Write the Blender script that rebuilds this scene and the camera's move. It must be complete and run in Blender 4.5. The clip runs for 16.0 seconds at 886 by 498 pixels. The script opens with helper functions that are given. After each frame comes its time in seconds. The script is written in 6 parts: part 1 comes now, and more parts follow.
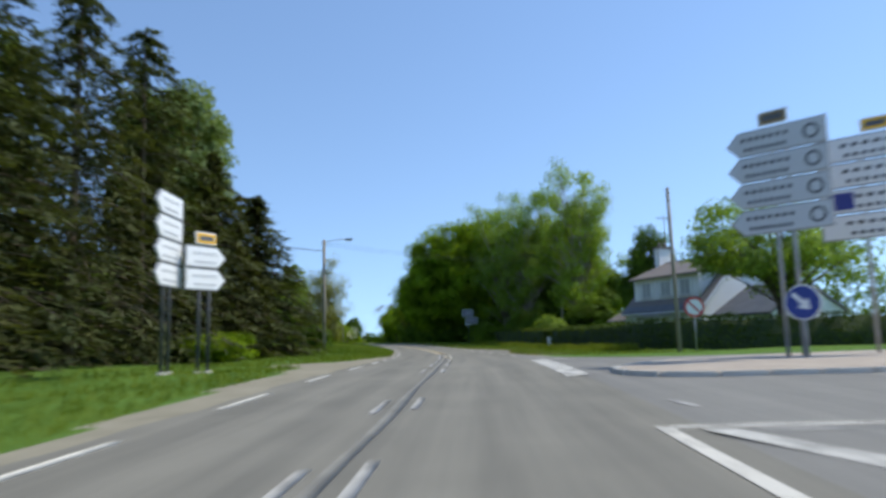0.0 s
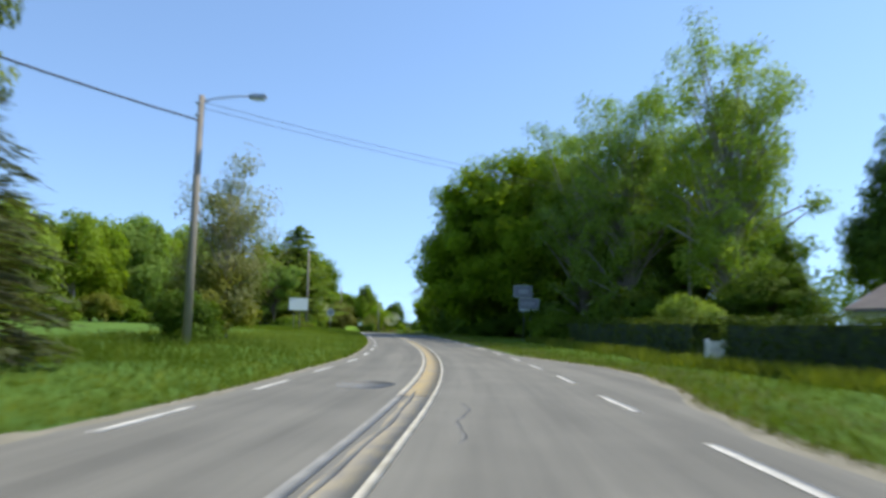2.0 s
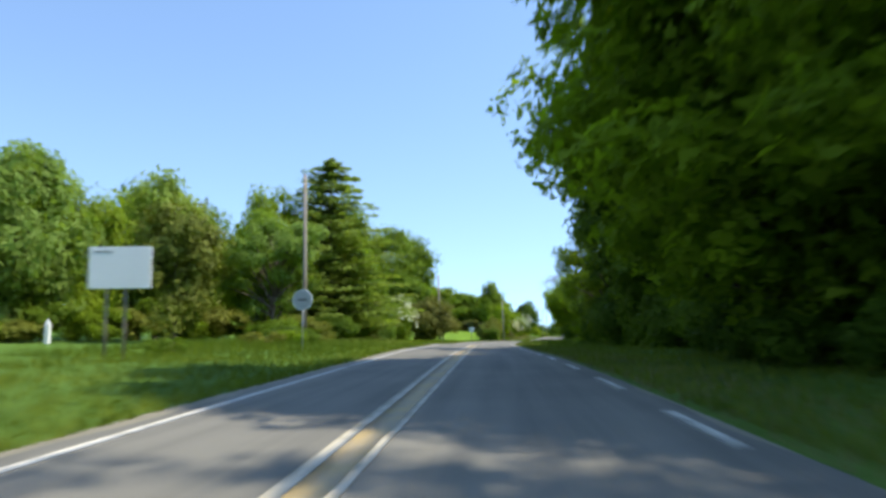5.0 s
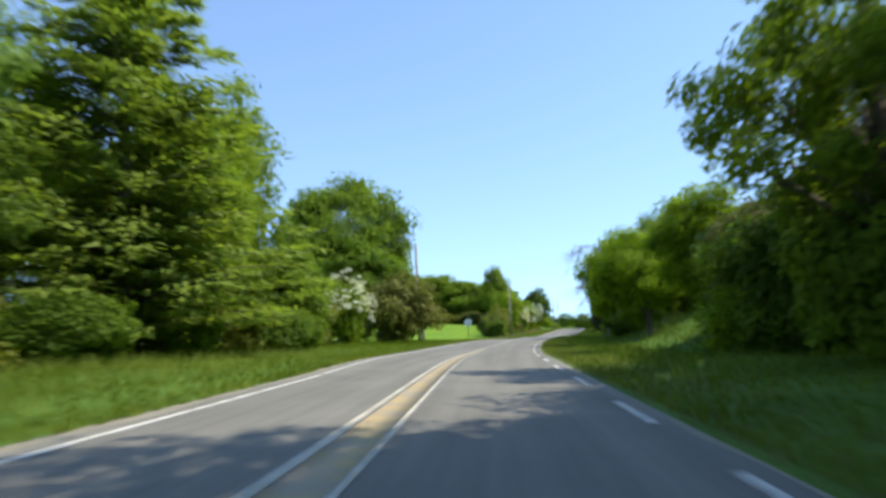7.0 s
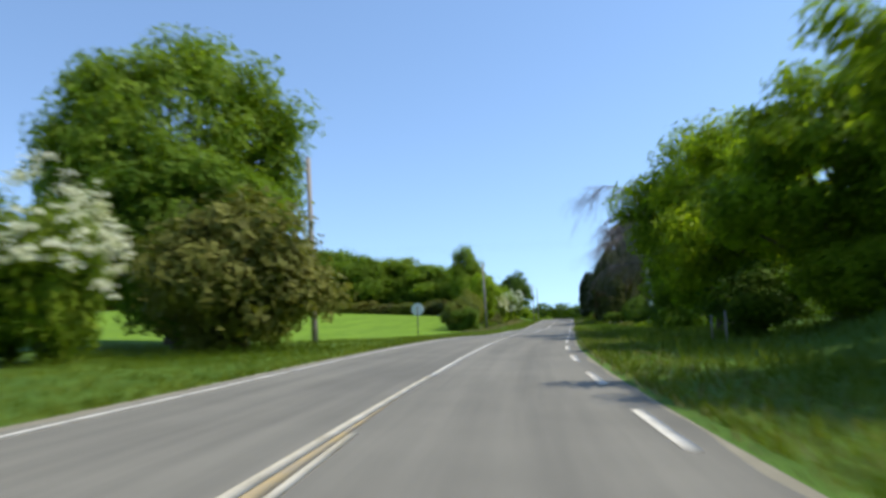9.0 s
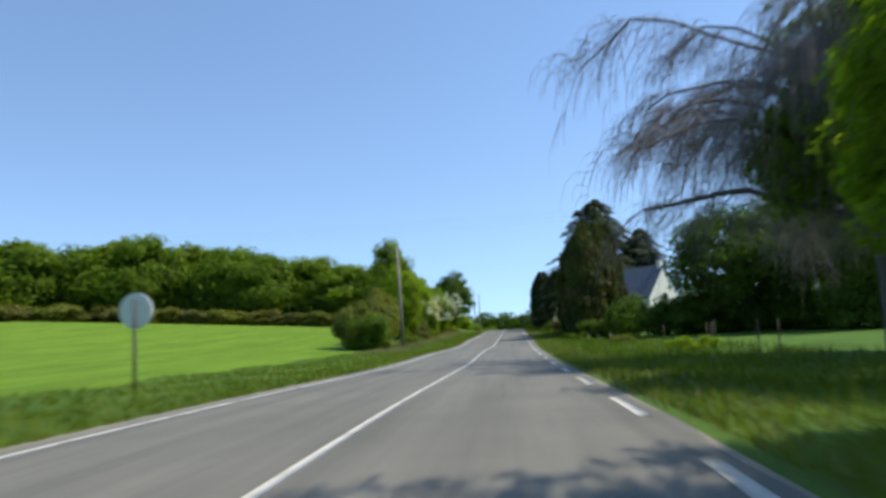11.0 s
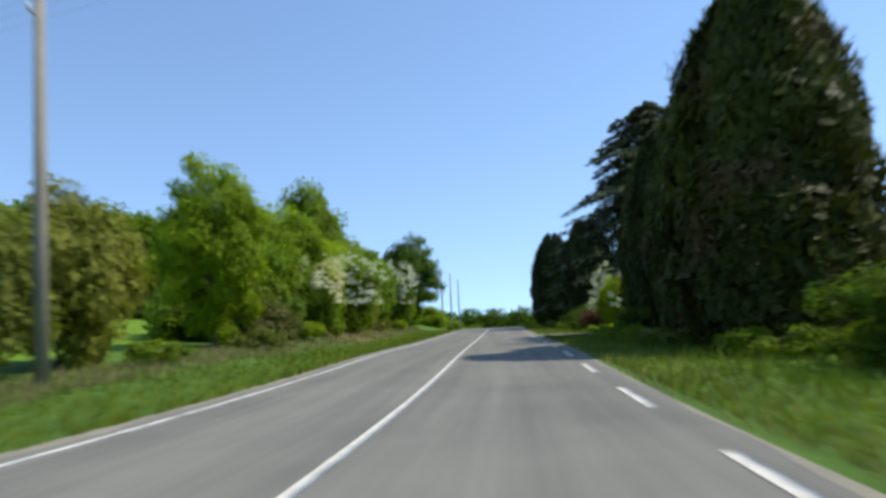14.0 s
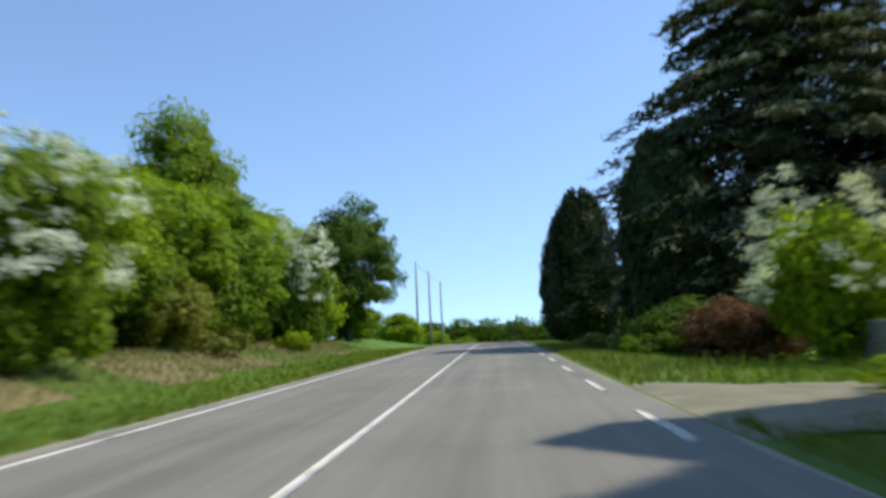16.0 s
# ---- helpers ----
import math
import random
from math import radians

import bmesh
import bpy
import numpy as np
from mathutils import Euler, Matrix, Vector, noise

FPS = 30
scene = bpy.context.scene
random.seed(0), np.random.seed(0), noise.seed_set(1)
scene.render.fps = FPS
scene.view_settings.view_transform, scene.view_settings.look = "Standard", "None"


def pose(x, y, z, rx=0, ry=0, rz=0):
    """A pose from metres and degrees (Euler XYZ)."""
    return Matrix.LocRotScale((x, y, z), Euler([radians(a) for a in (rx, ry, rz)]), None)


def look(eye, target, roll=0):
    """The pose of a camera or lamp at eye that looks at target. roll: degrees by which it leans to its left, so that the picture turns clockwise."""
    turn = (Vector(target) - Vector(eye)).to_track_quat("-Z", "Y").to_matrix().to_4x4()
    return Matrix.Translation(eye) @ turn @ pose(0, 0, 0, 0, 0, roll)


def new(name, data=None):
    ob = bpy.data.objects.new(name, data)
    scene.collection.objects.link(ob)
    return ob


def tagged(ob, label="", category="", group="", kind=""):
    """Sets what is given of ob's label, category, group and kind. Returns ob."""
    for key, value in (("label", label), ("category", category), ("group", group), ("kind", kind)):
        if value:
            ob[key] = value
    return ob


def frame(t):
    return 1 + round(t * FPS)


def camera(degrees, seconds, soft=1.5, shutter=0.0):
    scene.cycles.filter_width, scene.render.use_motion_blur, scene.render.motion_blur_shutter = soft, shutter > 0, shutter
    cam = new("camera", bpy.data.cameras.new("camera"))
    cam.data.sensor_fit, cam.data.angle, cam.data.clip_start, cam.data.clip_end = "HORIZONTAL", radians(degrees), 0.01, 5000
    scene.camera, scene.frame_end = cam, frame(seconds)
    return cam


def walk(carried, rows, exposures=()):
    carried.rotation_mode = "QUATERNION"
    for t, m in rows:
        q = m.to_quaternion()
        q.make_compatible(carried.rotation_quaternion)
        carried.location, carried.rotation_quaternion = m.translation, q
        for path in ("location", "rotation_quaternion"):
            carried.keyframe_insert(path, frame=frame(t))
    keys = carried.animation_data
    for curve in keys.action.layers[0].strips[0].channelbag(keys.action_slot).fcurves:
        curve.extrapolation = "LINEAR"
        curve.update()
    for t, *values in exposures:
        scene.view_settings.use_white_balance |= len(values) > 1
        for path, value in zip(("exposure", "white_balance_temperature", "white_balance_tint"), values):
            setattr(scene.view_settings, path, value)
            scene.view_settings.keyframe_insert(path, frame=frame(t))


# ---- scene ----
cam = camera(64, 16.0, 3.2, 0.5)
PATH = [  # seconds, place, turn
    (0.0, 0.000, 0.000, 1.250, 97.15, 1.41, 0.15),
    (0.5, 0.445, 10.520, 1.395, 97.05, 1.13, 0.76),
    (1.0, 0.891, 21.660, 1.456, 96.35, -0.85, 1.53),
    (1.5, 1.247, 31.818, 1.442, 96.35, -0.20, 2.81),
    (2.0, 1.336, 42.685, 1.328, 96.36, -1.14, 4.44),
    (2.5, 1.247, 52.755, 1.302, 96.36, -0.16, 6.81),
    (3.0, 0.623, 63.798, 1.194, 96.58, -0.17, 9.31),
    (3.5, -0.356, 73.959, 1.255, 96.49, 0.41, 11.39),
    (4.0, -1.781, 84.652, 1.250, 96.40, 0.46, 12.99),
    (4.5, -3.426, 95.124, 1.347, 96.51, 0.49, 14.38),
    (5.0, -5.282, 105.560, 1.463, 96.72, 0.69, 15.54),
    (5.5, -7.304, 115.965, 1.571, 96.92, 1.01, 16.36),
    (6.0, -9.434, 126.349, 1.643, 96.95, 1.37, 16.73),
    (6.5, -11.603, 136.725, 1.653, 96.70, 1.70, 16.53),
    (7.0, -13.806, 147.311, 1.646, 96.20, 1.91, 15.94),
    (7.5, -15.809, 157.240, 1.503, 96.00, 2.11, 15.84),
    (8.0, -17.801, 167.785, 1.495, 96.00, 2.71, 15.95),
    (8.5, -20.050, 177.918, 1.352, 95.80, 2.02, 15.44),
    (9.0, -21.921, 188.839, 1.188, 95.50, 2.36, 13.74),
    (9.5, -23.360, 199.340, 1.102, 95.53, 2.82, 12.08),
    (10.0, -24.546, 209.874, 1.080, 95.81, 3.02, 10.77),
    (10.5, -25.524, 220.429, 1.073, 96.10, 3.00, 9.79),
    (11.0, -26.383, 230.994, 1.031, 96.17, 2.83, 9.13),
    (11.5, -27.229, 241.560, 0.905, 95.79, 2.55, 8.75),
    (12.0, -28.098, 252.771, 0.674, 95.29, 2.45, 8.65),
    (12.5, -28.660, 262.947, 0.444, 95.99, 3.05, 8.76),
    (13.0, -29.529, 274.157, 0.263, 95.89, 2.85, 8.65),
    (13.5, -30.152, 284.536, 0.207, 95.99, 2.26, 8.24),
    (14.0, -30.754, 295.601, 0.009, 96.09, 2.56, 8.25),
    (14.5, -31.314, 305.775, -0.043, 96.69, 2.86, 8.25),
    (15.0, -31.998, 316.361, -0.019, 96.89, 2.56, 8.05),
    (15.5, -32.494, 326.325, 0.123, 96.89, 2.46, 8.05),
    (16.0, -33.180, 336.911, 0.106, 96.99, 2.57, 7.85),
]
EXPOSURES = [(t, e, 6560 if t < 3 else 6680 if t < 7 else 6580, 8) for t, e in ((0.0, 0.56), (0.5, 0.6), (1.5, 0.7), (2.5, 0.96), (4.0, 1.08), (6.5, 1.1), (8.0, 0.9), (9.0, 0.74), (11.5, 0.58), (12.5, 0.54), (14.5, 0.72), (16.0, 0.76))]
walk(cam, [(t, pose(x, y, z, a, b, c)) for t, x, y, z, a, b, c in PATH], EXPOSURES)

# ---- world, sun ----
SUN_DIR = Vector((0.60, 0.07, 0.79)).normalized()  # towards the sun
world = bpy.data.worlds.new("world")
scene.world = world
world.use_nodes = True
wn = world.node_tree.nodes
sky = wn.new("ShaderNodeTexSky")
sky.sky_type = "NISHITA"
sky.sun_disc = False
sky.sun_elevation = math.asin(SUN_DIR.z)
sky.sun_rotation = math.atan2(SUN_DIR.x, SUN_DIR.y)
sky.air_density, sky.dust_density, sky.ozone_density = 1.05, 0.05, 3.2
# a clear haze-free skyline: the pale band sits below it
way = wn.new("ShaderNodeTexCoord").outputs["Generated"]
lift = wn.new("ShaderNodeVectorMath")
lift.operation = "ADD"
lift.inputs[1].default_value = (0, 0, 0.17)
world.node_tree.links.new(way, lift.inputs[0])
world.node_tree.links.new(lift.outputs[0], sky.inputs["Vector"])
world.node_tree.links.new(sky.outputs[0], wn["Background"].inputs[0])
wn["Background"].inputs[1].default_value = 0.158
sun = new("sun", bpy.data.lights.new("sun", "SUN"))
sun.data.energy, sun.data.angle, sun.data.color = 2.85, radians(0.55), (1.0, 0.95, 0.86)
sun.matrix_world = look(SUN_DIR * 100, (0, 0, 0))


# ---- materials ----
def nodes_of(name):
    m = bpy.data.materials.new(name)
    m.use_nodes = True
    return m, m.node_tree.nodes, m.node_tree.links, m.node_tree.nodes["Principled BSDF"]


def noise_node(n, k, co, scale, detail=4.0, rough=0.6):
    t = n.new("ShaderNodeTexNoise")
    t.inputs["Scale"].default_value, t.inputs["Detail"].default_value, t.inputs["Roughness"].default_value = scale, detail, rough
    k.new(co, t.inputs["Vector"])
    return t.outputs["Fac"]


def ramp(n, k, fac, *stops):
    r = n.new("ShaderNodeValToRGB")
    e = r.color_ramp.elements
    while len(e) < len(stops):
        e.new(0.5)
    for el, (p, c) in zip(e, stops):
        el.position, el.color = p, (*c, 1)
    k.new(fac, r.inputs[0])
    return r.outputs[0]


def blend(n, k, fac, a, b, mode="MIX"):
    x = n.new("ShaderNodeMix")
    x.data_type, x.blend_type = "RGBA", mode
    for sock, v in ((x.inputs[0], fac), (x.inputs[6], a), (x.inputs[7], b)):
        if hasattr(v, "is_linked"):
            k.new(v, sock)
        else:
            sock.default_value = v if isinstance(v, float) else (*v, 1)
    return x.outputs[2]


def bump(n, k, bsdf, height, strength=0.4, distance=0.02):
    b = n.new("ShaderNodeBump")
    b.inputs["Strength"].default_value, b.inputs["Distance"].default_value = strength, distance
    k.new(height, b.inputs["Height"])
    k.new(b.outputs[0], bsdf.inputs["Normal"])


def surface(name, dark, light, rough=0.8, fine=30.0, coarse=1.5, relief=0.3, metal=0.0, depth=0.01):
    """A plain surface with grain and stains at two scales."""
    m, n, k, p = nodes_of(name)
    co = n.new("ShaderNodeTexCoord").outputs["Object"]
    f, c = noise_node(n, k, co, fine), noise_node(n, k, co, coarse)
    a = ramp(n, k, c, (0.3, dark), (0.7, light))
    b = ramp(n, k, f, (0.25, [v * 0.75 for v in light]), (0.75, light))
    k.new(blend(n, k, 0.45, a, b), p.inputs["Base Color"])
    p.inputs["Roughness"].default_value, p.inputs["Metallic"].default_value = rough, metal
    bump(n, k, p, f, relief, depth)
    return m


def foliage(name, dark, mid, light, through_light=0.35, patch=0.5, brown=None, lace=0.0):
    """Leaf sprays: each one its own tint, with larger lighter and darker patches; lace: the scale of the gaps between leaflets."""
    m, n, k, p = nodes_of(name)
    co = n.new("ShaderNodeTexCoord").outputs["Object"]
    isl = n.new("ShaderNodeNewGeometry").outputs["Random Per Island"]
    each = ramp(n, k, isl, (0.0, dark), (0.5, mid), (1.0, light))
    big = ramp(n, k, noise_node(n, k, co, patch, 3.0), (0.32, [v * 0.62 for v in mid]), (0.68, light))
    col = blend(n, k, 0.5, each, big)
    if brown:
        fac = ramp(n, k, noise_node(n, k, co, patch * 1.3, 2.0), (0.55, (0, 0, 0)), (0.68, (1, 1, 1)))
        col = blend(n, k, fac, col, brown)
    ob = n.new("ShaderNodeObjectInfo").outputs["Random"]
    tint = ramp(n, k, ob, (0.0, (0.84, 0.9, 0.95)), (1.0, (1.12, 1.06, 0.9)))
    col = blend(n, k, 1.0, col, tint, "MULTIPLY")
    k.new(col, p.inputs["Base Color"])
    p.inputs["Roughness"].default_value = 0.55
    p.inputs["Specular IOR Level"].default_value = 0.1
    tr = n.new("ShaderNodeBsdfTranslucent")
    k.new(blend(n, k, 1.0, col, (1.25, 1.3, 0.5), "MULTIPLY"), tr.inputs["Color"])
    mx = n.new("ShaderNodeMixShader")
    mx.inputs[0].default_value = through_light
    k.new(p.outputs[0], mx.inputs[1])
    k.new(tr.outputs[0], mx.inputs[2])
    out = mx.outputs[0]
    if lace:
        gap = n.new("ShaderNodeMath")
        gap.operation = "LESS_THAN"
        gap.inputs[1].default_value = 0.47
        k.new(noise_node(n, k, co, lace, 1.0, 0.5), gap.inputs[0])
        clear = n.new("ShaderNodeBsdfTransparent")
        cut = n.new("ShaderNodeMixShader")
        k.new(gap.outputs[0], cut.inputs[0])
        k.new(out, cut.inputs[1])
        k.new(clear.outputs[0], cut.inputs[2])
        out = cut.outputs[0]
    k.new(out, n["Material Output"].inputs["Surface"])
    return m


def asphalt_material(name, dark, light):
    m, n, k, p = nodes_of(name)
    uv = n.new("ShaderNodeTexCoord").outputs["UV"]
    ob = n.new("ShaderNodeTexCoord").outputs["Object"]
    stretch = n.new("ShaderNodeMapping")
    stretch.inputs["Scale"].default_value = (0.05, 1.3, 1)
    k.new(uv, stretch.inputs["Vector"])
    tracks = noise_node(n, k, stretch.outputs[0], 1.0, 3.0)
    worn = noise_node(n, k, ob, 0.35, 4.0)
    grain = noise_node(n, k, ob, 55.0, 3.0, 0.8)
    a = ramp(n, k, tracks, (0.36, dark), (0.62, light))
    b = ramp(n, k, worn, (0.3, [v * 0.86 for v in dark]), (0.7, [v * 1.06 for v in light]))
    g = ramp(n, k, grain, (0.25, [v * 0.55 for v in dark]), (0.8, [v * 1.3 for v in light]))
    k.new(blend(n, k, 0.26, blend(n, k, 0.38, a, b), g), p.inputs["Base Color"])
    p.inputs["Roughness"].default_value = 0.88
    p.inputs["Specular IOR Level"].default_value = 0.3
    bump(n, k, p, grain, 0.35, 0.006)
    return m


def worn_paint(name, paint, under, level=0.42, scale=3.0):
    m, n, k, p = nodes_of(name)
    co = n.new("ShaderNodeTexCoord").outputs["Object"]
    a, b = noise_node(n, k, co, scale, 6.0, 0.7), noise_node(n, k, co, 40.0, 2.0)
    w = ramp(n, k, a, (level - 0.1, (0, 0, 0)), (level + 0.05, (1, 1, 1)))
    c = ramp(n, k, b, (0.3, [v * 0.8 for v in paint]), (0.7, paint))
    k.new(blend(n, k, w, under, c), p.inputs["Base Color"])
    p.inputs["Roughness"].default_value = 0.7
    bump(n, k, p, b, 0.2, 0.004)
    return m


def grass_ground(name, dark, mid, light, dry, stripes=False):
    m, n, k, p = nodes_of(name)
    ob = n.new("ShaderNodeTexCoord").outputs["Object"]
    uv = n.new("ShaderNodeTexCoord").outputs["UV"]
    big, fine = noise_node(n, k, ob, 0.22, 5.0), noise_node(n, k, ob, 9.0, 5.0, 0.75)
    a = ramp(n, k, big, (0.3, dark), (0.52, mid), (0.72, light))
    b = ramp(n, k, fine, (0.25, [v * 0.45 for v in dark]), (0.55, mid), (0.85, dry))
    col = blend(n, k, 0.45, a, b)
    if stripes:
        st = n.new("ShaderNodeMapping")
        st.inputs["Scale"].default_value = (0.06, 0.8, 1)
        st.inputs["Rotation"].default_value = (0, 0, 0.5)
        k.new(uv, st.inputs["Vector"])
        lines = ramp(n, k, noise_node(n, k, st.outputs[0], 0.5, 2.0), (0.42, [v * 0.6 for v in dark]), (0.6, light))
        col = blend(n, k, 0.3, col, lines)
    k.new(col, p.inputs["Base Color"])
    p.inputs["Roughness"].default_value = 0.9
    p.inputs["Specular IOR Level"].default_value = 0.1
    bump(n, k, p, fine, 0.8, 0.08)
    return m


ASPHALT = asphalt_material("asphalt", (0.133, 0.124, 0.1), (0.238, 0.22, 0.176))
SIDE_ASPHALT = asphalt_material("side_asphalt", (0.163, 0.155, 0.138), (0.238, 0.226, 0.197))
WHITE_LINE = worn_paint("white_line", (0.64, 0.6, 0.51), (0.27, 0.252, 0.21), 0.46)
FADED_LINE = worn_paint("faded_line", (0.42, 0.4, 0.36), (0.2, 0.19, 0.17), 0.52)
GHOST_LINE = worn_paint("ghost_line", (0.34, 0.32, 0.28), (0.205, 0.195, 0.17), 0.55)
WORN_LINE = worn_paint("worn_wide_line", (0.6, 0.57, 0.5), (0.235, 0.222, 0.19), 0.5, 1.3)
CENTRE_PAINT = worn_paint("centre_paint", (0.56, 0.51, 0.4), (0.32, 0.28, 0.2), 0.51, 2.2)
OCHRE = worn_paint("ochre_band", (0.43, 0.315, 0.135), (0.29, 0.24, 0.16), 0.52, 1.8)
FADED_OCHRE = worn_paint("faded_ochre_band", (0.4, 0.325, 0.19), (0.225, 0.2, 0.155), 0.54, 2.6)
TAR = worn_paint("tar_seam", (0.162, 0.15, 0.123), (0.2, 0.187, 0.155), 0.5, 1.6)
PATCH = worn_paint("repair_asphalt", (0.158, 0.148, 0.122), (0.195, 0.182, 0.15), 0.5, 1.6)
SHOULDER = surface("stony_shoulder", (0.165, 0.145, 0.09), (0.31, 0.275, 0.195), 0.95, 14.0, 0.8, 0.7, depth=0.03)
GRASS = grass_ground("verge_grass", (0.055, 0.104, 0.018), (0.105, 0.191, 0.031), (0.160, 0.254, 0.045), (0.246, 0.254, 0.095))
LAWN = grass_ground("lawn", (0.081, 0.147, 0.024), (0.115, 0.206, 0.034), (0.149, 0.245, 0.042), (0.196, 0.255, 0.060))
FIELD = grass_ground("field", (0.12, 0.215, 0.017), (0.16, 0.27, 0.022), (0.2, 0.31, 0.027), (0.23, 0.31, 0.04), True)
EARTH = surface("bank_earth", (0.085, 0.085, 0.028), (0.25, 0.19, 0.085), 0.95, 8.0, 0.7, 0.8, depth=0.05)
GRAVEL = surface("island_gravel", (0.3, 0.24, 0.19), (0.46, 0.39, 0.31), 0.95, 25.0, 1.2, 0.6, depth=0.02)
TRODDEN = surface("trodden_earth", (0.1, 0.1, 0.045), (0.25, 0.22, 0.14), 0.95, 9.0, 1.1, 0.7, depth=0.03)
CONCRETE = surface("concrete", (0.36, 0.35, 0.32), (0.55, 0.53, 0.48), 0.85, 20.0, 2.0)
# solid fill of the hedges: near-black green stands in for shade between leaves
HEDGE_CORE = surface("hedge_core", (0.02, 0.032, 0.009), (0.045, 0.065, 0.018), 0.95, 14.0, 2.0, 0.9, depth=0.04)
BARK = surface("bark", (0.055, 0.042, 0.03), (0.16, 0.125, 0.09), 0.95, 12.0, 2.0, 0.9, depth=0.03)
PALE_BARK = surface("pale_bark", (0.2, 0.175, 0.145), (0.36, 0.32, 0.28), 0.9, 14.0, 2.0, 0.6, depth=0.02)
POLE_WOOD = surface("pole_wood", (0.15, 0.125, 0.1), (0.33, 0.29, 0.23), 0.85, 10.0, 0.9, 0.5)
STEEL = surface("galvanised_steel", (0.3, 0.31, 0.32), (0.45, 0.46, 0.47), 0.5, 30.0, 2.0, 0.1, 0.6)
DARK_STEEL = surface("dark_steel", (0.05, 0.05, 0.055), (0.1, 0.1, 0.1), 0.6, 30.0, 2.0, 0.1)
SIGN_WHITE = surface("sign_white", (0.82, 0.83, 0.83), (0.88, 0.88, 0.87), 0.35, 20.0, 1.0, 0.03)
SIGN_BACK = surface("sign_back", (0.3, 0.31, 0.32), (0.42, 0.43, 0.44), 0.5, 20.0, 1.5, 0.05)
SIGN_INK = surface("sign_ink", (0.07, 0.075, 0.09), (0.12, 0.125, 0.14), 0.5, 20.0, 1.0, 0.02)
SIGN_YELLOW = surface("sign_yellow", (0.82, 0.42, 0.012), (0.9, 0.5, 0.02), 0.4, 20.0, 1.0, 0.03)
SIGN_BROWN = surface("sign_brown", (0.2, 0.13, 0.05), (0.28, 0.19, 0.08), 0.4, 20.0, 1.0, 0.03)
SIGN_BLUE = surface("sign_blue", (0.015, 0.03, 0.2), (0.025, 0.05, 0.3), 0.35, 20.0, 1.0, 0.03)
SIGN_RED = surface("sign_red", (0.5, 0.03, 0.025), (0.62, 0.05, 0.04), 0.4, 20.0, 1.0, 0.03)
WHITE_WALL = surface("white_render", (0.78, 0.77, 0.74), (0.88, 0.87, 0.85), 0.9, 30.0, 0.8, 0.25)
CREAM_WALL = surface("cream_render", (0.74, 0.69, 0.57), (0.84, 0.79, 0.67), 0.9, 30.0, 0.8, 0.25)
SLATE = surface("brown_tile", (0.12, 0.1, 0.085), (0.23, 0.19, 0.16), 0.7, 12.0, 1.5, 0.5)
BLUE_SLATE = surface("blue_slate", (0.06, 0.065, 0.075), (0.13, 0.135, 0.15), 0.6, 12.0, 1.5, 0.5)
DARK_GLASS = surface("window_glass", (0.015, 0.02, 0.025), (0.03, 0.035, 0.04), 0.08, 3.0, 1.0, 0.0)
WHITE_PAINT = surface("white_paint", (0.7, 0.7, 0.69), (0.82, 0.82, 0.8), 0.5, 30.0, 2.0, 0.1)
BRICK_WALL = surface("rubble_stone", (0.22, 0.19, 0.15), (0.42, 0.37, 0.3), 0.95, 9.0, 2.0, 0.8, depth=0.03)
RUBBER = surface("cable_black", (0.02, 0.02, 0.02), (0.04, 0.04, 0.04), 0.7)

LEAF_MID = foliage("leaf_mid", (0.072, 0.116, 0.012), (0.150, 0.233, 0.021), (0.239, 0.331, 0.034), 0.5, lace=9.0)
LEAF_BRIGHT = foliage("leaf_bright", (0.123, 0.179, 0.013), (0.225, 0.326, 0.020), (0.344, 0.443, 0.033), 0.6, lace=9.0)
LEAF_PALE = foliage("leaf_pale", (0.135, 0.202, 0.035), (0.235, 0.329, 0.062), (0.345, 0.451, 0.105), 0.52, lace=8.0)
LEAF_YELLOW = foliage("leaf_yellow", (0.099, 0.145, 0.013), (0.194, 0.289, 0.021), (0.278, 0.376, 0.037), 0.48, lace=9.0)
LEAF_DARK = foliage("leaf_dark", (0.043, 0.082, 0.012), (0.096, 0.163, 0.019), (0.170, 0.254, 0.028), 0.44, lace=9.0)
LEAF_OLIVE = foliage("leaf_olive", (0.093, 0.116, 0.019), (0.181, 0.207, 0.033), (0.273, 0.281, 0.052), 0.35, lace=9.0)
LEAF_BROWN = foliage("leaf_brown", (0.076, 0.082, 0.022), (0.150, 0.150, 0.038), (0.220, 0.207, 0.058), 0.3, lace=9.0)
LEAF_KHAKI = foliage("leaf_khaki", (0.082, 0.092, 0.02), (0.16, 0.17, 0.036), (0.24, 0.235, 0.058), 0.36, lace=9.0)
LEAF_RED = foliage("leaf_red", (0.076, 0.038, 0.020), (0.142, 0.071, 0.035), (0.199, 0.104, 0.052), 0.3, lace=9.0)
LEAF_WISPY = foliage("leaf_wispy", (0.15, 0.16, 0.065), (0.25, 0.26, 0.11), (0.36, 0.36, 0.17), 0.4, lace=12.0)
LEAF_POPLAR = foliage("leaf_poplar", (0.073, 0.109, 0.036), (0.154, 0.215, 0.068), (0.268, 0.336, 0.130), 0.35, lace=8.0)
HEDGE_LEAF = foliage("hedge_leaf", (0.031, 0.053, 0.008), (0.065, 0.102, 0.013), (0.119, 0.163, 0.021), 0.2, lace=9.0)
LARCH = foliage("larch_needles", (0.089, 0.138, 0.032), (0.175, 0.255, 0.053), (0.281, 0.366, 0.086), 0.5)
NEEDLE_BLUE = foliage("needle_grey", (0.04, 0.052, 0.03), (0.075, 0.093, 0.05), (0.13, 0.15, 0.085), 0.2, lace=7.0)
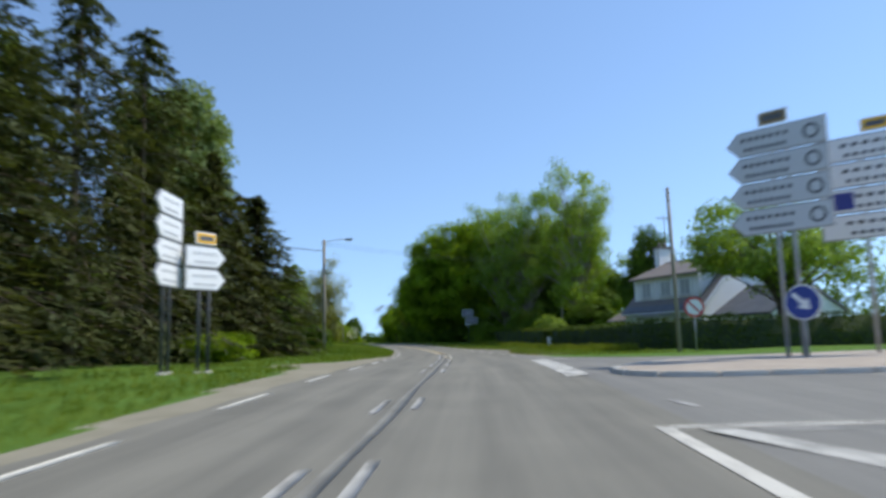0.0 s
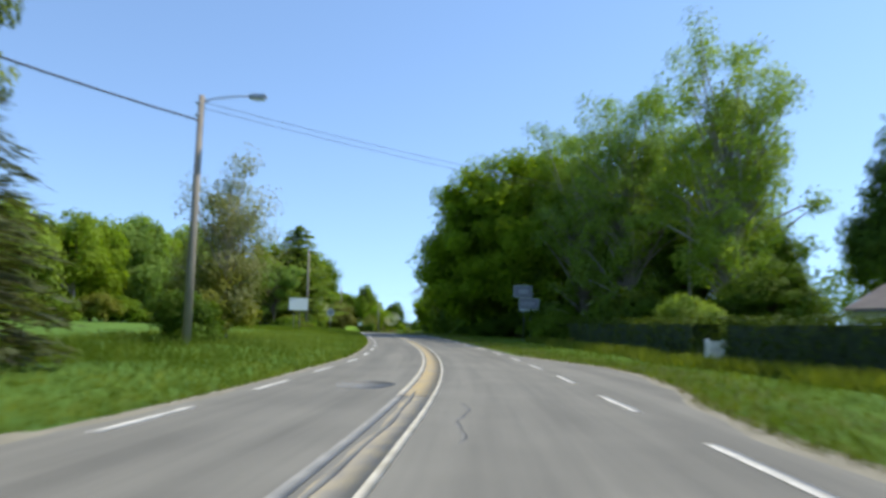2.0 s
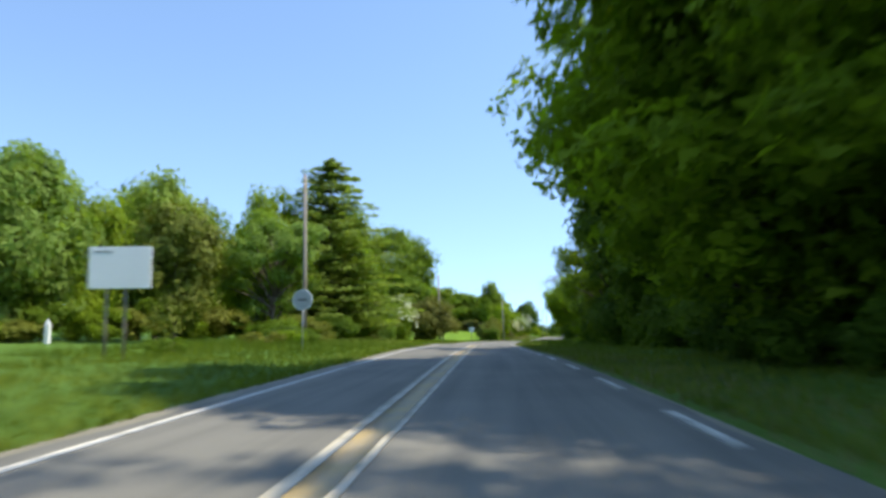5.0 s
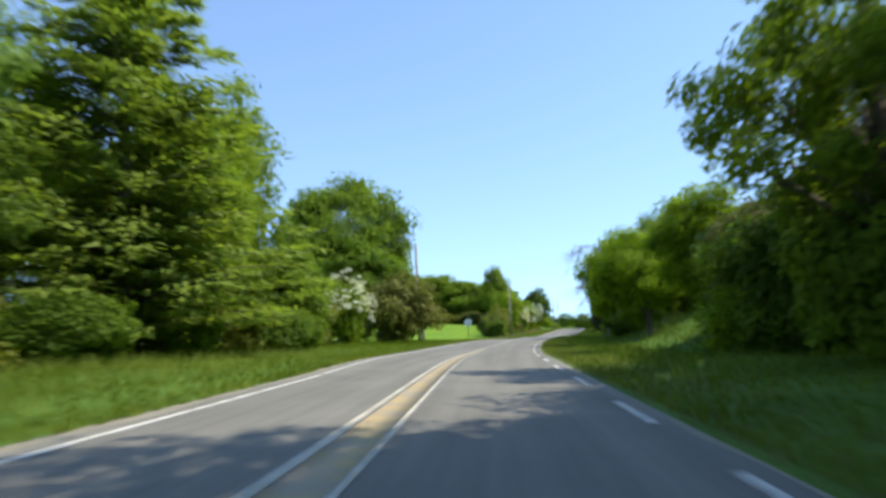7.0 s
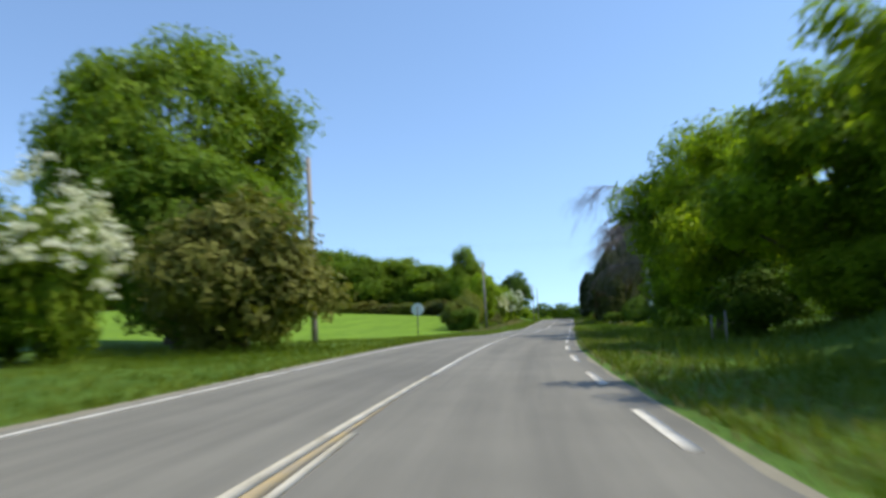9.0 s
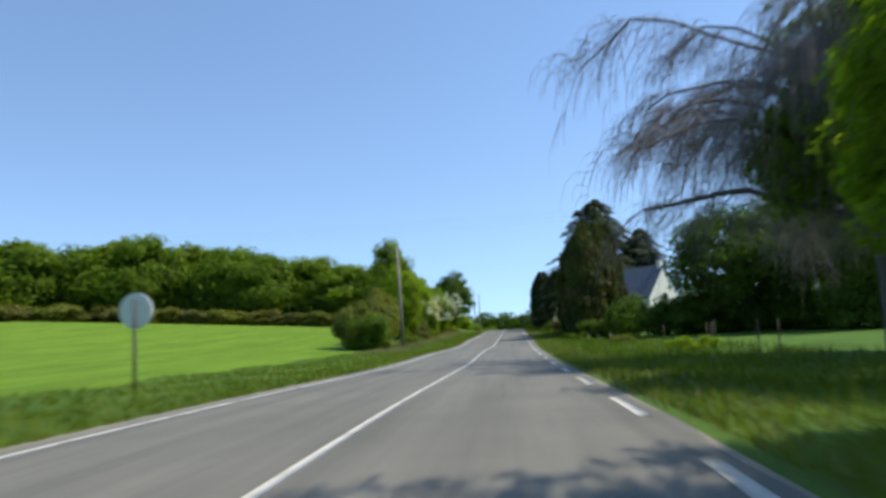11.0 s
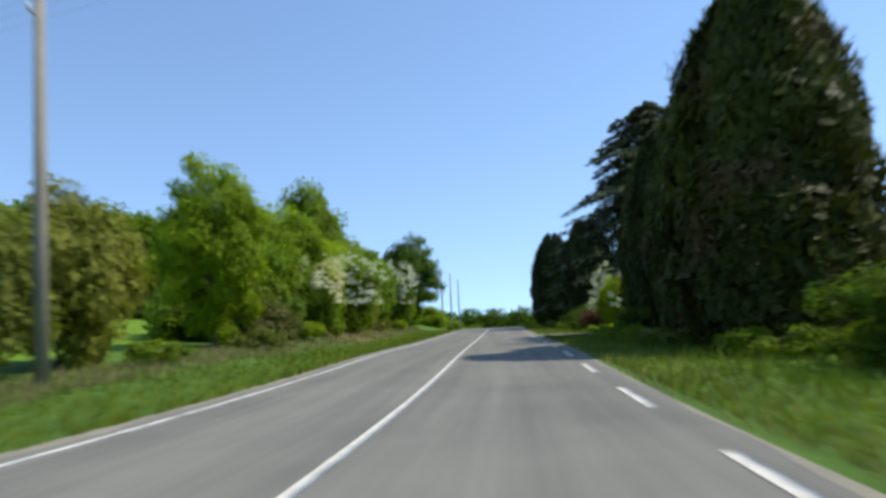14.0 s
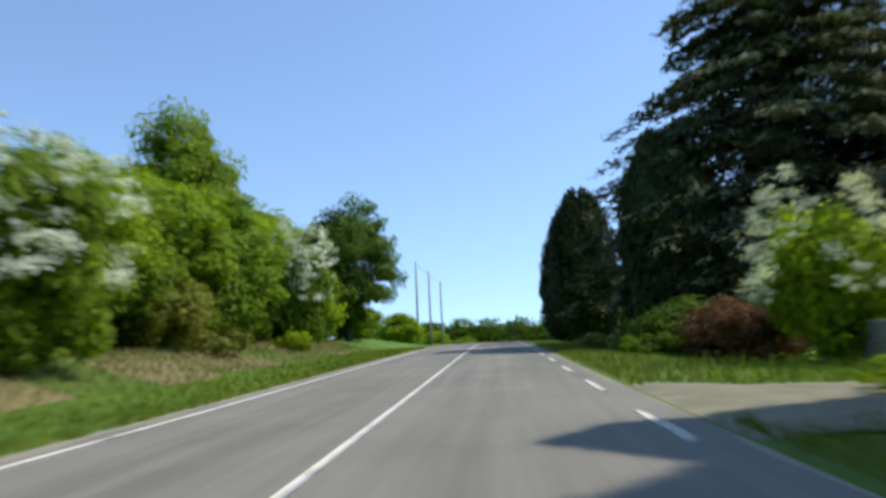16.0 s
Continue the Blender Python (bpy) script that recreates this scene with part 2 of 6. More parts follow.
NEEDLE = foliage("needle_dark", (0.029, 0.035, 0.013), (0.069, 0.079, 0.027), (0.130, 0.141, 0.055), 0.3, lace=11.0)
NEEDLE_GREEN = foliage("needle_green", (0.065, 0.101, 0.018), (0.131, 0.195, 0.031), (0.215, 0.289, 0.049), 0.25)
CYPRESS = foliage("cypress_spray", (0.022, 0.033, 0.009), (0.05, 0.064, 0.016), (0.11, 0.125, 0.028), 0.2, 0.4, (0.1, 0.07, 0.033), lace=11.0)
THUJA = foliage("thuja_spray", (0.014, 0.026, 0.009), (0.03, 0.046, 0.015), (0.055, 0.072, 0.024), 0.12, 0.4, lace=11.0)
BLOSSOM = foliage("white_blossom", (0.6, 0.61, 0.42), (0.78, 0.77, 0.61), (0.88, 0.87, 0.76), 0.3)
BLADE = foliage("grass_blade", (0.067, 0.108, 0.011), (0.122, 0.192, 0.021), (0.219, 0.260, 0.039), 0.35, 0.3)
BLADE_FRESH = foliage("fresh_grass_blade", (0.090, 0.120, 0.016), (0.150, 0.203, 0.024), (0.225, 0.262, 0.048), 0.4, 0.3)
BLADE_DRY = foliage("dry_grass_blade", (0.14, 0.13, 0.05), (0.24, 0.215, 0.1), (0.36, 0.32, 0.17), 0.3, 0.3)
TWIG = surface("grey_twig", (0.15, 0.13, 0.12), (0.28, 0.24, 0.225), 0.9, 10.0, 2.0, 0.3)
LIMB_BARK = surface("grey_limb_bark", (0.09, 0.078, 0.068), (0.18, 0.155, 0.14), 0.9, 10.0, 2.0, 0.4)

# ---- the road's line and the lie of the land ----
AXIS = np.array([(-3.37, -82.13, 0.00), (-1.12, -27.37, 0.00), (0.00, 0.00, 0.00), (0.89, 21.66, 0.21), (1.34, 42.69, 0.08), (0.62, 63.80, -0.05), (-1.78, 84.65, 0.00), (-11.60, 136.73, 0.40), (-15.81, 157.24, 0.25), (-20.05, 177.92, 0.10), (-21.92, 188.84, -0.06), (-27.23, 241.56, -0.35), (-28.66, 262.95, -0.81), (-30.15, 284.54, -1.04), (-31.31, 305.78, -1.29), (-32.49, 326.32, -1.13), (-33.18, 336.91, -1.15), (-35.31, 372.44, -0.97), (-37.43, 407.99, -0.88), (-39.14, 436.41, -1.15), (-41.70, 479.06, -2.93), (-40.62, 550.14, -5.60), (-29.54, 692.27, -8.27), (13.25, 1047.63, -10.05)])


def spline(x, y, q):
    """The natural cubic curve through (x, y), at q."""
    n, h = len(x), np.diff(x)
    a, r = np.eye(n), np.zeros(n)
    for i in range(1, n - 1):
        a[i, i - 1 : i + 2] = h[i - 1], 2 * (h[i - 1] + h[i]), h[i]
        r[i] = 6 * ((y[i + 1] - y[i]) / h[i] - (y[i] - y[i - 1]) / h[i - 1])
    c = np.linalg.solve(a, r)
    k = np.clip(np.searchsorted(x, q) - 1, 0, n - 2)
    u, v, w = x[k + 1] - q, q - x[k], h[k]
    return (c[k] * u**3 + c[k + 1] * v**3) / (6 * w) + (y[k] / w - c[k] * w / 6) * u + (y[k + 1] / w - c[k + 1] * w / 6) * v


CHORD = np.r_[0, np.cumsum(np.hypot(*np.diff(AXIS[:, :2], axis=0).T))] - 82.2
STATION = np.arange(-82, CHORD[-1], 1.0)
LINE = np.stack([spline(CHORD, AXIS[:, i], STATION) for i in range(3)], 1)
AHEAD = np.gradient(LINE[:, :2], axis=0)
AHEAD /= np.hypot(AHEAD[:, 0], AHEAD[:, 1])[:, None]


def table(*pairs):
    xs, ys = zip(*pairs)
    return lambda s: np.interp(s, xs, ys)


left_line = table((-60, -4.4), (10, -4.38), (30, -4.4), (40, -4.65), (65, -4.7), (75, -4.35), (95, -4.2), (110, -4.4), (145, -5.05), (168, -5.1), (180, -5.6), (200, -6.1), (215, -6.25), (254, -6.1), (275, -5.55), (318, -5.35), (335, -5.55), (392, -5.7))
centre_left = table((-60, -1.6), (56.58, -1.62), (78.5, -1.47), (86.72, -1.42), (106.1, -1.6), (142.4, -2), (154.4, -2.1), (178.7, -2.15), (194, -2.11), (206.8, -2.05))
centre_right = table((-60, -1.05), (51.1, -1), (78.5, -0.83), (90.83, -0.8), (106.1, -1.2), (142.4, -1.35), (154.4, -1.42), (180.2, -1.6), (194, -1.75), (206.8, -2.05))
centre_line = table((197.2, -2.05), (246.7, -2.03), (260.9, -1.95), (269.8, -1.84), (278.7, -1.83), (310.7, -1.74), (351.7, -1.86), (392.6, -2))
right_line = table((-60, 2.2), (9, 2.2), (18, 2.3), (32, 2.6), (43, 2.85), (57, 2.53), (70, 2.62), (80, 2.8), (86, 2.75), (92, 2.6), (105, 2.5), (144, 2.15), (180, 2.03), (188, 1.82), (207, 1.5), (217, 1.4), (243, 1.92), (277, 1.94), (357, 2.1), (392, 2.1))
right_edge = table((-60, 2.65), (33, 2.95), (40, 3.9), (43, 3.75), (52, 3.45), (56, 3.75), (60, 4.6), (66, 5.3), (70, 5.2), (73, 4.6), (76, 3.9), (80, 3.3), (90, 3.1), (105, 2.85), (144, 2.5), (180, 2.45), (188, 2.2), (207, 1.9), (217, 1.8), (243, 2.2), (283, 2.3), (300, 2.42), (350, 2.6), (400, 2.6))
sand_edge = table((-82, -5.2), (7, -5.2), (14, -5.9), (22, -6.3), (29, -7.1), (32, -9.2), (36, -10.0), (37.5, -7.0), (42, -6.5), (46, -6.2), (53, -5.2), (60, -4.0))
bank = table((-60, 0), (133.3, 0), (151.4, 0.03), (184.8, 0.03), (206.8, 0.015), (241.3, 0))
rise_left = table((-82, -0.05), (55, -0.05), (74, 0.36), (154, 0.24), (218, 0.1), (294, -0.17), (318, -0.02), (336, 0.4), (356, 1.07), (421, 0.98), (489, -0.2))
rise_right = table((-82, -0.05), (82, -0.05), (139, 0.05), (168, 0.14), (245, -0.24), (320, -0.26), (418, -0.08))

slope_left = table((-82, 0.012), (154, 0.015), (218, 0.03), (245, 0.046), (311, 0.055), (391, 0.068), (436, 0.066), (471, 0.04))

# the roadside was paced out by eye; these two tables lay the paced plan out at true length
run = table((-60, -82.2), (0, 0), (61.9, 84.8), (76.7, 106.0), (90.6, 127.2), (118.5, 169.5), (132.4, 190.9), (144.8, 212.1), (156.1, 233.3), (180.5, 276.6), (215.8, 339.5), (600, 1023.0))
gauge = table((0, 1.37), (61.9, 1.37), (76.7, 1.435), (90.6, 1.5), (118.5, 1.524), (132.4, 1.604), (144.8, 1.751), (156.1, 1.78))


def smooth(x):
    x = np.clip(x, 0, 1)
    return x * x * (3 - 2 * x)


def road_z(s, l=0.0):
    return np.interp(s, STATION, LINE[:, 2]) - bank(s) * np.clip(l, -6, 3)


def plan(s, l):
    s, l = np.asarray(s, float), np.asarray(l, float)
    p = [np.interp(s, STATION, LINE[:, i]) for i in (0, 1)]
    t = [np.interp(s, STATION, AHEAD[:, i]) for i in (0, 1)]
    return p[0] + l * t[1], p[1] - l * t[0]


def lay(s, l):
    """Paced station and distance to the right, laid out: true station, true distance, and the scale there."""
    s, l = np.asarray(s, float), np.asarray(l, float)
    c = np.clip(s - 25 - 0.5 * np.abs(l), 0, 215)
    k = gauge(c)
    return run(c) + k * (s - c), k * l, k


def ground_z(s, l):
    """The height of the ground at a station along the road and a distance to its right."""
    s, l = np.asarray(s, float), np.asarray(l, float)
    z = road_z(s, l)
    dl, dr = left_line(s) - 0.45 - l, l - right_edge(s) - 0.06
    k = np.interp(s, (90, 250), (1.37, 1.78))
    z = z + np.where(dl > 0, rise_left(s) * smooth((dl - np.interp(s, (305, 335), (0.6, 4.2))) / np.interp(s, (305, 335), (6.0, 4.5))) + slope_left(s) * np.clip(dl - (9.05 * k - 6.05), 0, 120), 0)
    mouth = smooth((45 - s) / 6)
    z = z + np.where(dr > 0, (1 - mouth) * (rise_right(s) * smooth((dr - 0.4) / 6.0) + 2.3 * smooth((dr - 6.0) / 6.0) * smooth((s - 174) / 16) * smooth((230 - s) / 18) * (1 - smooth((dr - 30) / 30)) + 0.015 * np.clip(dr - 9, 0, 40)) + mouth * np.minimum(0.006 * dr, 0.2), 0)
    far = smooth((np.maximum(dl, dr) - 2.0) / 4)
    lump = 0.09 * (np.sin(s * 0.6 + 2.1 * np.sin(l * 0.33)) * np.sin(l * 0.53 + 0.7) + 0.6 * np.sin(s * 0.21 + l * 0.28))
    return z + far * lump * (1 - mouth * (l > 0))


def spot(s, l, up=0.0):
    x, y = plan(s, l)
    return Vector((float(x), float(y), float(ground_z(s, l)) + up))


def site(s, l, up=0.0):
    """The spot of a paced thing."""
    a, b, k = lay(s, l)
    return spot(float(a), float(b), up * float(k))


def scale_at(s, l):
    return float(lay(s, l)[2])


def heading(s):
    """Turn about z, in degrees, that lays +y along the road at a paced station."""
    a = float(lay(s, 0)[0])
    t = [np.interp(a, STATION, AHEAD[:, i]) for i in (0, 1)]
    return math.degrees(math.atan2(-t[0], t[1]))


# ---- mesh helpers ----
def mesh_of(name, verts, faces, materials=(), uv=None, index=None, shade=False):
    """A mesh from arrays; faces all have the same number of corners."""
    verts, faces = np.asarray(verts, np.float32), np.asarray(faces, np.int32)
    me = bpy.data.meshes.new(name)
    me.vertices.add(len(verts))
    me.vertices.foreach_set("co", verts.ravel())
    n = faces.shape[1]
    me.loops.add(faces.size)
    me.loops.foreach_set("vertex_index", faces.ravel())
    me.polygons.add(len(faces))
    me.polygons.foreach_set("loop_start", np.arange(0, faces.size, n, dtype=np.int32))
    for m in materials:
        me.materials.append(m)
    if index is not None:
        me.polygons.foreach_set("material_index", np.asarray(index, np.int32))
    if uv is not None:
        layer = me.uv_layers.new(name="UVMap")
        layer.data.foreach_set("uv", np.asarray(uv, np.float32)[faces.ravel()].ravel())
    me.update(calc_edges=True)
    me.validate()
    if shade:
        me.polygons.foreach_set("use_smooth", np.ones(len(faces), bool))
    return me


def grid_faces(rows, cols):
    a = np.arange(rows * cols).reshape(rows, cols)
    return np.stack([a[:-1, :-1], a[:-1, 1:], a[1:, 1:], a[1:, :-1]], -1).reshape(-1, 4)


def under(ob, parent):
    ob.parent = parent
    return ob


def part(name, bm, material, parent, label="", smooth_faces=False):
    """Links a bmesh, or a mesh, as one mesh object under a thing or a part."""
    if isinstance(bm, bpy.types.Mesh):
        me = bm
    else:
        bmesh.ops.recalc_face_normals(bm, faces=bm.faces)
        me = bpy.data.meshes.new(name)
        bm.to_mesh(me)
        bm.free()
        if smooth_faces:
            me.polygons.foreach_set("use_smooth", np.ones(len(me.polygons), bool))
    if material and not me.materials:
        me.materials.append(material)
    ob = new(name, me)
    if label:
        ob["label"] = label
    if parent:
        ob.parent = parent
    return ob


def box(x0, x1, y0, y1, z0, z1, bevel=0.0):
    bm = bmesh.new()
    bmesh.ops.create_cube(bm, size=1, matrix=Matrix.LocRotScale(((x0 + x1) / 2, (y0 + y1) / 2, (z0 + z1) / 2), None, (x1 - x0, y1 - y0, z1 - z0)))
    if bevel:
        bmesh.ops.bevel(bm, geom=bm.edges[:], offset=bevel, segments=2, affect="EDGES")
    return bm


def tube(points, radii, sides=8, cap=True):
    """Arrays of a tapered tube along points."""
    pts = np.asarray(points, float)
    radii = np.broadcast_to(np.asarray(radii, float), (len(pts),))
    t = np.gradient(pts, axis=0)
    t /= np.linalg.norm(t, axis=1)[:, None] + 1e-9
    ref = np.where(np.abs(t[:, 2:3]) > 0.9, np.array([[1.0, 0, 0]]), np.array([[0, 0, 1.0]]))
    u = np.cross(t, ref)
    u /= np.linalg.norm(u, axis=1)[:, None] + 1e-9
    v = np.cross(t, u)
    a = np.linspace(0, 2 * np.pi, sides, endpoint=False)
    ring = pts[:, None] + radii[:, None, None] * (np.cos(a)[None, :, None] * u[:, None] + np.sin(a)[None, :, None] * v[:, None])
    n = len(pts)
    idx = np.arange(n * sides).reshape(n, sides)
    nxt = np.roll(idx, -1, axis=1)
    f = np.stack([idx[:-1], nxt[:-1], nxt[1:], idx[1:]], -1).reshape(-1, 4)
    return ring.reshape(-1, 3), f


def join(pieces):
    vs, fs, k = [], [], 0
    for v, f in pieces:
        vs.append(v)
        fs.append(np.asarray(f) + k)
        k += len(v)
    return np.concatenate(vs), np.concatenate(fs)


def pipe(name, points, radii, material, parent, sides=10, label=""):
    """A capped round bar along points."""
    pts = [Vector(p) for p in points]
    radii = list(np.broadcast_to(np.asarray(radii, float), (len(pts),)))
    v, f = tube(pts, radii, sides)
    bm = bmesh.new()
    vv = [bm.verts.new(p) for p in v]
    for q in f:
        bm.faces.new([vv[i] for i in q])
    bm.faces.new(vv[:sides])
    bm.faces.new(vv[-sides:])
    return part(name, bm, material, parent, label, True)


def thing(name, at, turn=0.0, label="", category="", group="", size=1.0):
    ob = new(name)
    ob.empty_display_size = 0.3
    ob.matrix_world = Matrix.Translation(at) @ pose(0, 0, 0, 0, 0, turn) @ Matrix.Diagonal((size, size, size, 1))
    return tagged(ob, label, category, group)


# ---- ground: one sheet to the horizon ----
def build_ground():
    s = np.r_[np.arange(-80, 460, 1.0), np.arange(460, 900, 8.0)]
    out = np.array([0.0, 0.25, 0.5, 0.9, 1.4, 2.0, 2.7, 3.5, 4.5, 6.0, 8.0, 10.5, 14.0, 18.0, 24.0, 32.0, 45.0, 60.0, 80.0, 110.0])
    lefts = (left_line(s) - 0.45)[:, None] - out[::-1][None]
    rights = (right_edge(s) + 0.06)[:, None] + out[None]
    middle = (left_line(s)[:, None] - 0.45) + (right_edge(s) - left_line(s) + 0.51)[:, None] * np.linspace(0, 1, 6)[None, 1:-1]
    l = np.concatenate([lefts, middle, rights], 1)
    ss = np.broadcast_to(s[:, None], l.shape)
    z = ground_z(ss, l)
    paved = (l > left_line(s)[:, None] - 0.44) & (l < right_edge(s)[:, None] + 0.05)
    z = np.where(paved, z - 0.07, z)
    rng = np.random.default_rng(3)
    z = z + np.where(~paved & (np.abs(l) > 10), rng.normal(0, 0.02, l.shape), 0)
    x, y = plan(ss, l)
    rows, cols = l.shape
    v = np.stack([x, y, z], -1).reshape(-1, 3)
    f = grid_faces(rows, cols)
    uv = np.stack([ss, l], -1).reshape(-1, 2)
    fs, fl = uv[f, 0].mean(1), uv[f, 1].mean(1)
    dl, dr = left_line(fs) - 0.45 - fl, fl - right_edge(fs) - 0.06
    idx = np.zeros(len(f), int)
    idx[(dl < 0.26) & (dr < 0.1)] = 1
    idx[(dr > 0) & (dr < 0.55) & (fs < 79)] = 1
    idx[(dl > 0) & (fl > sand_edge(fs)) & (fs < 60)] = 1
    idx[(dl > 10.4) & (fs > 230) & (fs < 400) & ~((fs > 308) & (dl < 15.4))] = 2
    idx[(dl > 7.8) & (fs > 47) & (fs < 157)] = 3
    idx[(dl > 5.0) & (dl < 8.5) & (fs > 350) & (fs < 394) & (np.sin(fs * 0.73) + np.sin(fs * 0.31) > -0.1)] = 4
    # the outer ring, from the sheet's rim to the horizon
    rim = np.r_[np.arange(cols), np.arange(1, rows) * cols + cols - 1, (rows - 1) * cols + np.arange(cols - 2, -1, -1), np.arange(rows - 2, 0, -1) * cols]
    mid = np.array([-25.0, 400.0])
    ring, rings = v[rim], [rim]
    vs, k = [v], len(v)
    for grow, low in ((1.15, 0.0), (1.7, -1.0), (4.0, -6.0), (12.0, -18.0)):
        q = ring.copy()
        q[:, :2] = mid + (ring[:, :2] - mid) * grow
        q[:, 2] = ring[:, 2] * (1.0 if grow < 1.3 else 0.4) + low
        vs.append(q)
        rings.append(np.arange(k, k + len(q)))
        k += len(q)
    fo = [f]
    for a, b in zip(rings[:-1], rings[1:]):
        fo.append(np.stack([a, b, np.roll(b, -1), np.roll(a, -1)], -1))
    v = np.concatenate(vs)
    f = np.concatenate(fo)
    uv = np.concatenate([uv, v[len(uv):, :2]])
    idx = np.r_[idx, np.zeros(len(f) - len(idx), int)]
    c = v[f].mean(1)
    idx[(idx == 0) & (c[:, 0] < -110) & (c[:, 1] > 220) & (c[:, 1] < 390)] = 2
    me = mesh_of("ground", v, f, (GRASS, SHOULDER, FIELD, LAWN, EARTH), uv, idx, True)
    ob = new("ground", me)
    if np.mean([p.normal.z for p in list(me.polygons)[:50]]) < 0:
        me.flip_normals()
    return tagged(ob, "green grass verges, lawn and bright mown field", "ground", kind="structure")


ground = build_ground()


def strip(name, material, s0, s1, la, lb, up, parent, step=1.0, label="", kind=""):
    """A thin sheet on the road between two lines la(s) and lb(s)."""
    s = np.linspace(s0, s1, max(2, int(round((s1 - s0) / step)) + 1))
    l = np.stack([la(s) if callable(la) else np.full(len(s), la), lb(s) if callable(lb) else np.full(len(s), lb)], 1)
    ss = np.stack([s, s], 1)
    x, y = plan(ss, l)
    zt = road_z(ss, l) + up
    top = np.stack([x, y, zt], -1)
    v = np.concatenate([top.reshape(-1, 3), (top - [0, 0, 0.012]).reshape(-1, 3)])
    n = len(s)
    f = grid_faces(n, 2)[:, ::-1]
    base = 2 * n
    i = np.arange(n - 1) * 2
    sides = np.concatenate([np.stack([i, i + 2, i + 2 + base, i + base], -1), np.stack([i + 1, i + 1 + base, i + 3 + base, i + 3], -1),
        [[0, base, base + 1, 1]], [[2 * n - 2, 2 * n - 1, base + 2 * n - 1, base + 2 * n - 2]]])
    uv = np.concatenate([np.stack([ss, l], -1).reshape(-1, 2)] * 2)
    ob = new(name, mesh_of(name, v, np.concatenate([f, sides])[:, ::-1], (material,), uv))
    if parent:
        ob.parent = parent
    if label or kind:
        tagged(ob, label, kind=kind)
    return ob


def build_road():
    s = np.r_[np.arange(-80, 460, 1.0), np.arange(460, 900, 8.0)]
    a, b = left_line(s) - 0.4 + 0.06 * np.sin(s * 1.7) + 0.05 * np.sin(s * 0.6), right_edge(s) + 0.06 * np.sin(s * 1.3) + 0.05 * np.sin(s * 0.47)
    u = np.r_[0, 0, np.linspace(0.002, 0.998, 13), 1, 1]
    l = a[:, None] + (b - a)[:, None] * u[None]
    ss = np.broadcast_to(s[:, None], l.shape)
    x, y = plan(ss, l)
    z = road_z(ss, l)
    z[:, 0] -= 0.12
    z[:, -1] -= 0.12
    v = np.stack([x, y, z], -1).reshape(-1, 3)
    me = mesh_of("road", v, grid_faces(*l.shape), (ASPHALT,), np.stack([ss, l], -1).reshape(-1, 2), None, True)
    return tagged(new("road", me), "worn grey asphalt country road with painted lines", "road", kind="structure")


road = build_road()


def offset(fn, d):
    return lambda s: fn(s) + d


# edge lines: broken, three metres of paint
for k in range(60):
    s0 = 42.0 + 6.5 * k
    strip("edge_line", WHITE_LINE, s0, s0 + 3.0, offset(right_line, -0.09), offset(right_line, 0.09), 0.008, road)
for k in range(16):
    s0 = 5.6 + 6.5 * k
    strip("edge_line", WHITE_LINE, s0, s0 + 3.0, offset(left_line, -0.09), offset(left_line, 0.09), 0.008, road)
for k in range(14):
    s0 = 109.6 + 20 * k
    strip("edge_line", WHITE_LINE, s0, s0 + 19.8, offset(left_line, -0.09), offset(left_line, 0.09), 0.008, road)
# centre: worn dashes, then a pair of lines with an ochre band, then one line
for s0, s1 in ((4.6, 6.6), (11.0, 13.0), (21.4, 24.0), (25.9, 29.0), (31.5, 34.5)):
    strip("centre_line", FADED_LINE, s0, s1, offset(centre_left, -0.07), offset(centre_left, 0.07), 0.008, road)
    strip("centre_line", FADED_LINE, s0 + 0.5, s1 + 0.4, offset(centre_right, -0.07), offset(centre_right, 0.07), 0.008, road)
strip("centre_line", FADED_LINE, 35.5, 41, offset(centre_left, -0.08), offset(centre_left, 0.08), 0.008, road)
strip("centre_line", GHOST_LINE, 41, 57, offset(centre_left, -0.08), offset(centre_left, 0.08), 0.008, road)
strip("centre_line", CENTRE_PAINT, 37, 46, offset(centre_right, -0.07), offset(centre_right, 0.07), 0.008, road)
strip("centre_line", CENTRE_PAINT, 57, 207, offset(centre_left, -0.1), offset(centre_left, 0.06), 0.008, road)
strip("centre_line", CENTRE_PAINT, 46, 199, offset(centre_right, -0.05), offset(centre_right, 0.06), 0.008, road)
strip("ochre_band", FADED_OCHRE, 40, 57, lambda s: centre_left(s) + 0.17 + 0.05 * np.sin(s * 1.9) * np.sin(s * 0.7), offset(centre_right, -0.055), 0.004, road, 0.3)
strip("ochre_band", OCHRE, 57, 205, offset(centre_left, 0.065), offset(centre_right, -0.055), 0.004, road)
strip("centre_line", WHITE_LINE, 207, 520, offset(centre_line, -0.075), offset(centre_line, 0.075), 0.008, road)
strip("tar_seam", TAR, -8, 40, lambda s: centre_left(s) + 0.2 + 0.02 * np.sin(s * 0.8), lambda s: centre_left(s) + 0.38 + 0.03 * np.sin(s * 0.6 + 1), 0.005, road, 0.4)
strip("tar_seam", TAR, 40, 58, lambda s: centre_left(s) + 0.2 + 0.03 * np.sin(s * 0.5), lambda s: centre_left(s) + 0.27 + 0.035 * np.sin(s * 0.5) + 0.02 * np.sin(s * 1.7), 0.007, road, 0.3)
strip("tar_seam", TAR, 51.1, 55.7, lambda s: centre_right(s) + 0.6 + 0.07 * np.sin(s * 2.1), lambda s: centre_right(s) + 0.66 + 0.07 * np.sin(s * 2.1) + 0.02 * np.sin(s * 6), 0.002, road, 0.2)
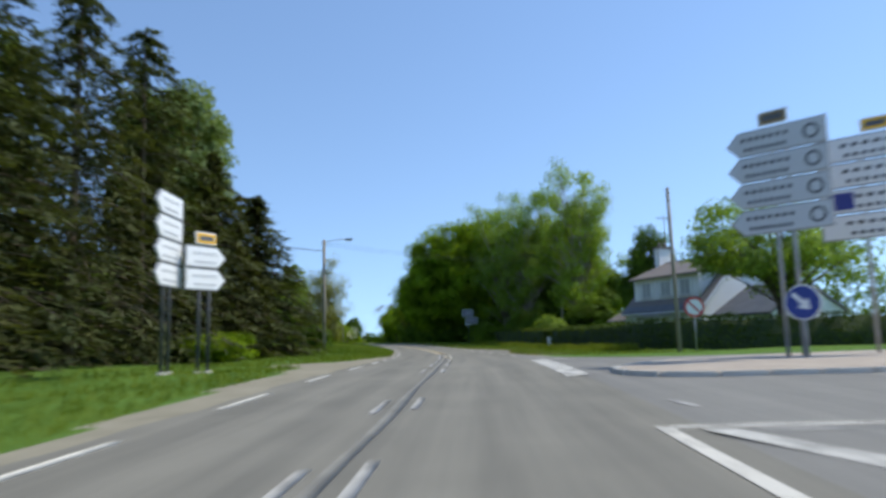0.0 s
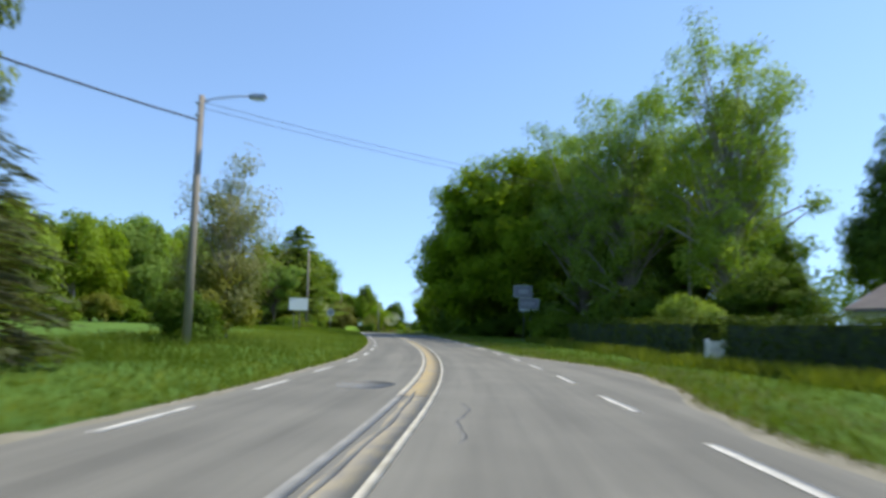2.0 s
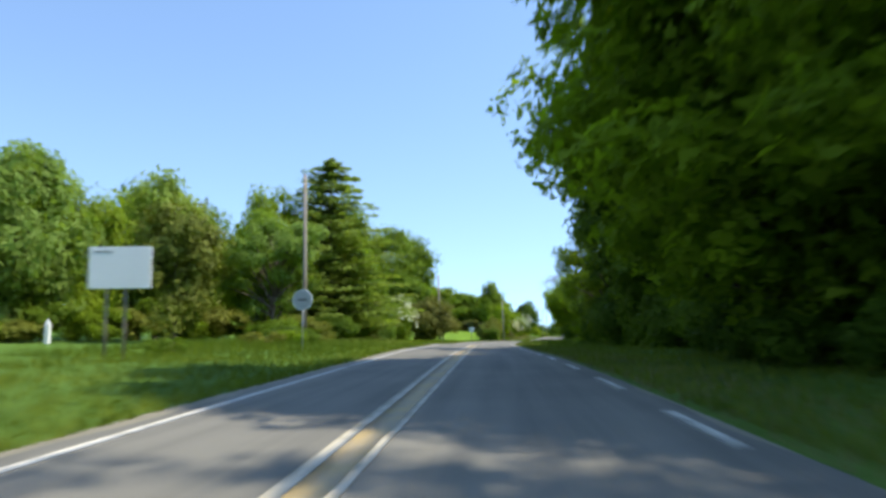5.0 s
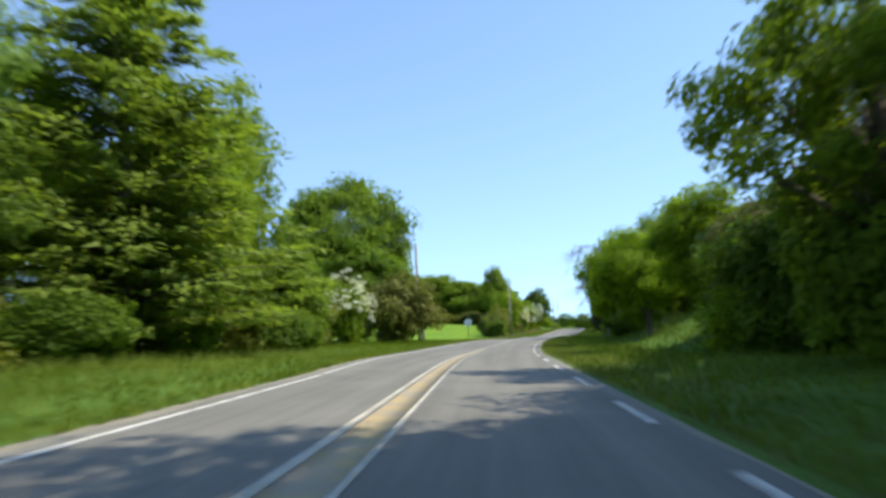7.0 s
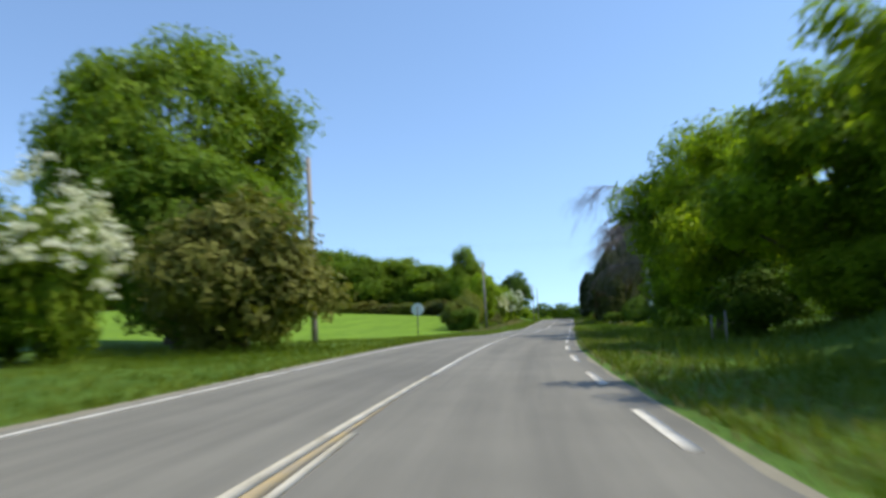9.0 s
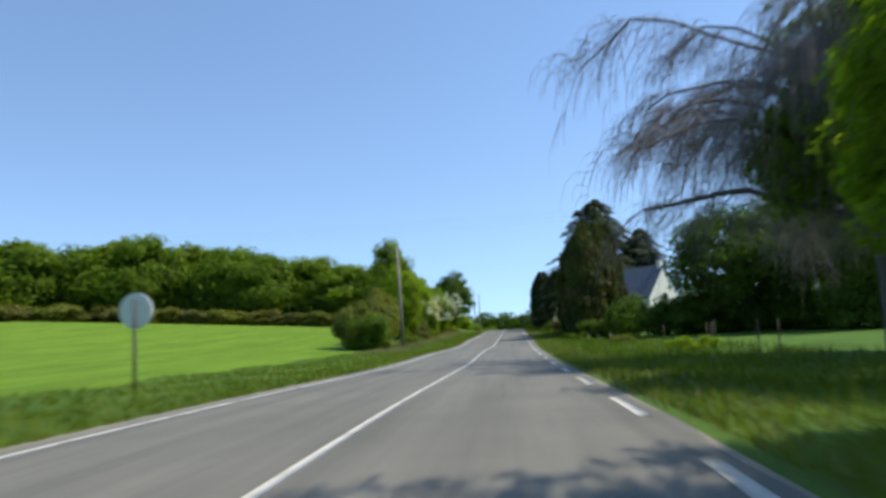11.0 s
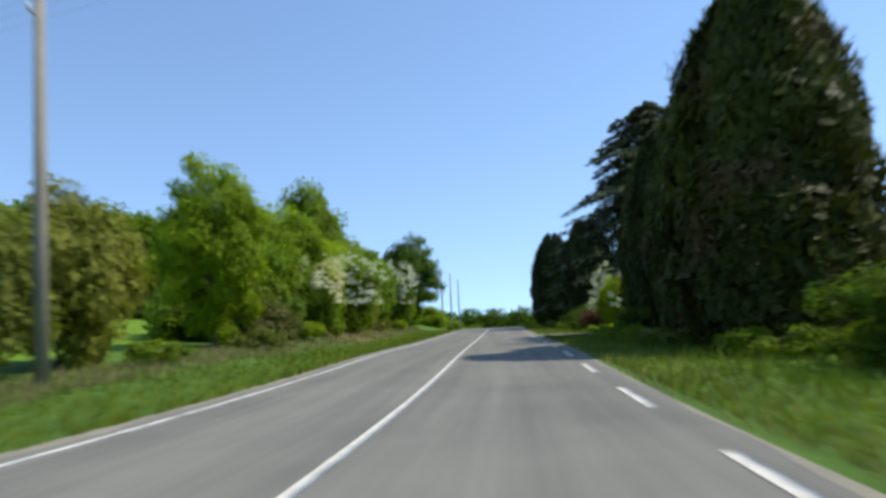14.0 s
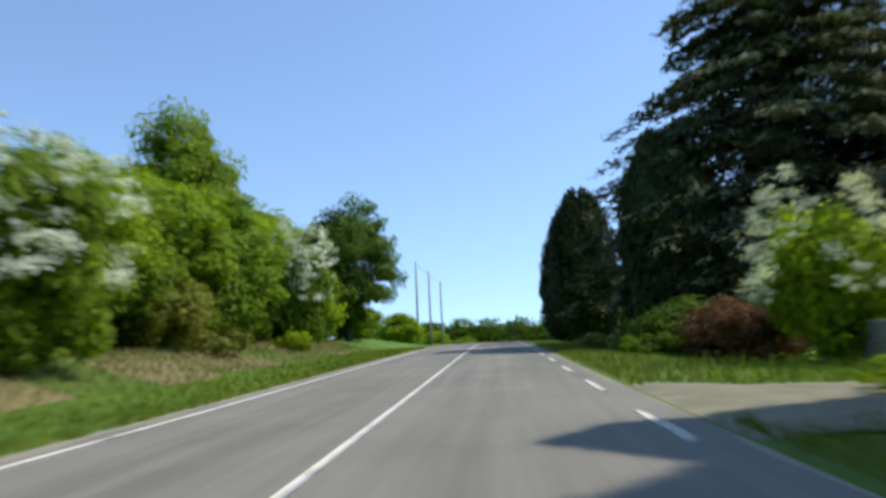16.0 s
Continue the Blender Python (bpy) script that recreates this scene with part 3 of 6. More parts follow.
strip("repair_patch", PATCH, 58.4, 61.0, lambda s: -2.7 - 0.7 * np.sqrt(np.clip(np.sin((s - 58.4) / 2.6 * 3.1416), 0.01, 1)) + 0.05 * np.sin(s * 5), lambda s: -2.65 + 0.65 * np.sqrt(np.clip(np.sin((s - 58.4) / 2.6 * 3.1416), 0.01, 1)) + 0.05 * np.sin(s * 4), 0.002, road, 0.2)


def build_side_road():
    l = np.r_[2.55, np.linspace(3.2, 48, 26)]
    s0, s1 = -20 - 0.1 * l, 32.6 + 11.5 * np.exp(-((l - 3.2) / 1.5))
    u = np.linspace(0, 1, 26)
    ss = s0[:, None] + (s1 - s0)[:, None] * u[None]
    ll = np.broadcast_to(l[:, None], ss.shape)
    x, y = plan(ss, ll)
    z = ground_z(ss, ll) + 0.02
    z[0] = road_z(ss[0], 2.55) - 0.01
    z[:, 0] -= 0.1
    z[:, -1] -= 0.1
    me = mesh_of("side_road", np.stack([x, y, z], -1).reshape(-1, 3), grid_faces(*ss.shape)[:, ::-1], (SIDE_ASPHALT,), np.stack([ss, ll], -1).reshape(-1, 2), None, True)
    return tagged(new("side_road", me), "grey asphalt mouth of a side road", "road", kind="structure")


side_road = build_side_road()


def paint_patch(name, corners, material, parent, up=0.027):
    """A painted four-cornered patch lying on the side road; corners as (station, right)."""
    q = np.array(corners, float)
    u = np.linspace(0, 1, 9)
    a, b = q[0] + (q[1] - q[0]) * u[:, None], q[3] + (q[2] - q[3]) * u[:, None]
    g = np.stack([a, b], 1)
    x, y = plan(g[..., 0], g[..., 1])
    z = ground_z(g[..., 0], g[..., 1]) + np.where(g[..., 1] < 2.6, 0.009, up)
    v = np.stack([x, y, z], -1).reshape(-1, 3)
    me = mesh_of(name, v, grid_faces(9, 2), (material,), g.reshape(-1, 2))
    if me.polygons[0].normal.z < 0:
        me.flip_normals()
    return under(new(name, me), parent)


paint_patch("edge_line", [(-8, 2.05), (9.0, 2.16), (9.0, 2.36), (-8, 2.27)], WHITE_LINE, road, 0.008)
paint_patch("hatch_line", [(8.86, 2.36), (8.3, 13), (8.48, 13), (9.04, 2.36)], WHITE_LINE, side_road)
paint_patch("hatch_line", [(8.45, 3.3), (8.0, 13), (8.14, 13), (8.6, 3.3)], FADED_LINE, side_road)
paint_patch("hatch_line", [(8.6, 2.62), (3.0, 4.4), (3.2, 5.0), (8.6, 3.0)], WORN_LINE, side_road)
paint_patch("hatch_line", [(6.6, 4.4), (2.5, 6.6), (3.0, 7.0), (7.0, 4.7)], FADED_LINE, side_road)
paint_patch("worn_mark", [(11.9, 3.1), (10.9, 3.2), (11.0, 3.36), (11.9, 3.26)], FADED_LINE, side_road)
paint_patch("wide_dash", [(18.5, 2.32), (31.4, 2.5), (31.0, 3.25), (18.7, 2.95)], WORN_LINE, side_road)
paint_patch("hatch_line", [(31.35, 3.0), (32.6, 5.2), (32.95, 5.1), (31.75, 2.6)], WORN_LINE, side_road)

# the splitter island, with kerb stones round it
ISLAND = [(19.6, 3.7), (18.2, 3.8), (17.3, 4.4), (16.8, 5.6), (16.7, 9.0), (17.6, 13.0), (19.5, 17.5), (25.0, 19.0), (27.2, 15.0), (26.0, 10.0), (24.0, 6.6), (21.6, 4.7)]


def build_island():
    pts = np.array(ISLAND)
    m = pts.mean(0)
    rings = []
    for f, dz in ((1.0, -0.1), (1.0, 0.1), (0.97, 0.13), (0.55, 0.17), (0.01, 0.19)):
        q = m + (pts - m) * f
        x, y = plan(q[:, 0], q[:, 1])
        rings.append(np.stack([x, y, ground_z(q[:, 0], q[:, 1]) + dz], -1))
    n = len(pts)
    idx = np.arange(5 * n).reshape(5, n)
    f = np.stack([idx[:-1], np.roll(idx, -1, 1)[:-1], np.roll(idx, -1, 1)[1:], idx[1:]], -1).reshape(-1, 4)
    me = mesh_of("traffic_island", np.concatenate(rings), f, (GRAVEL,))
    if me.polygons[-1].normal.z < 0:
        me.flip_normals()
    return tagged(new("traffic_island", me), "low traffic island of pinkish gravel with pale kerb stones", "traffic island", kind="structure")


island = build_island()


def kerb_stone_mesh():
    bm = box(-0.48, 0.48, -0.1, 0.1, -0.1, 0.11, 0.035)
    me = bpy.data.meshes.new("kerb_stone")
    bm.to_mesh(me)
    bm.free()
    me.materials.append(CONCRETE)
    return me


KERB = kerb_stone_mesh()
loop = ISLAND + ISLAND[:1]
for (sa, la), (sb, lb) in zip(loop[:-1], loop[1:]):
    p, q = spot(sa, la, 0.03), spot(sb, lb, 0.03)
    count = max(1, round((q - p).length))
    for i in range(count):
        c = p.lerp(q, (i + 0.5) / count)
        ob = new("kerb_stone", KERB)
        d = q - p
        ob.matrix_world = Matrix.Translation(c) @ pose(0, 0, 0, 0, 0, math.degrees(math.atan2(d.y, d.x))) @ Matrix.Diagonal((d.length / count / 1.0, 1, 1, 1))
        ob.parent = island

# ---- plants ----
def unit(v):
    return v / (np.linalg.norm(v, axis=-1, keepdims=True) + 1e-9)


def leaves(rng, centre, normal, size, long=1.7, along=None):
    """Pointed leaves at centre, facing normal; along: the way they point."""
    n = len(centre)
    a = unit(rng.normal(size=(n, 3)) if along is None else along)
    u = unit(a - normal * (a * normal).sum(-1, keepdims=True))
    w = np.cross(normal, u)
    size = np.broadcast_to(size, (n,))[:, None]
    q = np.stack([centre - u * size * long / 2 - w * size * 0.5, centre - u * size * long * 0.4 + w * size * 0.5, centre + u * size * long / 2], 1)
    return q.reshape(-1, 3), np.arange(3 * n).reshape(-1, 3)


def lumpy(rng, dirs, amount, freq=2.2):
    """A wavy factor over directions."""
    out = np.zeros(len(dirs))
    for _ in range(5):
        out += np.sin(dirs @ rng.normal(size=3) * freq + rng.uniform(0, 6.28))
    return 1 + amount * out / 2.5


def clump_centres(rng, n, height, radius, base, shell=0.55, amount=0.22, top_heavy=0.0):
    d = unit(rng.normal(size=(n, 3)))
    r = (shell + (1 - shell) * rng.random(n) ** 0.6) * lumpy(rng, d, amount)
    half = (height - base) / 2
    p = d * r[:, None]
    z = p[:, 2]
    squeeze = 1 + top_heavy * z
    return np.stack([p[:, 0] * radius * squeeze, p[:, 1] * radius * squeeze, base + half + z * half], -1)


def clump_leaves(rng, centres, size, per, leaf, flat=0.75):
    per = int(per * 1.75)
    n = len(centres) * per
    d = unit(rng.normal(size=(n, 3)))
    r = rng.random(n) ** 0.45
    rad = np.repeat(size * rng.uniform(0.7, 1.3, len(centres)), per)
    c = np.repeat(centres, per, axis=0) + d * (r * rad)[:, None] * [1, 1, flat]
    out = unit(c - centres.mean(0))
    nrm = unit(d * 0.55 + out * 0.55 + rng.normal(size=(n, 3)) * 0.5 + [0, 0, 0.5])
    return leaves(rng, c, nrm, 1.02 * leaf * rng.uniform(0.65, 1.35, n))


def limbs(rng, centres, height, base, thick, count, lean=0.0, sides=7):
    """A tapered trunk and limbs that reach for some of the clumps."""
    out = []
    zs = np.linspace(-0.15, height * 0.8, 9)
    sway = np.cumsum(rng.normal(0, 0.05 * height / 10, (9, 2)), axis=0)
    sway -= sway[0]
    axis = np.concatenate([sway + (np.linspace(0, 1, 9) ** 1.5)[:, None] * [lean, 0], zs[:, None]], 1)
    rad = thick * (1 - 0.85 * np.linspace(0, 1, 9)) + 0.01
    rad[0] *= 1.35
    out.append(tube(axis, rad, sides))
    for c in centres[rng.permutation(len(centres))[:count]]:
        z0 = np.clip(c[2] * rng.uniform(0.35, 0.75), base * 0.6, height * 0.75)
        a = np.array([np.interp(z0, zs, axis[:, i]) for i in range(3)])
        t = np.linspace(0, 1, 6)[:, None]
        mid = (a + c) / 2 + rng.normal(0, 0.08, 3) * np.linalg.norm(c - a) + [0, 0, 0.1 * np.linalg.norm(c - a)]
        curve = (1 - t) ** 2 * a + 2 * t * (1 - t) * mid + t**2 * c
        r0 = np.interp(z0, zs, rad) * 0.55
        out.append(tube(curve, r0 * (1 - 0.85 * t[:, 0]) + 0.008, 5))
    return out


def broadleaf(seed, height=10.0, radius=4.0, base=1.6, clumps=115, per=125, leaf=0.235, clump=1.1, shell=0.5, amount=0.24, top=0.0, thick=0.22, limb=22):
    rng = np.random.default_rng(seed)
    c = clump_centres(rng, clumps, height - clump * 0.6, radius - clump * 0.6, base + clump * 0.4, shell, amount, top)
    return clump_leaves(rng, c, clump, per, leaf), limbs(rng, c, height, base, thick, limb)


def shrub(seed, height=3.0, radius=2.0, clumps=54, per=96, leaf=0.15, clump=0.6, amount=0.25, limb=10):
    rng = np.random.default_rng(seed)
    c = clump_centres(rng, clumps, height - clump * 0.5, radius - clump * 0.4, 0.25, 0.5, amount, -0.1)
    return clump_leaves(rng, c, clump, per, leaf), limbs(rng, c, height * 0.8, 0.2, 0.07, limb, sides=6)


def conifer(seed, height=12.0, radius=3.2, base=0.4, step=0.34, arms=10, per=34, droop=0.28, power=0.72, spray=0.38, ragged=0.25):
    rng = np.random.default_rng(seed)
    cs, al, nr, wood = [], [], [], []
    for z in np.arange(base, height * 0.985, step):
        f = 1 - (z - base) / (height - base)
        k = max(3, int(round(arms * (0.45 + 0.6 * f))))
        for a in rng.uniform(0, 6.28) + np.arange(k) * 6.283 / k + rng.normal(0, 0.22, k):
            zj = z + rng.normal(0, step * 0.45)
            length = max(0.15, radius * f**power * rng.uniform(1 - ragged, 1 + ragged * 0.6))
            d = np.array([math.cos(a), math.sin(a), 0])
            t = np.sqrt(rng.random(per)) * 1.02
            lift = 0.10 * length * np.sin(t * 3.14) - droop * length * t**1.6 + 0.12 * length * np.clip(t - 0.75, 0, 1)
            p = np.array([0, 0, zj]) + d * (t * length)[:, None] + np.stack([0 * t, 0 * t, lift], -1)
            side = np.array([-d[1], d[0], 0])
            off = rng.normal(0, 0.16, (per, 1)) * (0.4 + length * 0.35)
            p = p + side * off + [0, 0, 1] * rng.normal(0, 0.06, (per, 1))
            cs.append(p)
            al.append(d + side * np.sign(off) * 0.6 + np.array([0, 0, -0.35]) + rng.normal(0, 0.2, (per, 3)))
            nr.append(np.array([0, 0, 1.0]) + d * 0.35 + rng.normal(0, 0.35, (per, 3)))
            if length > 0.8 and rng.random() < 0.35:
                tt = np.linspace(0, 0.9, 4)
                w = np.array([0, 0, zj]) + d * (tt * length)[:, None] + np.stack([0 * tt, 0 * tt, 0.1 * length * np.sin(tt * 3.14) - droop * length * tt**1.6], -1)
                wood.append(tube(w, 0.035 * (1 - tt) + 0.006, 4))
    cs, al, nr = np.concatenate(cs), np.concatenate(al), unit(np.concatenate(nr))
    zs = np.linspace(-0.15, height, 8)
    trunk = tube(np.stack([0 * zs, 0 * zs, zs], -1), 0.2 * (1 - zs / height * 0.93) + 0.008, 8)
    size = spray * 0.42 * rng.uniform(0.7, 1.3, len(cs))
    return leaves(rng, cs, nr, size, 2.6, al), [trunk, *wood]


def cypress(seed, height=9.0, radius=2.3, count=16000, spray=0.19, pointed=0.9, tips=3):
    """A dense upright evergreen, of sprays that point up and out."""
    rng = np.random.default_rng(seed)
    a, f = rng.uniform(0, 6.283, count), rng.random(count) ** 0.85
    peaks = rng.uniform(0, 6.283, tips)
    fold = 1 + 0.13 * np.sin(a * tips + peaks[0]) + 0.08 * np.sin(a * 7 + f * 9) + 0.07 * np.sin(f * 23 + a * 3)
    prof = np.minimum(1.0, (f + 0.02) ** 0.28 * 1.12) * np.clip(1 - f, 0, 1) ** (0.5 * pointed + 0.12)
    r = radius * prof * fold * rng.uniform(0.82, 1.04, count) * 1.15
    tall = 1 + 0.05 * np.sin(a * 2 + peaks[1 % tips])
    p = np.stack([r * np.cos(a), r * np.sin(a), 0.15 + f * (height - 0.2) * tall], -1)
    d = np.stack([np.cos(a), np.sin(a), 0 * a], -1)
    nrm = unit(d + rng.normal(0, 0.5, (count, 3)))
    al = d * 0.45 + np.array([0, 0, 1.0]) + rng.normal(0, 0.3, (count, 3))
    zs = np.linspace(-0.15, height * 0.9, 7)
    trunk = tube(np.stack([0 * zs, 0 * zs, zs], -1), 0.17 * (1 - zs / height * 0.95) + 0.01, 8)
    rods = [trunk]
    for _ in range(14):
        b, z0 = rng.uniform(0, 6.283), rng.uniform(0.1, 0.65) * height
        t = np.linspace(0, 1, 4)
        ln = radius * 0.8
        rods.append(tube(np.stack([t * ln * math.cos(b), t * ln * math.sin(b), z0 + t * t * 1.4], -1), 0.04 * (1 - t) + 0.008, 4))
    return leaves(rng, p, nrm, 1.15 * spray * rng.uniform(0.6, 1.4, count), 2.0, al), rods


def twig_fan(rng, start, way, length, drop, radius, n=7):
    """One drooping twig."""
    t = np.linspace(0, 1, n)
    p = start + way * (t * length)[:, None] * (1 - 0.45 * t[:, None])
    p[:, 2] += -drop * length * t**1.7
    p += np.cumsum(rng.normal(0, 0.012 * length, (n, 3)), axis=0)
    return p, radius * (1 - 0.8 * t) + 0.002


def weeping(seed, height=11.0, radius=6.5):
    """A leafless weeping tree."""
    rng = np.random.default_rng(seed)
    big, fine = [], []
    zs = np.linspace(-0.15, height * 0.62, 8)
    axis = np.stack([0.25 * np.sin(zs * 0.5), 0.15 * np.sin(zs * 0.8), zs], -1)
    big.append(tube(axis, 0.3 * (1 - 0.7 * zs / height) + 0.02, 10))
    for i in range(38):
        z0 = rng.uniform(0.21, 0.6) * height
        a = i * 2.4 + rng.normal(0, 0.25)
        start = np.array([np.interp(z0, zs, axis[:, j]) for j in range(3)])
        f = (z0 / height - 0.21) / 0.39
        reach = radius * rng.uniform(0.6, 1.0) * (1 - 0.3 * f) * (1 - 0.5 * max(0.0, math.cos(a - 0.87)))
        t = np.linspace(0, 1, 9)
        d = np.array([math.cos(a), math.sin(a), 0])
        arc = start + d * (t * reach)[:, None] + np.stack([0 * t, 0 * t, height * (0.26 + 0.3 * f) * np.sin(t * 2.0) * 0.62 - 0.12 * reach * t**2], -1)
        arc += np.cumsum(rng.normal(0, 0.13, arc.shape), axis=0)
        big.append(tube(arc, (0.12 if i % 6 == 0 else 0.05) * (1 - 0.8 * t) + 0.01, 6))
        for j in range(46):
            u = rng.uniform(0.25, 1.0)
            p0 = np.array([np.interp(u, t, arc[:, m]) for m in range(3)])
            w = unit(d + rng.normal(0, 0.5, 3) + [0, 0, 0.25])
            pts, rr = twig_fan(rng, p0, w, rng.uniform(0.9, 2.4), 0.5, 0.008, 6)
            fine.append(tube(pts, rr, 3))
            for m in range(9):
                v = rng.uniform(0.2, 1)
                q0 = np.array([np.interp(v, np.linspace(0, 1, 6), pts[:, m2]) for m2 in range(3)])
                p2, r2 = twig_fan(rng, q0, unit(w + rng.normal(0, 0.45, 3)), rng.uniform(0.5, 1.7), 0.75, 0.0042, 4)
                fine.append(tube(p2, r2, 3))
    return join(fine), big


STOCK = {}


def stock(key, maker, *args, **kw):
    if key not in STOCK:
        (lv, lf), wood = maker(*args, **kw)
        STOCK[key] = (mesh_of(key + "_crown", lv, lf), mesh_of(key + "_trunk", *wood[0], shade=True), mesh_of(key + "_limbs", *join(wood[1:]), shade=True))
    return STOCK[key]


DRESSED = {}


def dressed(key, which, material):
    k = (key, which, material.name)
    if k not in DRESSED:
        me = STOCK[key][which].copy()
        me.materials.clear()
        me.materials.append(material)
        DRESSED[k] = me
    return DRESSED[k]


SIZES = {}  # nominal height and radius of each stock plant


def define(key, maker, height, radius, *args, **kw):
    stock(key, maker, *args, height=height, radius=radius, **kw)
    SIZES[key] = (height, radius)


define("oak_a", broadleaf, 10.0, 4.2, 11)
define("oak_b", broadleaf, 10.0, 4.2, 12, amount=0.32, clumps=105, per=130)
define("oak_c", broadleaf, 10.0, 3.8, 13, base=0.9, amount=0.2, top=-0.12)
define("ash_a", broadleaf, 13.0, 4.4, 14, base=2.0, clumps=110, per=100, leaf=0.23, clump=1.15, shell=0.35, amount=0.3, limb=40)
define("great_oak", broadleaf, 15.0, 6.5, 63, base=2.2, clumps=210, per=150, leaf=0.26, clump=1.35, shell=0.5, amount=0.24, thick=0.4, limb=30)
define("aspen", broadleaf, 21.0, 5.6, 69, base=2.0, clumps=190, per=84, leaf=0.2, clump=1.15, shell=0.25, amount=0.32, thick=0.32, limb=120)
define("lime", broadleaf, 13.0, 6.0, 66, base=1.2, clumps=170, per=100, leaf=0.26, clump=1.3, shell=0.62, amount=0.09, thick=0.3)
define("broad", broadleaf, 6.7, 4.0, 67, base=1.5, clumps=130, per=160, leaf=0.14, clump=0.78, shell=0.4, amount=0.2, thick=0.2, limb=36)
define("poplar", broadleaf, 18.0, 4.2, 15, base=2.0, clumps=130, per=125, leaf=0.29, clump=1.35, limb=26, amount=0.16, thick=0.3)
define("far_a", broadleaf, 10.0, 4.6, 16, base=0.4, clumps=84, per=84, leaf=0.36, clump=1.4, limb=5, amount=0.17)
define("far_b", broadleaf, 10.0, 4.2, 17, base=0.4, clumps=84, per=84, leaf=0.36, clump=1.4, limb=5, amount=0.2)
define("far_c", broadleaf, 11.0, 3.6, 18, base=1.2, clumps=50, per=80, leaf=0.32, clump=1.4, limb=16, amount=0.3, shell=0.4)
define("garden_ash", broadleaf, 9.8, 4.8, 65, base=3.2, clumps=105, per=95, leaf=0.17, clump=0.95, limb=45, amount=0.35, shell=0.3, thick=0.16)
define("airy", broadleaf, 7.8, 3.1, 68, base=1.8, clumps=95, per=120, leaf=0.13, clump=0.62, limb=50, amount=0.34, shell=0.3, thick=0.13)
define("sapling", broadleaf, 6.5, 2.6, 19, base=0.9, clumps=75, per=110, leaf=0.085, clump=0.72, limb=45, amount=0.35, shell=0.3, thick=0.11)
define("shrub_a", shrub, 3.0, 2.0, 21)
define("shrub_b", shrub, 3.0, 2.0, 22, amount=0.34)
define("shrub_c", shrub, 3.0, 1.8, 23, leaf=0.13, per=115, clumps=55)
define("far_shrub", shrub, 3.0, 2.0, 25, clumps=34, per=56, leaf=0.24, amount=0.34)
define("weeds", shrub, 0.9, 1.0, 24, clumps=20, per=55, leaf=0.09, clump=0.28, limb=6)
define("spruce_a", conifer, 13.0, 3.4, 31, power=0.52)
define("spruce_b", conifer, 13.0, 3.6, 32, droop=0.4, ragged=0.4, power=0.5)
define("spruce_c", conifer, 9.0, 2.5, 33, step=0.3)
define("larch", conifer, 13.0, 3.4, 34, step=0.2, arms=8, per=84, droop=-0.15, ragged=0.6, spray=0.25, power=0.5)
define("cedar", conifer, 14.3, 7.2, 35, step=0.33, arms=17, per=150, droop=0.15, ragged=0.42, spray=0.44, power=0.55, base=2.2)
define("cypress_a", cypress, 9.0, 2.4, 41, pointed=0.74)
define("cypress_b", cypress, 9.0, 2.2, 42, tips=2, pointed=0.8, count=14000)
define("thuja", cypress, 7.6, 2.3, 44, tips=1, pointed=0.42, count=14000)
define("column", cypress, 6.0, 1.3, 43, count=10000, spray=0.13, pointed=0.6)


def plant(kind, key, s, l, height, radius, leaf, label, category="tree", bark=BARK, turn=None, lean=0.0, group="", sink=0.05):
    at, size = site(s, l, -sink), scale_at(s, l)
    height, radius = height * size, radius * size
    ob = new(kind)
    ob.empty_display_size = 0.3
    h0, r0 = SIZES[key]
    spin = (s * 37.7 + l * 91.3) % 360 if turn is None else turn
    ob.matrix_world = Matrix.Translation(at) @ pose(0, 0, 0, 0, lean, spin) @ Matrix.Diagonal((radius / r0, radius / r0, height / h0, 1))
    tagged(ob, label, category, group)
    under(new("crown", dressed(key, 0, leaf)), ob)
    under(new("trunk", dressed(key, 1, bark)), ob)
    tagged(under(new("branchwork", dressed(key, 2, bark)), ob), kind="stuff")
    return ob


def blossoms(seed, height, radius, n=14000, cover=0.55, grain=0.042):
    """Cream flowers in flat sprays over the sunny side and top of a bush."""
    rng = np.random.default_rng(seed)
    k = 230
    d = unit(rng.normal(size=(k * 4, 3)))
    d = d[(lumpy(rng, d, 1.0, 3.4) > 1.3 - cover * 0.45) & (d[:, 2] > -0.3)][:k]
    hub = d * (lumpy(np.random.default_rng(seed + 1), d, 0.16) * rng.uniform(0.88, 1.08, len(d)))[:, None] * [radius, radius, height * 0.5] + [0, 0, height * 0.52]
    per = n // len(hub)
    spread = np.repeat(rng.uniform(0.04, 0.12, len(hub)), per)[:, None]
    c = np.repeat(hub, per, axis=0) + rng.normal(0, 1, (len(hub) * per, 3)) * spread * [1.4, 1.4, 0.4]
    nrm = unit(np.repeat(d, per, axis=0) + rng.normal(0, 0.6, c.shape) + [0, 0, 0.5])
    return mesh_of("blossom", *leaves(rng, c, nrm, grain * rng.uniform(0.6, 1.5, len(c)), 1.2), materials=(BLOSSOM,))


def hawthorn(s, l, height, radius, seed, leaf=LEAF_MID, cover=0.6, n=12000, label="hawthorn bush covered with white blossom on a grassy bank"):
    ob = plant("hawthorn", "shrub_a" if seed % 2 else "shrub_b", s, l, height, radius, leaf, label, "flowering bush", group="hawthorns along the road")
    b = new("blossom", blossoms(seed, 3.0, 2.0, n, cover))
    b["label"] = "white blossom"
    b.parent = ob
    return ob


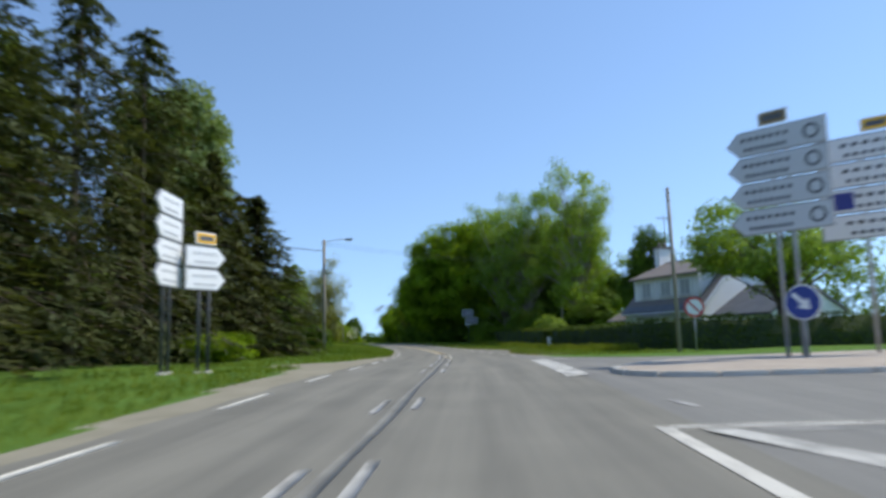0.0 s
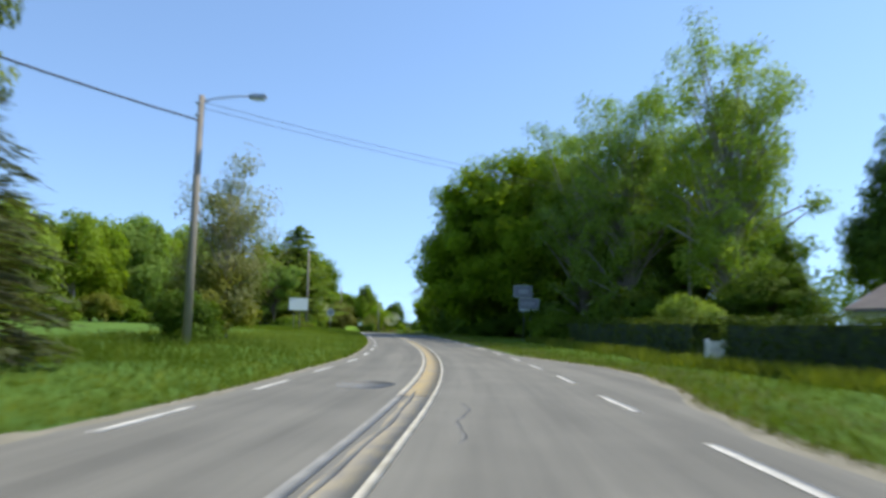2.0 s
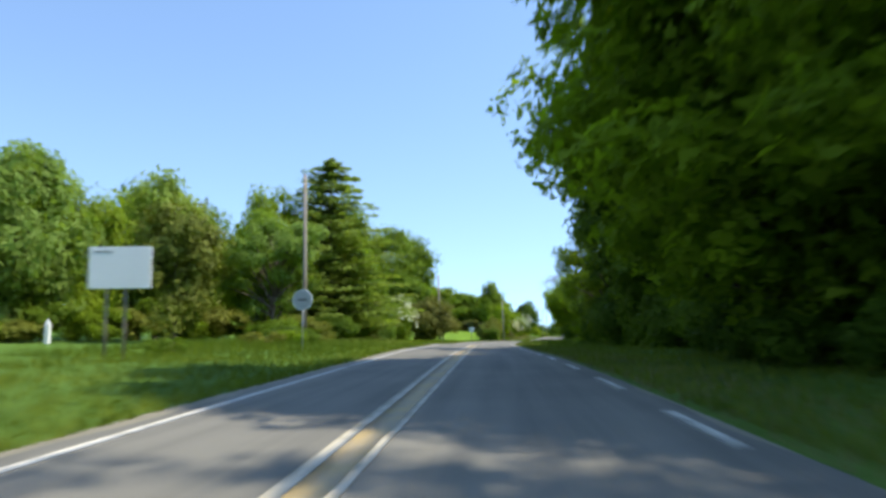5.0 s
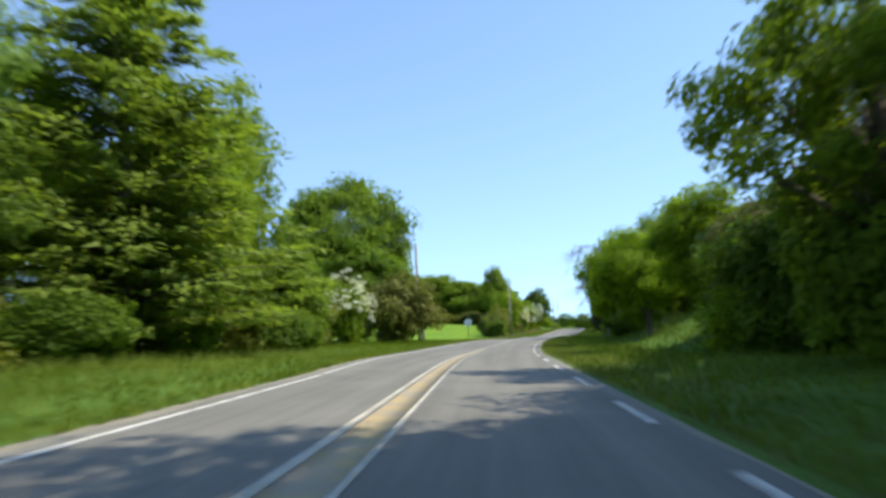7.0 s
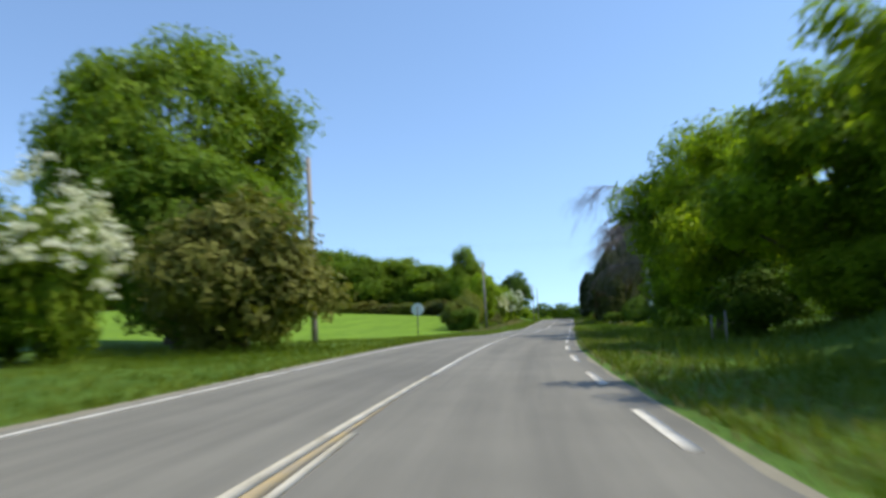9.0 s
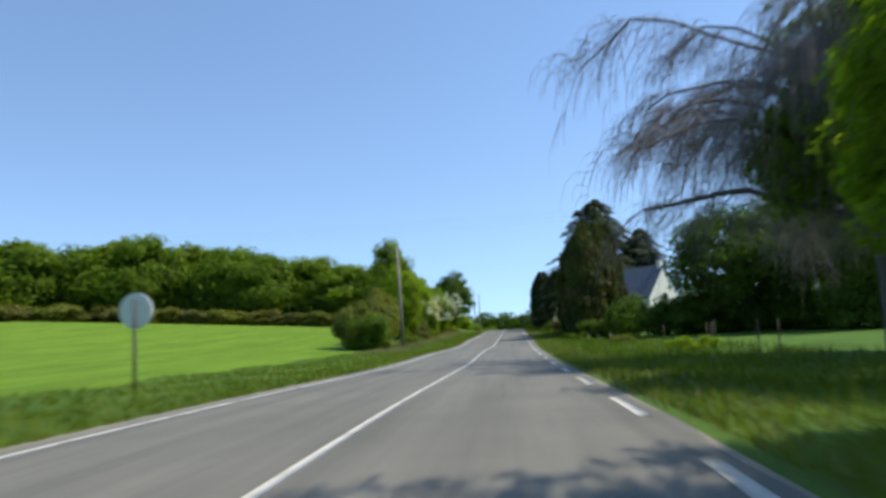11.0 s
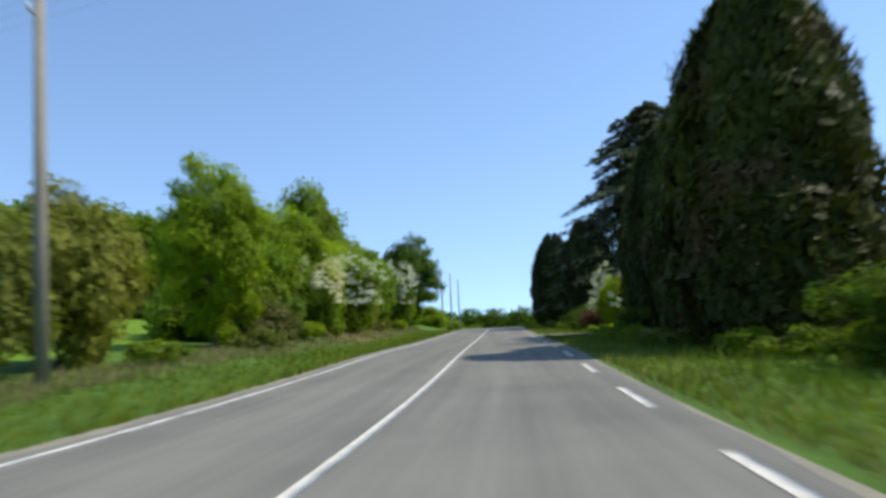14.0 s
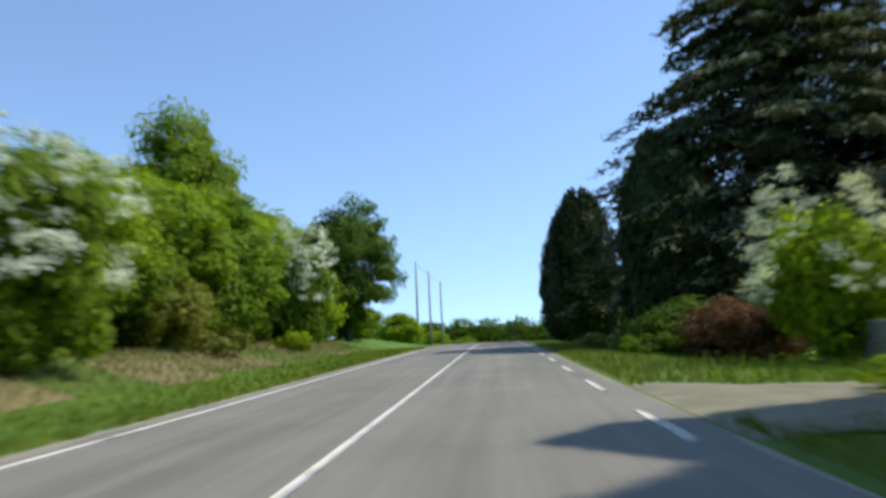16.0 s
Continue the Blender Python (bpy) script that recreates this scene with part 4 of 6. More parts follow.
# part one, beside the junction: dark spruces with a poplar behind
SPRUCE = "tall dark green spruce standing in the verge"
for key, s, l, h, r, m in (("spruce_b", 15.5, -15.0, 13.0, 4.6, NEEDLE), ("spruce_a", 22.0, -16.2, 14.4, 4.8, NEEDLE), ("spruce_b", 27.6, -15.6, 15.6, 4.6, NEEDLE),
        ("spruce_a", 33.2, -15.2, 16.2, 4.8, NEEDLE), ("spruce_c", 38.6, -13.4, 11.4, 4.0, NEEDLE), ("spruce_c", 43.6, -12.0, 9.8, 4.4, NEEDLE), ("spruce_b", 41.5, -17.5, 12.0, 3.6, NEEDLE), ("spruce_a", 24.5, -20.5, 14.8, 4.6, NEEDLE), ("spruce_b", 30.0, -19.0, 14.0, 4.6, NEEDLE), ("spruce_a", 17.0, -20.0, 14.5, 4.6, NEEDLE), ("spruce_b", 36.6, -16.0, 12.6, 3.8, NEEDLE), ("spruce_b", 33.0, -22.0, 16.0, 4.6, NEEDLE_GREEN), ("spruce_a", 46.5, -13.6, 10.4, 4.4, NEEDLE)):
    plant("spruce", key, s, l, h, r, m, SPRUCE, group="spruces at the junction")
plant("poplar", "poplar", 53.5, -19.6, 20.5, 4.6, LEAF_POPLAR, "tall poplar with grey-green leaves behind the spruces", bark=PALE_BARK)
plant("poplar", "poplar", 46.0, -18.0, 18.5, 4.4, LEAF_POPLAR, "tall poplar with grey-green leaves behind the spruces", bark=PALE_BARK)
plant("maple_tree", "oak_c", 19.5, -22, 13.5, 4.6, LEAF_BRIGHT, "bright green broadleaf tree behind the spruces")
plant("maple_tree", "oak_a", 10.5, -18, 13.0, 4.4, LEAF_OLIVE, "broadleaf tree with olive green leaves in the verge")
plant("laurel_bush", "shrub_a", 33.2, -12.0, 1.6, 1.9, LEAF_BRIGHT, "clipped yellow-green bush on the grass", "bush")
plant("laurel_bush", "shrub_b", 36.0, -12.2, 1.6, 1.8, LEAF_BRIGHT, "clipped yellow-green bush on the grass", "bush")
plant("young_tree", "sapling", 59.6, -8.8, 7.4, 2.5, LEAF_WISPY, "thin young tree with sparse new leaves", bark=PALE_BARK)
plant("bush", "shrub_b", 56.2, -9.4, 2.0, 1.3, LEAF_DARK, "dark green bush at the foot of the pole", "bush")
plant("bush", "shrub_c", 59.6, -9.4, 3.2, 1.8, LEAF_OLIVE, "dark green bush at the foot of the pole", "bush")

# the wood beyond the lawn
rng = np.random.default_rng(77)
WOOD = [(78, -52), (84, -47), (90, -43), (96, -38.5), (102, -36.5), (108, -33), (113, -32.5), (118, -29), (123, -28.5), (128, -25.5), (133, -25), (137, -21.5), (99, -44), (107, -41), (116, -37), (125, -34), (133, -30)]
for i, (s, l) in enumerate(WOOD):
    plant("birch_tree" if i % 3 == 2 else "oak_tree", ("far_a", "far_b", "far_c")[i % 3], s, l, rng.uniform(11.2, 13.4), rng.uniform(3.6, 4.6),
        (LEAF_YELLOW, LEAF_BRIGHT, LEAF_PALE, LEAF_YELLOW, LEAF_PALE)[i % 5], "slender tree with fresh leaves at the edge of a wood", bark=PALE_BARK if i % 3 == 2 else BARK, group="trees of the wood by the lawn")
for i in range(24):
    s = 80 + i * 2.5
    l = -44.5 + (i * 2.5) * 0.44 + rng.uniform(-1, 1)
    plant("undergrowth_bush", ("far_shrub", "shrub_b", "far_shrub")[i % 3], s, l + 1.5, rng.uniform(1.5, 3.2), rng.uniform(1.6, 2.4), (LEAF_MID, LEAF_YELLOW, LEAF_OLIVE)[i % 3], "low bush at the edge of the wood", "bush", group="bushes along the wood")

# round the crest: larch and fresh green trees
plant("larch_tree", "larch", 125.5, -11.4, 13.0, 5.2, LARCH, "tall open-topped conifer with upswept branches", bark=BARK)
for key, s, l, h, r, m in (("airy", 119.5, -13.5, 9.0, 3.4, LEAF_PALE), ("oak_b", 124.0, -15.5, 10.3, 3.2, LEAF_BRIGHT), ("oak_c", 129.5, -12.2, 9.2, 3.0, LEAF_MID),
        ("oak_a", 134.0, -13.8, 11.6, 3.3, LEAF_MID), ("ash_a", 138.6, -14.0, 14.4, 3.0, LEAF_MID), ("oak_c", 140.2, -12.4, 5.8, 2.6, LEAF_MID), ("far_c", 115.8, -18, 9.5, 3.0, LEAF_OLIVE)):
    plant("broadleaf_tree", key, s, l, h, r, m, "fresh green broadleaf tree on the grass verge", group="trees at the crest")
for i, (s, l, h) in enumerate(((114, -11.6, 1.6), (117, -10.9, 1.8), (121, -10.2, 1.9), (126, -9.9, 2.0), (130.5, -10.0, 2.1), (135, -10.4, 2.2), (139, -10.6, 2.4), (142.5, -11.2, 2.6), (110.2, -9.9, 1.0))):
    plant("bush", ("shrub_a", "shrub_b", "shrub_c")[i % 3], s, l, h, 1.7, (LEAF_MID, LEAF_OLIVE, LEAF_DARK)[i % 3], "scrubby bush under the trees", "bush", group="bushes under the trees")
plant("lime_tree", "lime", 160.5, -15.6, 14.2, 6.2, LEAF_MID, "large round-crowned tree in full leaf")
plant("lime_tree", "oak_c", 157.0, -13.2, 8.0, 4.0, LEAF_MID, "round-crowned tree in full leaf beside the larger one")
hawthorn(147.4, -11.0, 4.4, 1.75, 51, LEAF_MID, 1.1, 10000)
plant("brown_bush", "shrub_c", 152.6, -8.5, 5.0, 2.9, LEAF_KHAKI, "brownish bush with young leaves by the road", "bush")
plant("brown_bush", "shrub_b", 157.0, -9.7, 3.0, 1.6, LEAF_OLIVE, "brownish bush with young leaves by the road", "bush")

# the wood beyond the field
FARWOOD = [(264 - 0.55 * abs(i) + (i % 3) * 2.5, -19 - i * 6.2) for i in range(18)]
for i, (s, l) in enumerate(FARWOOD):
    plant("oak_tree", ("far_a", "far_b")[i % 2], s, l, rng.uniform(12.2, 13.8) * (0.76 + 0.06 * min(i, 4)), rng.uniform(6.4, 7.6), (LEAF_MID, LEAF_YELLOW, LEAF_MID)[i % 3], "rounded oak at the edge of a wood beyond the field", group="trees of the wood beyond the field")
    if i % 3:
        plant("oak_tree", "far_b", s + 9, l - 3, rng.uniform(13, 14.6) * (0.76 + 0.06 * min(i, 4)), 7.0, LEAF_MID, "rounded oak at the edge of a wood beyond the field", group="trees of the wood beyond the field")
    plant("oak_tree", ("far_b", "far_a")[i % 2], s + 4.5 - (i % 2), l - 3.2, rng.uniform(11.4, 12.8) * (0.76 + 0.06 * min(i, 4)), 6.6, (LEAF_MID, LEAF_DARK)[i % 2], "rounded oak at the edge of a wood beyond the field", group="trees of the wood beyond the field")
for i in range(26):
    plant("bracken_bush", "far_shrub", 254 - 0.4 * i + (i % 3), -15 - i * 4.0, rng.uniform(1.6, 3.0), 3.0, (LEAF_OLIVE, LEAF_BROWN, LEAF_KHAKI)[i % 3], "low bush along the edge of the field", "bush", group="bushes along the field")

# the banked hedgerow with hawthorns
HEDGE_LABEL = "leafy bush of an overgrown hedgerow on the bank"
for key, s, l, h, r, m in (("shrub_b", 200.8, -8.9, 2.5, 1.5, LEAF_DARK), ("shrub_c", 202.0, -10.0, 3.2, 1.5, LEAF_OLIVE), ("shrub_c", 203.8, -9.4, 3.4, 1.7, LEAF_OLIVE), ("shrub_c", 207.2, -9.6, 4.2, 1.6, LEAF_OLIVE)):
    plant("hedgerow_bush", key, s, l, h, r, m, HEDGE_LABEL, "bush", group="bushes of the hedgerow")
plant("bracken_bush", "shrub_c", 215.6, -8.0, 1.5, 1.3, LEAF_BROWN, "reddish-brown bracken on the bank below the hedgerow", "bush")
plant("field_maple", "oak_c", 213.8, -8.8, 5.9, 1.65, LEAF_BRIGHT, "bright green small tree on the bank")
for key, s, l, h, r, m in (("shrub_a", 217.5, -9.2, 3.4, 1.7, LEAF_MID), ("shrub_b", 221.0, -9.6, 4.2, 1.9, LEAF_BRIGHT), ("oak_c", 230.4, -9.8, 4.6, 2.0, LEAF_BRIGHT), ("shrub_a", 232.4, -9.4, 4.2, 2.0, LEAF_MID),
        ("oak_c", 223.8, -9.8, 5.7, 2.4, LEAF_BRIGHT), ("shrub_b", 236.4, -9.4, 4.4, 1.9, LEAF_MID), ("shrub_a", 219.2, -11.4, 3.0, 1.8, LEAF_OLIVE)):
    plant("hedgerow_bush", key, s, l, h, r, m, HEDGE_LABEL, "bush", group="bushes of the hedgerow")
plant("oak_tree", "oak_b", 250.5, -15.8, 11.5, 3.8, LEAF_MID, "oak rising behind the hedgerow")
plant("oak_tree", "oak_a", 241.0, -11.8, 6.1, 3.4, LEAF_BRIGHT, "oak rising behind the hedgerow")
for key, s, l, h, r, m in (("oak_c", 238.4, -9.7, 5.0, 2.5, LEAF_YELLOW), ("oak_c", 241.6, -9.2, 4.7, 2.4, LEAF_BRIGHT), ("oak_c", 234.6, -9.9, 5.0, 2.4, LEAF_YELLOW), ("shrub_b", 246.4, -9.6, 4.6, 2.3, LEAF_BRIGHT), ("shrub_a", 250.4, -9.8, 5.0, 2.3, LEAF_MID), ("shrub_b", 226.0, -10.4, 4.4, 2.2, LEAF_BRIGHT)):
    plant("hedgerow_bush", key, s, l, h, r, m, HEDGE_LABEL, "bush", group="bushes of the hedgerow")
for s, l, h, r, seed in ((221.6, -7.5, 3.3, 1.1, 53), (226.0, -7.2, 3.6, 1.5, 54), (241.2, -7.2, 4.6, 1.3, 55)):
    hawthorn(s, l, h, r, seed, LEAF_MID, 1.0)
for i, (a, h) in enumerate(((218.6, 1.9), (222.4, 1.5), (225.6, 1.9), (229.2, 1.6), (233.0, 2.1), (236.2, 1.7), (239.6, 2.1), (243.0, 1.8), (246.8, 2.2), (250.6, 1.8))):
    plant("hedgerow_bush", ("shrub_b", "shrub_c", "shrub_a")[i % 3], a, -8.35 - 0.35 * (i % 2), h, 1.15, (LEAF_DARK, LEAF_OLIVE, LEAF_MID)[i % 3], HEDGE_LABEL, "bush", group="bushes of the hedgerow")
plant("holm_oak", "oak_c", 254.5, -8.2, 7.8, 2.7, LEAF_DARK, "dark green tree with an uneven top beside the hedgerow")
for i in range(14):
    s = 258 + i * 9.0
    plant("roadside_bush", ("far_a", "far_b")[i % 2], s, -9.5 - (i % 3) * 1.2, 2.2 + (i % 4) * 0.5, 2.4, (LEAF_BRIGHT, LEAF_MID, LEAF_DARK)[i % 3], "leafy bush beside the road past the crest", "bush", group="bushes past the crest")
    plant("roadside_tree", ("far_b", "spruce_c", "far_a")[i % 3], s + 4, 7.5 + (i % 2) * 3, 4.5 + (i % 3) * 1.6, 2.3, (LEAF_MID, NEEDLE, LEAF_DARK)[i % 3], "tree beside the road past the crest", group="trees past the crest")

# right side: the great trees after the house
for s, l, h, r in ((68.6, 16.4, 19.0, 4.4), (75.0, 12.9, 17.5, 3.9), (77.5, 17.0, 18.4, 5.4), (86.0, 12.8, 18.0, 4.6), (81.0, 12.0, 16.5, 4.0)):
    plant("aspen_tree", "aspen", s, l, h, r, LEAF_PALE, "tall airy tree with pale green leaves and visible limbs", bark=PALE_BARK, group="aspens behind the hedge")
for key, s, l, h, r, m in (("great_oak", 88.5, 9.0, 16.0, 7.0, LEAF_BRIGHT), ("oak_c", 92.5, 6.8, 12.4, 6.2, LEAF_BRIGHT), ("great_oak", 98.5, 11.5, 14.5, 5.4, LEAF_DARK), 
        ("great_oak", 102.5, 12.0, 14.6, 5.4, LEAF_DARK), ("oak_a", 108.6, 7.9, 12.4, 4.9, LEAF_DARK), ("oak_c", 113.0, 11.0, 11.5, 4.6, LEAF_DARK), ("oak_b", 123.0, 14.8, 11.5, 4.4, LEAF_MID), ("airy", 118.0, 7.0, 8.6, 3.2, LEAF_MID), ("oak_c", 76.0, 20.0, 9.0, 5.0, LEAF_DARK), ("oak_c", 84.0, 17.5, 9.5, 5.0, LEAF_DARK), ("oak_c", 93.0, 17.0, 9.0, 4.8, LEAF_DARK), ("oak_c", 102.0, 17.0, 9.0, 4.8, LEAF_DARK), ("oak_c", 112.0, 17.0, 9.0, 4.8, LEAF_DARK)):
    plant("oak_tree", key, s, l, h, r, m, "broad shady oak overhanging the road", group="oaks along the road")
plant("ash_tree", "airy", 147.5, 10.0, 7.4, 2.9, LEAF_PALE, "tall light-crowned tree by the road", bark=PALE_BARK)
plant("plum_tree", "oak_a", 124.6, 7.6, 4.4, 2.0, LEAF_BROWN, "small tree with reddish-brown leaves by the road")
for i, (s, l, h, r) in enumerate(((72.5, 12.0, 4.0, 2.6), (84.5, 12.5, 3.6, 2.4), (80.0, 14.5, 4.0, 2.6), (89.5, 12.5, 3.4, 2.4), (95.0, 7.4, 2.6, 2.0), (100.0, 7.6, 3.2, 2.1), (104.0, 7.4, 3.0, 2.0), (109, 7.4, 3.6, 2.1), (113.5, 7.2, 3.4, 2.0), (118, 7.2, 4.0, 2.2), (122.5, 7.0, 3.6, 2.0), (77, 9.0, 2.2, 1.8), (64, 13.0, 2.6, 2.4), (82.0, 9.6, 3.0, 2.3), (86.5, 10.0, 3.4, 2.5), (91.5, 9.4, 3.4, 2.4), (97.5, 9.6, 3.6, 2.5), (102.0, 10.2, 3.6, 2.5), (106.5, 9.6, 3.6, 2.4), (111.5, 9.6, 3.6, 2.4), (88.5, 7.0, 1.8, 1.7), (92.5, 6.6, 1.8, 1.6))):
    plant("undergrowth_bush", ("shrub_a", "shrub_b", "shrub_c")[i % 3], s, l, h, r, (LEAF_DARK, LEAF_MID)[i % 2], "dark bush in the shade of the oaks", "bush", group="bushes under the oaks")
for key, s, l, h, r, m in (("oak_b", 129.4, 7.3, 5.0, 2.2, LEAF_BRIGHT), ("broad", 141.0, 6.7, 5.3, 3.2, LEAF_BRIGHT), ("oak_b", 150.5, 7.4, 5.8, 3.0, LEAF_BRIGHT), ("oak_a", 161.0, 6.8, 7.8, 3.2, LEAF_BRIGHT), ("oak_c", 167.0, 7.2, 6.8, 2.7, LEAF_BRIGHT), ("oak_b", 173.4, 9.8, 10.2, 4.0, LEAF_MID), ("oak_b", 156.5, 6.8, 6.9, 3.2, LEAF_BRIGHT), ("oak_c", 141.5, 15.5, 6.8, 3.8, LEAF_MID)):
    plant("roadside_tree", key, s, l, h, r, m, "leafy roadside tree with low branches", group="trees along the bend")
for i, (s, l, h, r) in enumerate(((131.5, 10.8, 2.6, 1.7), (134.6, 11.2, 2.4, 1.8), (139.0, 10.6, 2.6, 1.8), (144, 8.8, 2.0, 1.5), (149, 7.2, 2.0, 1.5), (154, 6.6, 2.2, 1.5), (166, 6.4, 2.6, 1.7), (134, 12.5, 4.2, 2.6), (129.5, 11.5, 4.0, 2.4), (122.4, 8.2, 3.2, 2.1), (124.2, 6.9, 2.4, 1.7), (126.0, 7.6, 2.7, 1.9), (127.8, 8.3, 2.6, 1.9), (126.6, 10.0, 3.2, 2.2), (129.6, 8.8, 2.3, 1.7))):
    plant("undergrowth_bush", ("shrub_b", "shrub_a", "shrub_c")[i % 3], s, l, h, r, (LEAF_MID, LEAF_BRIGHT, LEAF_DARK)[i % 3], "low bush under the roadside trees", "bush", group="bushes along the bend")


def weeping_tree(s, l, height, radius, size):
    fine, big = weeping(61, height, radius)
    ob = thing("weeping_beech", spot(s, l, -0.05), 210, "large leafless weeping tree with drooping grey twigs", "tree", size=size)
    for i, (v, f) in enumerate(big):
        part("limb" if i else "trunk", mesh_of("limb", v, f, (LIMB_BARK,), shade=True), None, ob)
    tagged(part("twig_mass", mesh_of("twig_mass", *fine, materials=(TWIG,)), None, ob), kind="stuff")
    return ob


weeping_tree(261.0, 14.4, 10.8, 8.8, 1.6)
plant("oak_tree", "oak_a", 202.5, 15.1, 8.5, 5.3, LEAF_DARK, "broad oak with dense dark foliage on the grass")
plant("oak_tree", "oak_a", 197.0, 21.0, 8.2, 5.0, LEAF_DARK, "broad oak with dense dark foliage on the grass")
plant("oak_tree", "far_a", 228, 34, 7.0, 4.0, LEAF_DARK, "broad oak with dense dark foliage on the grass")
for i, (s, l, h) in enumerate(((204.6, 10.2, 2.5), (204.2, 11.9, 2.7), (203.8, 13.6, 2.6), (203.0, 15.4, 2.4), (202.2, 17.2, 2.6), (201.2, 19.2, 2.5), (200.0, 21.4, 2.4), (198.6, 23.6, 2.6), (197.0, 26.0, 2.4), (206.4, 11.4, 3.0), (206.0, 14.0, 3.2), (205.2, 16.6, 3.2))):
    plant("laurel_bush", ("shrub_a", "shrub_c", "shrub_b")[i % 3], s, l, h, 1.9, LEAF_DARK, "dark evergreen bush in the shade of the oaks", "bush", group="bushes in the shade of the oaks")
CYP = "dense dark cypress with brown patches beside the road"
for key, s, l, h, r in (("cypress_a", 206.8, 5.35, 7.8, 2.45), ("cypress_b", 209.2, 6.4, 8.0, 2.0), ("cypress_b", 210.4, 5.3, 5.9, 1.7), ("cypress_a", 213.4, 5.9, 7.3, 1.9), ("cypress_b", 215.4, 5.8, 6.9, 1.6), ("cypress_b", 217.3, 5.7, 7.0, 1.6), ("cypress_b", 219.2, 5.8, 6.9, 1.6), ("cypress_a", 220.6, 6.0, 7.1, 1.7), ("cypress_b", 216.6, 7.7, 8.6, 2.0), ("cypress_b", 219.6, 7.8, 9.0, 2.1), ("cypress_a", 221.2, 8.6, 9.3, 2.1), ("cypress_a", 212.5, 7.0, 6.9, 1.9)):
    plant("cypress", key, s, l, h, r, CYPRESS, CYP, group="cypresses along the road")
plant("green_bush", "shrub_a", 200.8, 7.2, 3.2, 1.6, LEAF_DARK, "fresh green bush in front of the cypresses", "bush")
plant("green_bush", "shrub_b", 202.6, 5.4, 1.5, 1.2, LEAF_DARK, "low green bush in front of the cypresses", "bush")
plant("holly_bush", "shrub_b", 217.0, 4.7, 1.3, 0.9, LEAF_DARK, "dark bush at the foot of the cypresses", "bush")
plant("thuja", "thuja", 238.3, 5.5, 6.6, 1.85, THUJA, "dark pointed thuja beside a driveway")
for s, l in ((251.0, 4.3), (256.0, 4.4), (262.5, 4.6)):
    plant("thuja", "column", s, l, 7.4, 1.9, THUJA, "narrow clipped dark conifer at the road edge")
plant("cedar", "cedar", 241.0, 10.5, 15.0, 7.4, NEEDLE_BLUE, "great dark cedar with layered branches behind the driveway")
plant("spruce", "cedar", 240.6, 15.4, 11.2, 5.4, NEEDLE_BLUE, "great dark conifer behind the driveway")
hawthorn(228.4, 5.75, 3.2, 1.25, 57, LEAF_BRIGHT, 0.9, 8000, "fresh green bush with cream flowers beside the driveway")
plant("holly_bush", "shrub_a", 237.4, 8.6, 3.6, 2.2, LEAF_DARK, "dark bush under the cedar", "bush")
for s, l in ((234.5, 10.6), (236.0, 13.4)):
    plant("holly_bush", "shrub_c", s, l, 2.6, 2.2, LEAF_DARK, "dark bush under the cedar", "bush")
plant("reddish_bush", "shrub_a", 232.9, 5.3, 1.6, 1.15, LEAF_RED, "brownish low bush beside the driveway", "bush")
plant("reddish_bush", "shrub_b", 230.4, 5.1, 1.2, 0.95, LEAF_RED, "brownish low bush beside the driveway", "bush")
plant("reddish_bush", "shrub_c", 234.6, 4.9, 1.5, 1.2, LEAF_DARK, "brownish low bush beside the driveway", "bush")
plant("reddish_bush", "shrub_b", 236.6, 4.3, 1.2, 1.0, LEAF_OLIVE, "brownish low bush beside the driveway", "bush")
plant("ornamental_tree", "garden_ash", 37.2, 17.0, 7.8, 5.3, LEAF_PALE, "spreading garden tree with thin foliage behind a hedge")
plant("garden_tree", "oak_b", 58.5, 18.5, 9.6, 2.6, LEAF_DARK, "garden tree behind the white house")
plant("garden_tree", "oak_c", 63.0, 15.0, 4.2, 2.4, LEAF_DARK, "garden tree beside the white house")
plant("garden_bush", "shrub_b", 62.0, 11.0, 2.9, 1.6, LEAF_PALE, "bush behind the clipped hedge", "bush")


def tree_belt(points, height, thick, leaf, seed, label, size=0.55, foot=-1.0, beside_road=False, density=7):
    """A far wood: many leaves massed into a broken row of crowns along points (x, y)."""
    rng = np.random.default_rng(seed)
    pts = np.array(points, float)
    size, height, thick, foot = size * 1.5, height * 1.5, thick * 1.5, foot * 1.5
    if beside_road:
        a, b, k = lay(pts[:, 0], pts[:, 1])
        pts = np.stack([*plan(a, b), ground_z(a, b)], -1)
    reach = np.r_[0, np.cumsum(np.hypot(*np.diff(pts[:, :2], axis=0).T))]
    n = int(reach[-1] * height * density / 2.2)
    u = rng.random(n) * reach[-1]
    c = np.stack([np.interp(u, reach, pts[:, i]) for i in (0, 1)], -1)
    top = height * (0.72 + 0.16 * np.sin(u * 0.37 + 1.3 * np.sin(u * 0.09)) + 0.12 * np.sin(u * 0.85 + 2))
    f = rng.random(n) ** 0.8
    c += rng.normal(0, thick / 3, (n, 2)) * (1.1 - f[:, None] * 0.6)
    z = foot + f * (top + 1) + (np.interp(u, reach, pts[:, 2]) if beside_road else 0)
    nrm = unit(rng.normal(0, 0.7, (n, 3)) + [0, 0, 0.7])
    v, fc = leaves(rng, np.concatenate([c, z[:, None]], 1), nrm, size * rng.uniform(0.6, 1.5, n))
    return tagged(new("distant_wood", mesh_of("distant_wood", v, fc, (leaf,))), label, "woodland", kind="stuff")


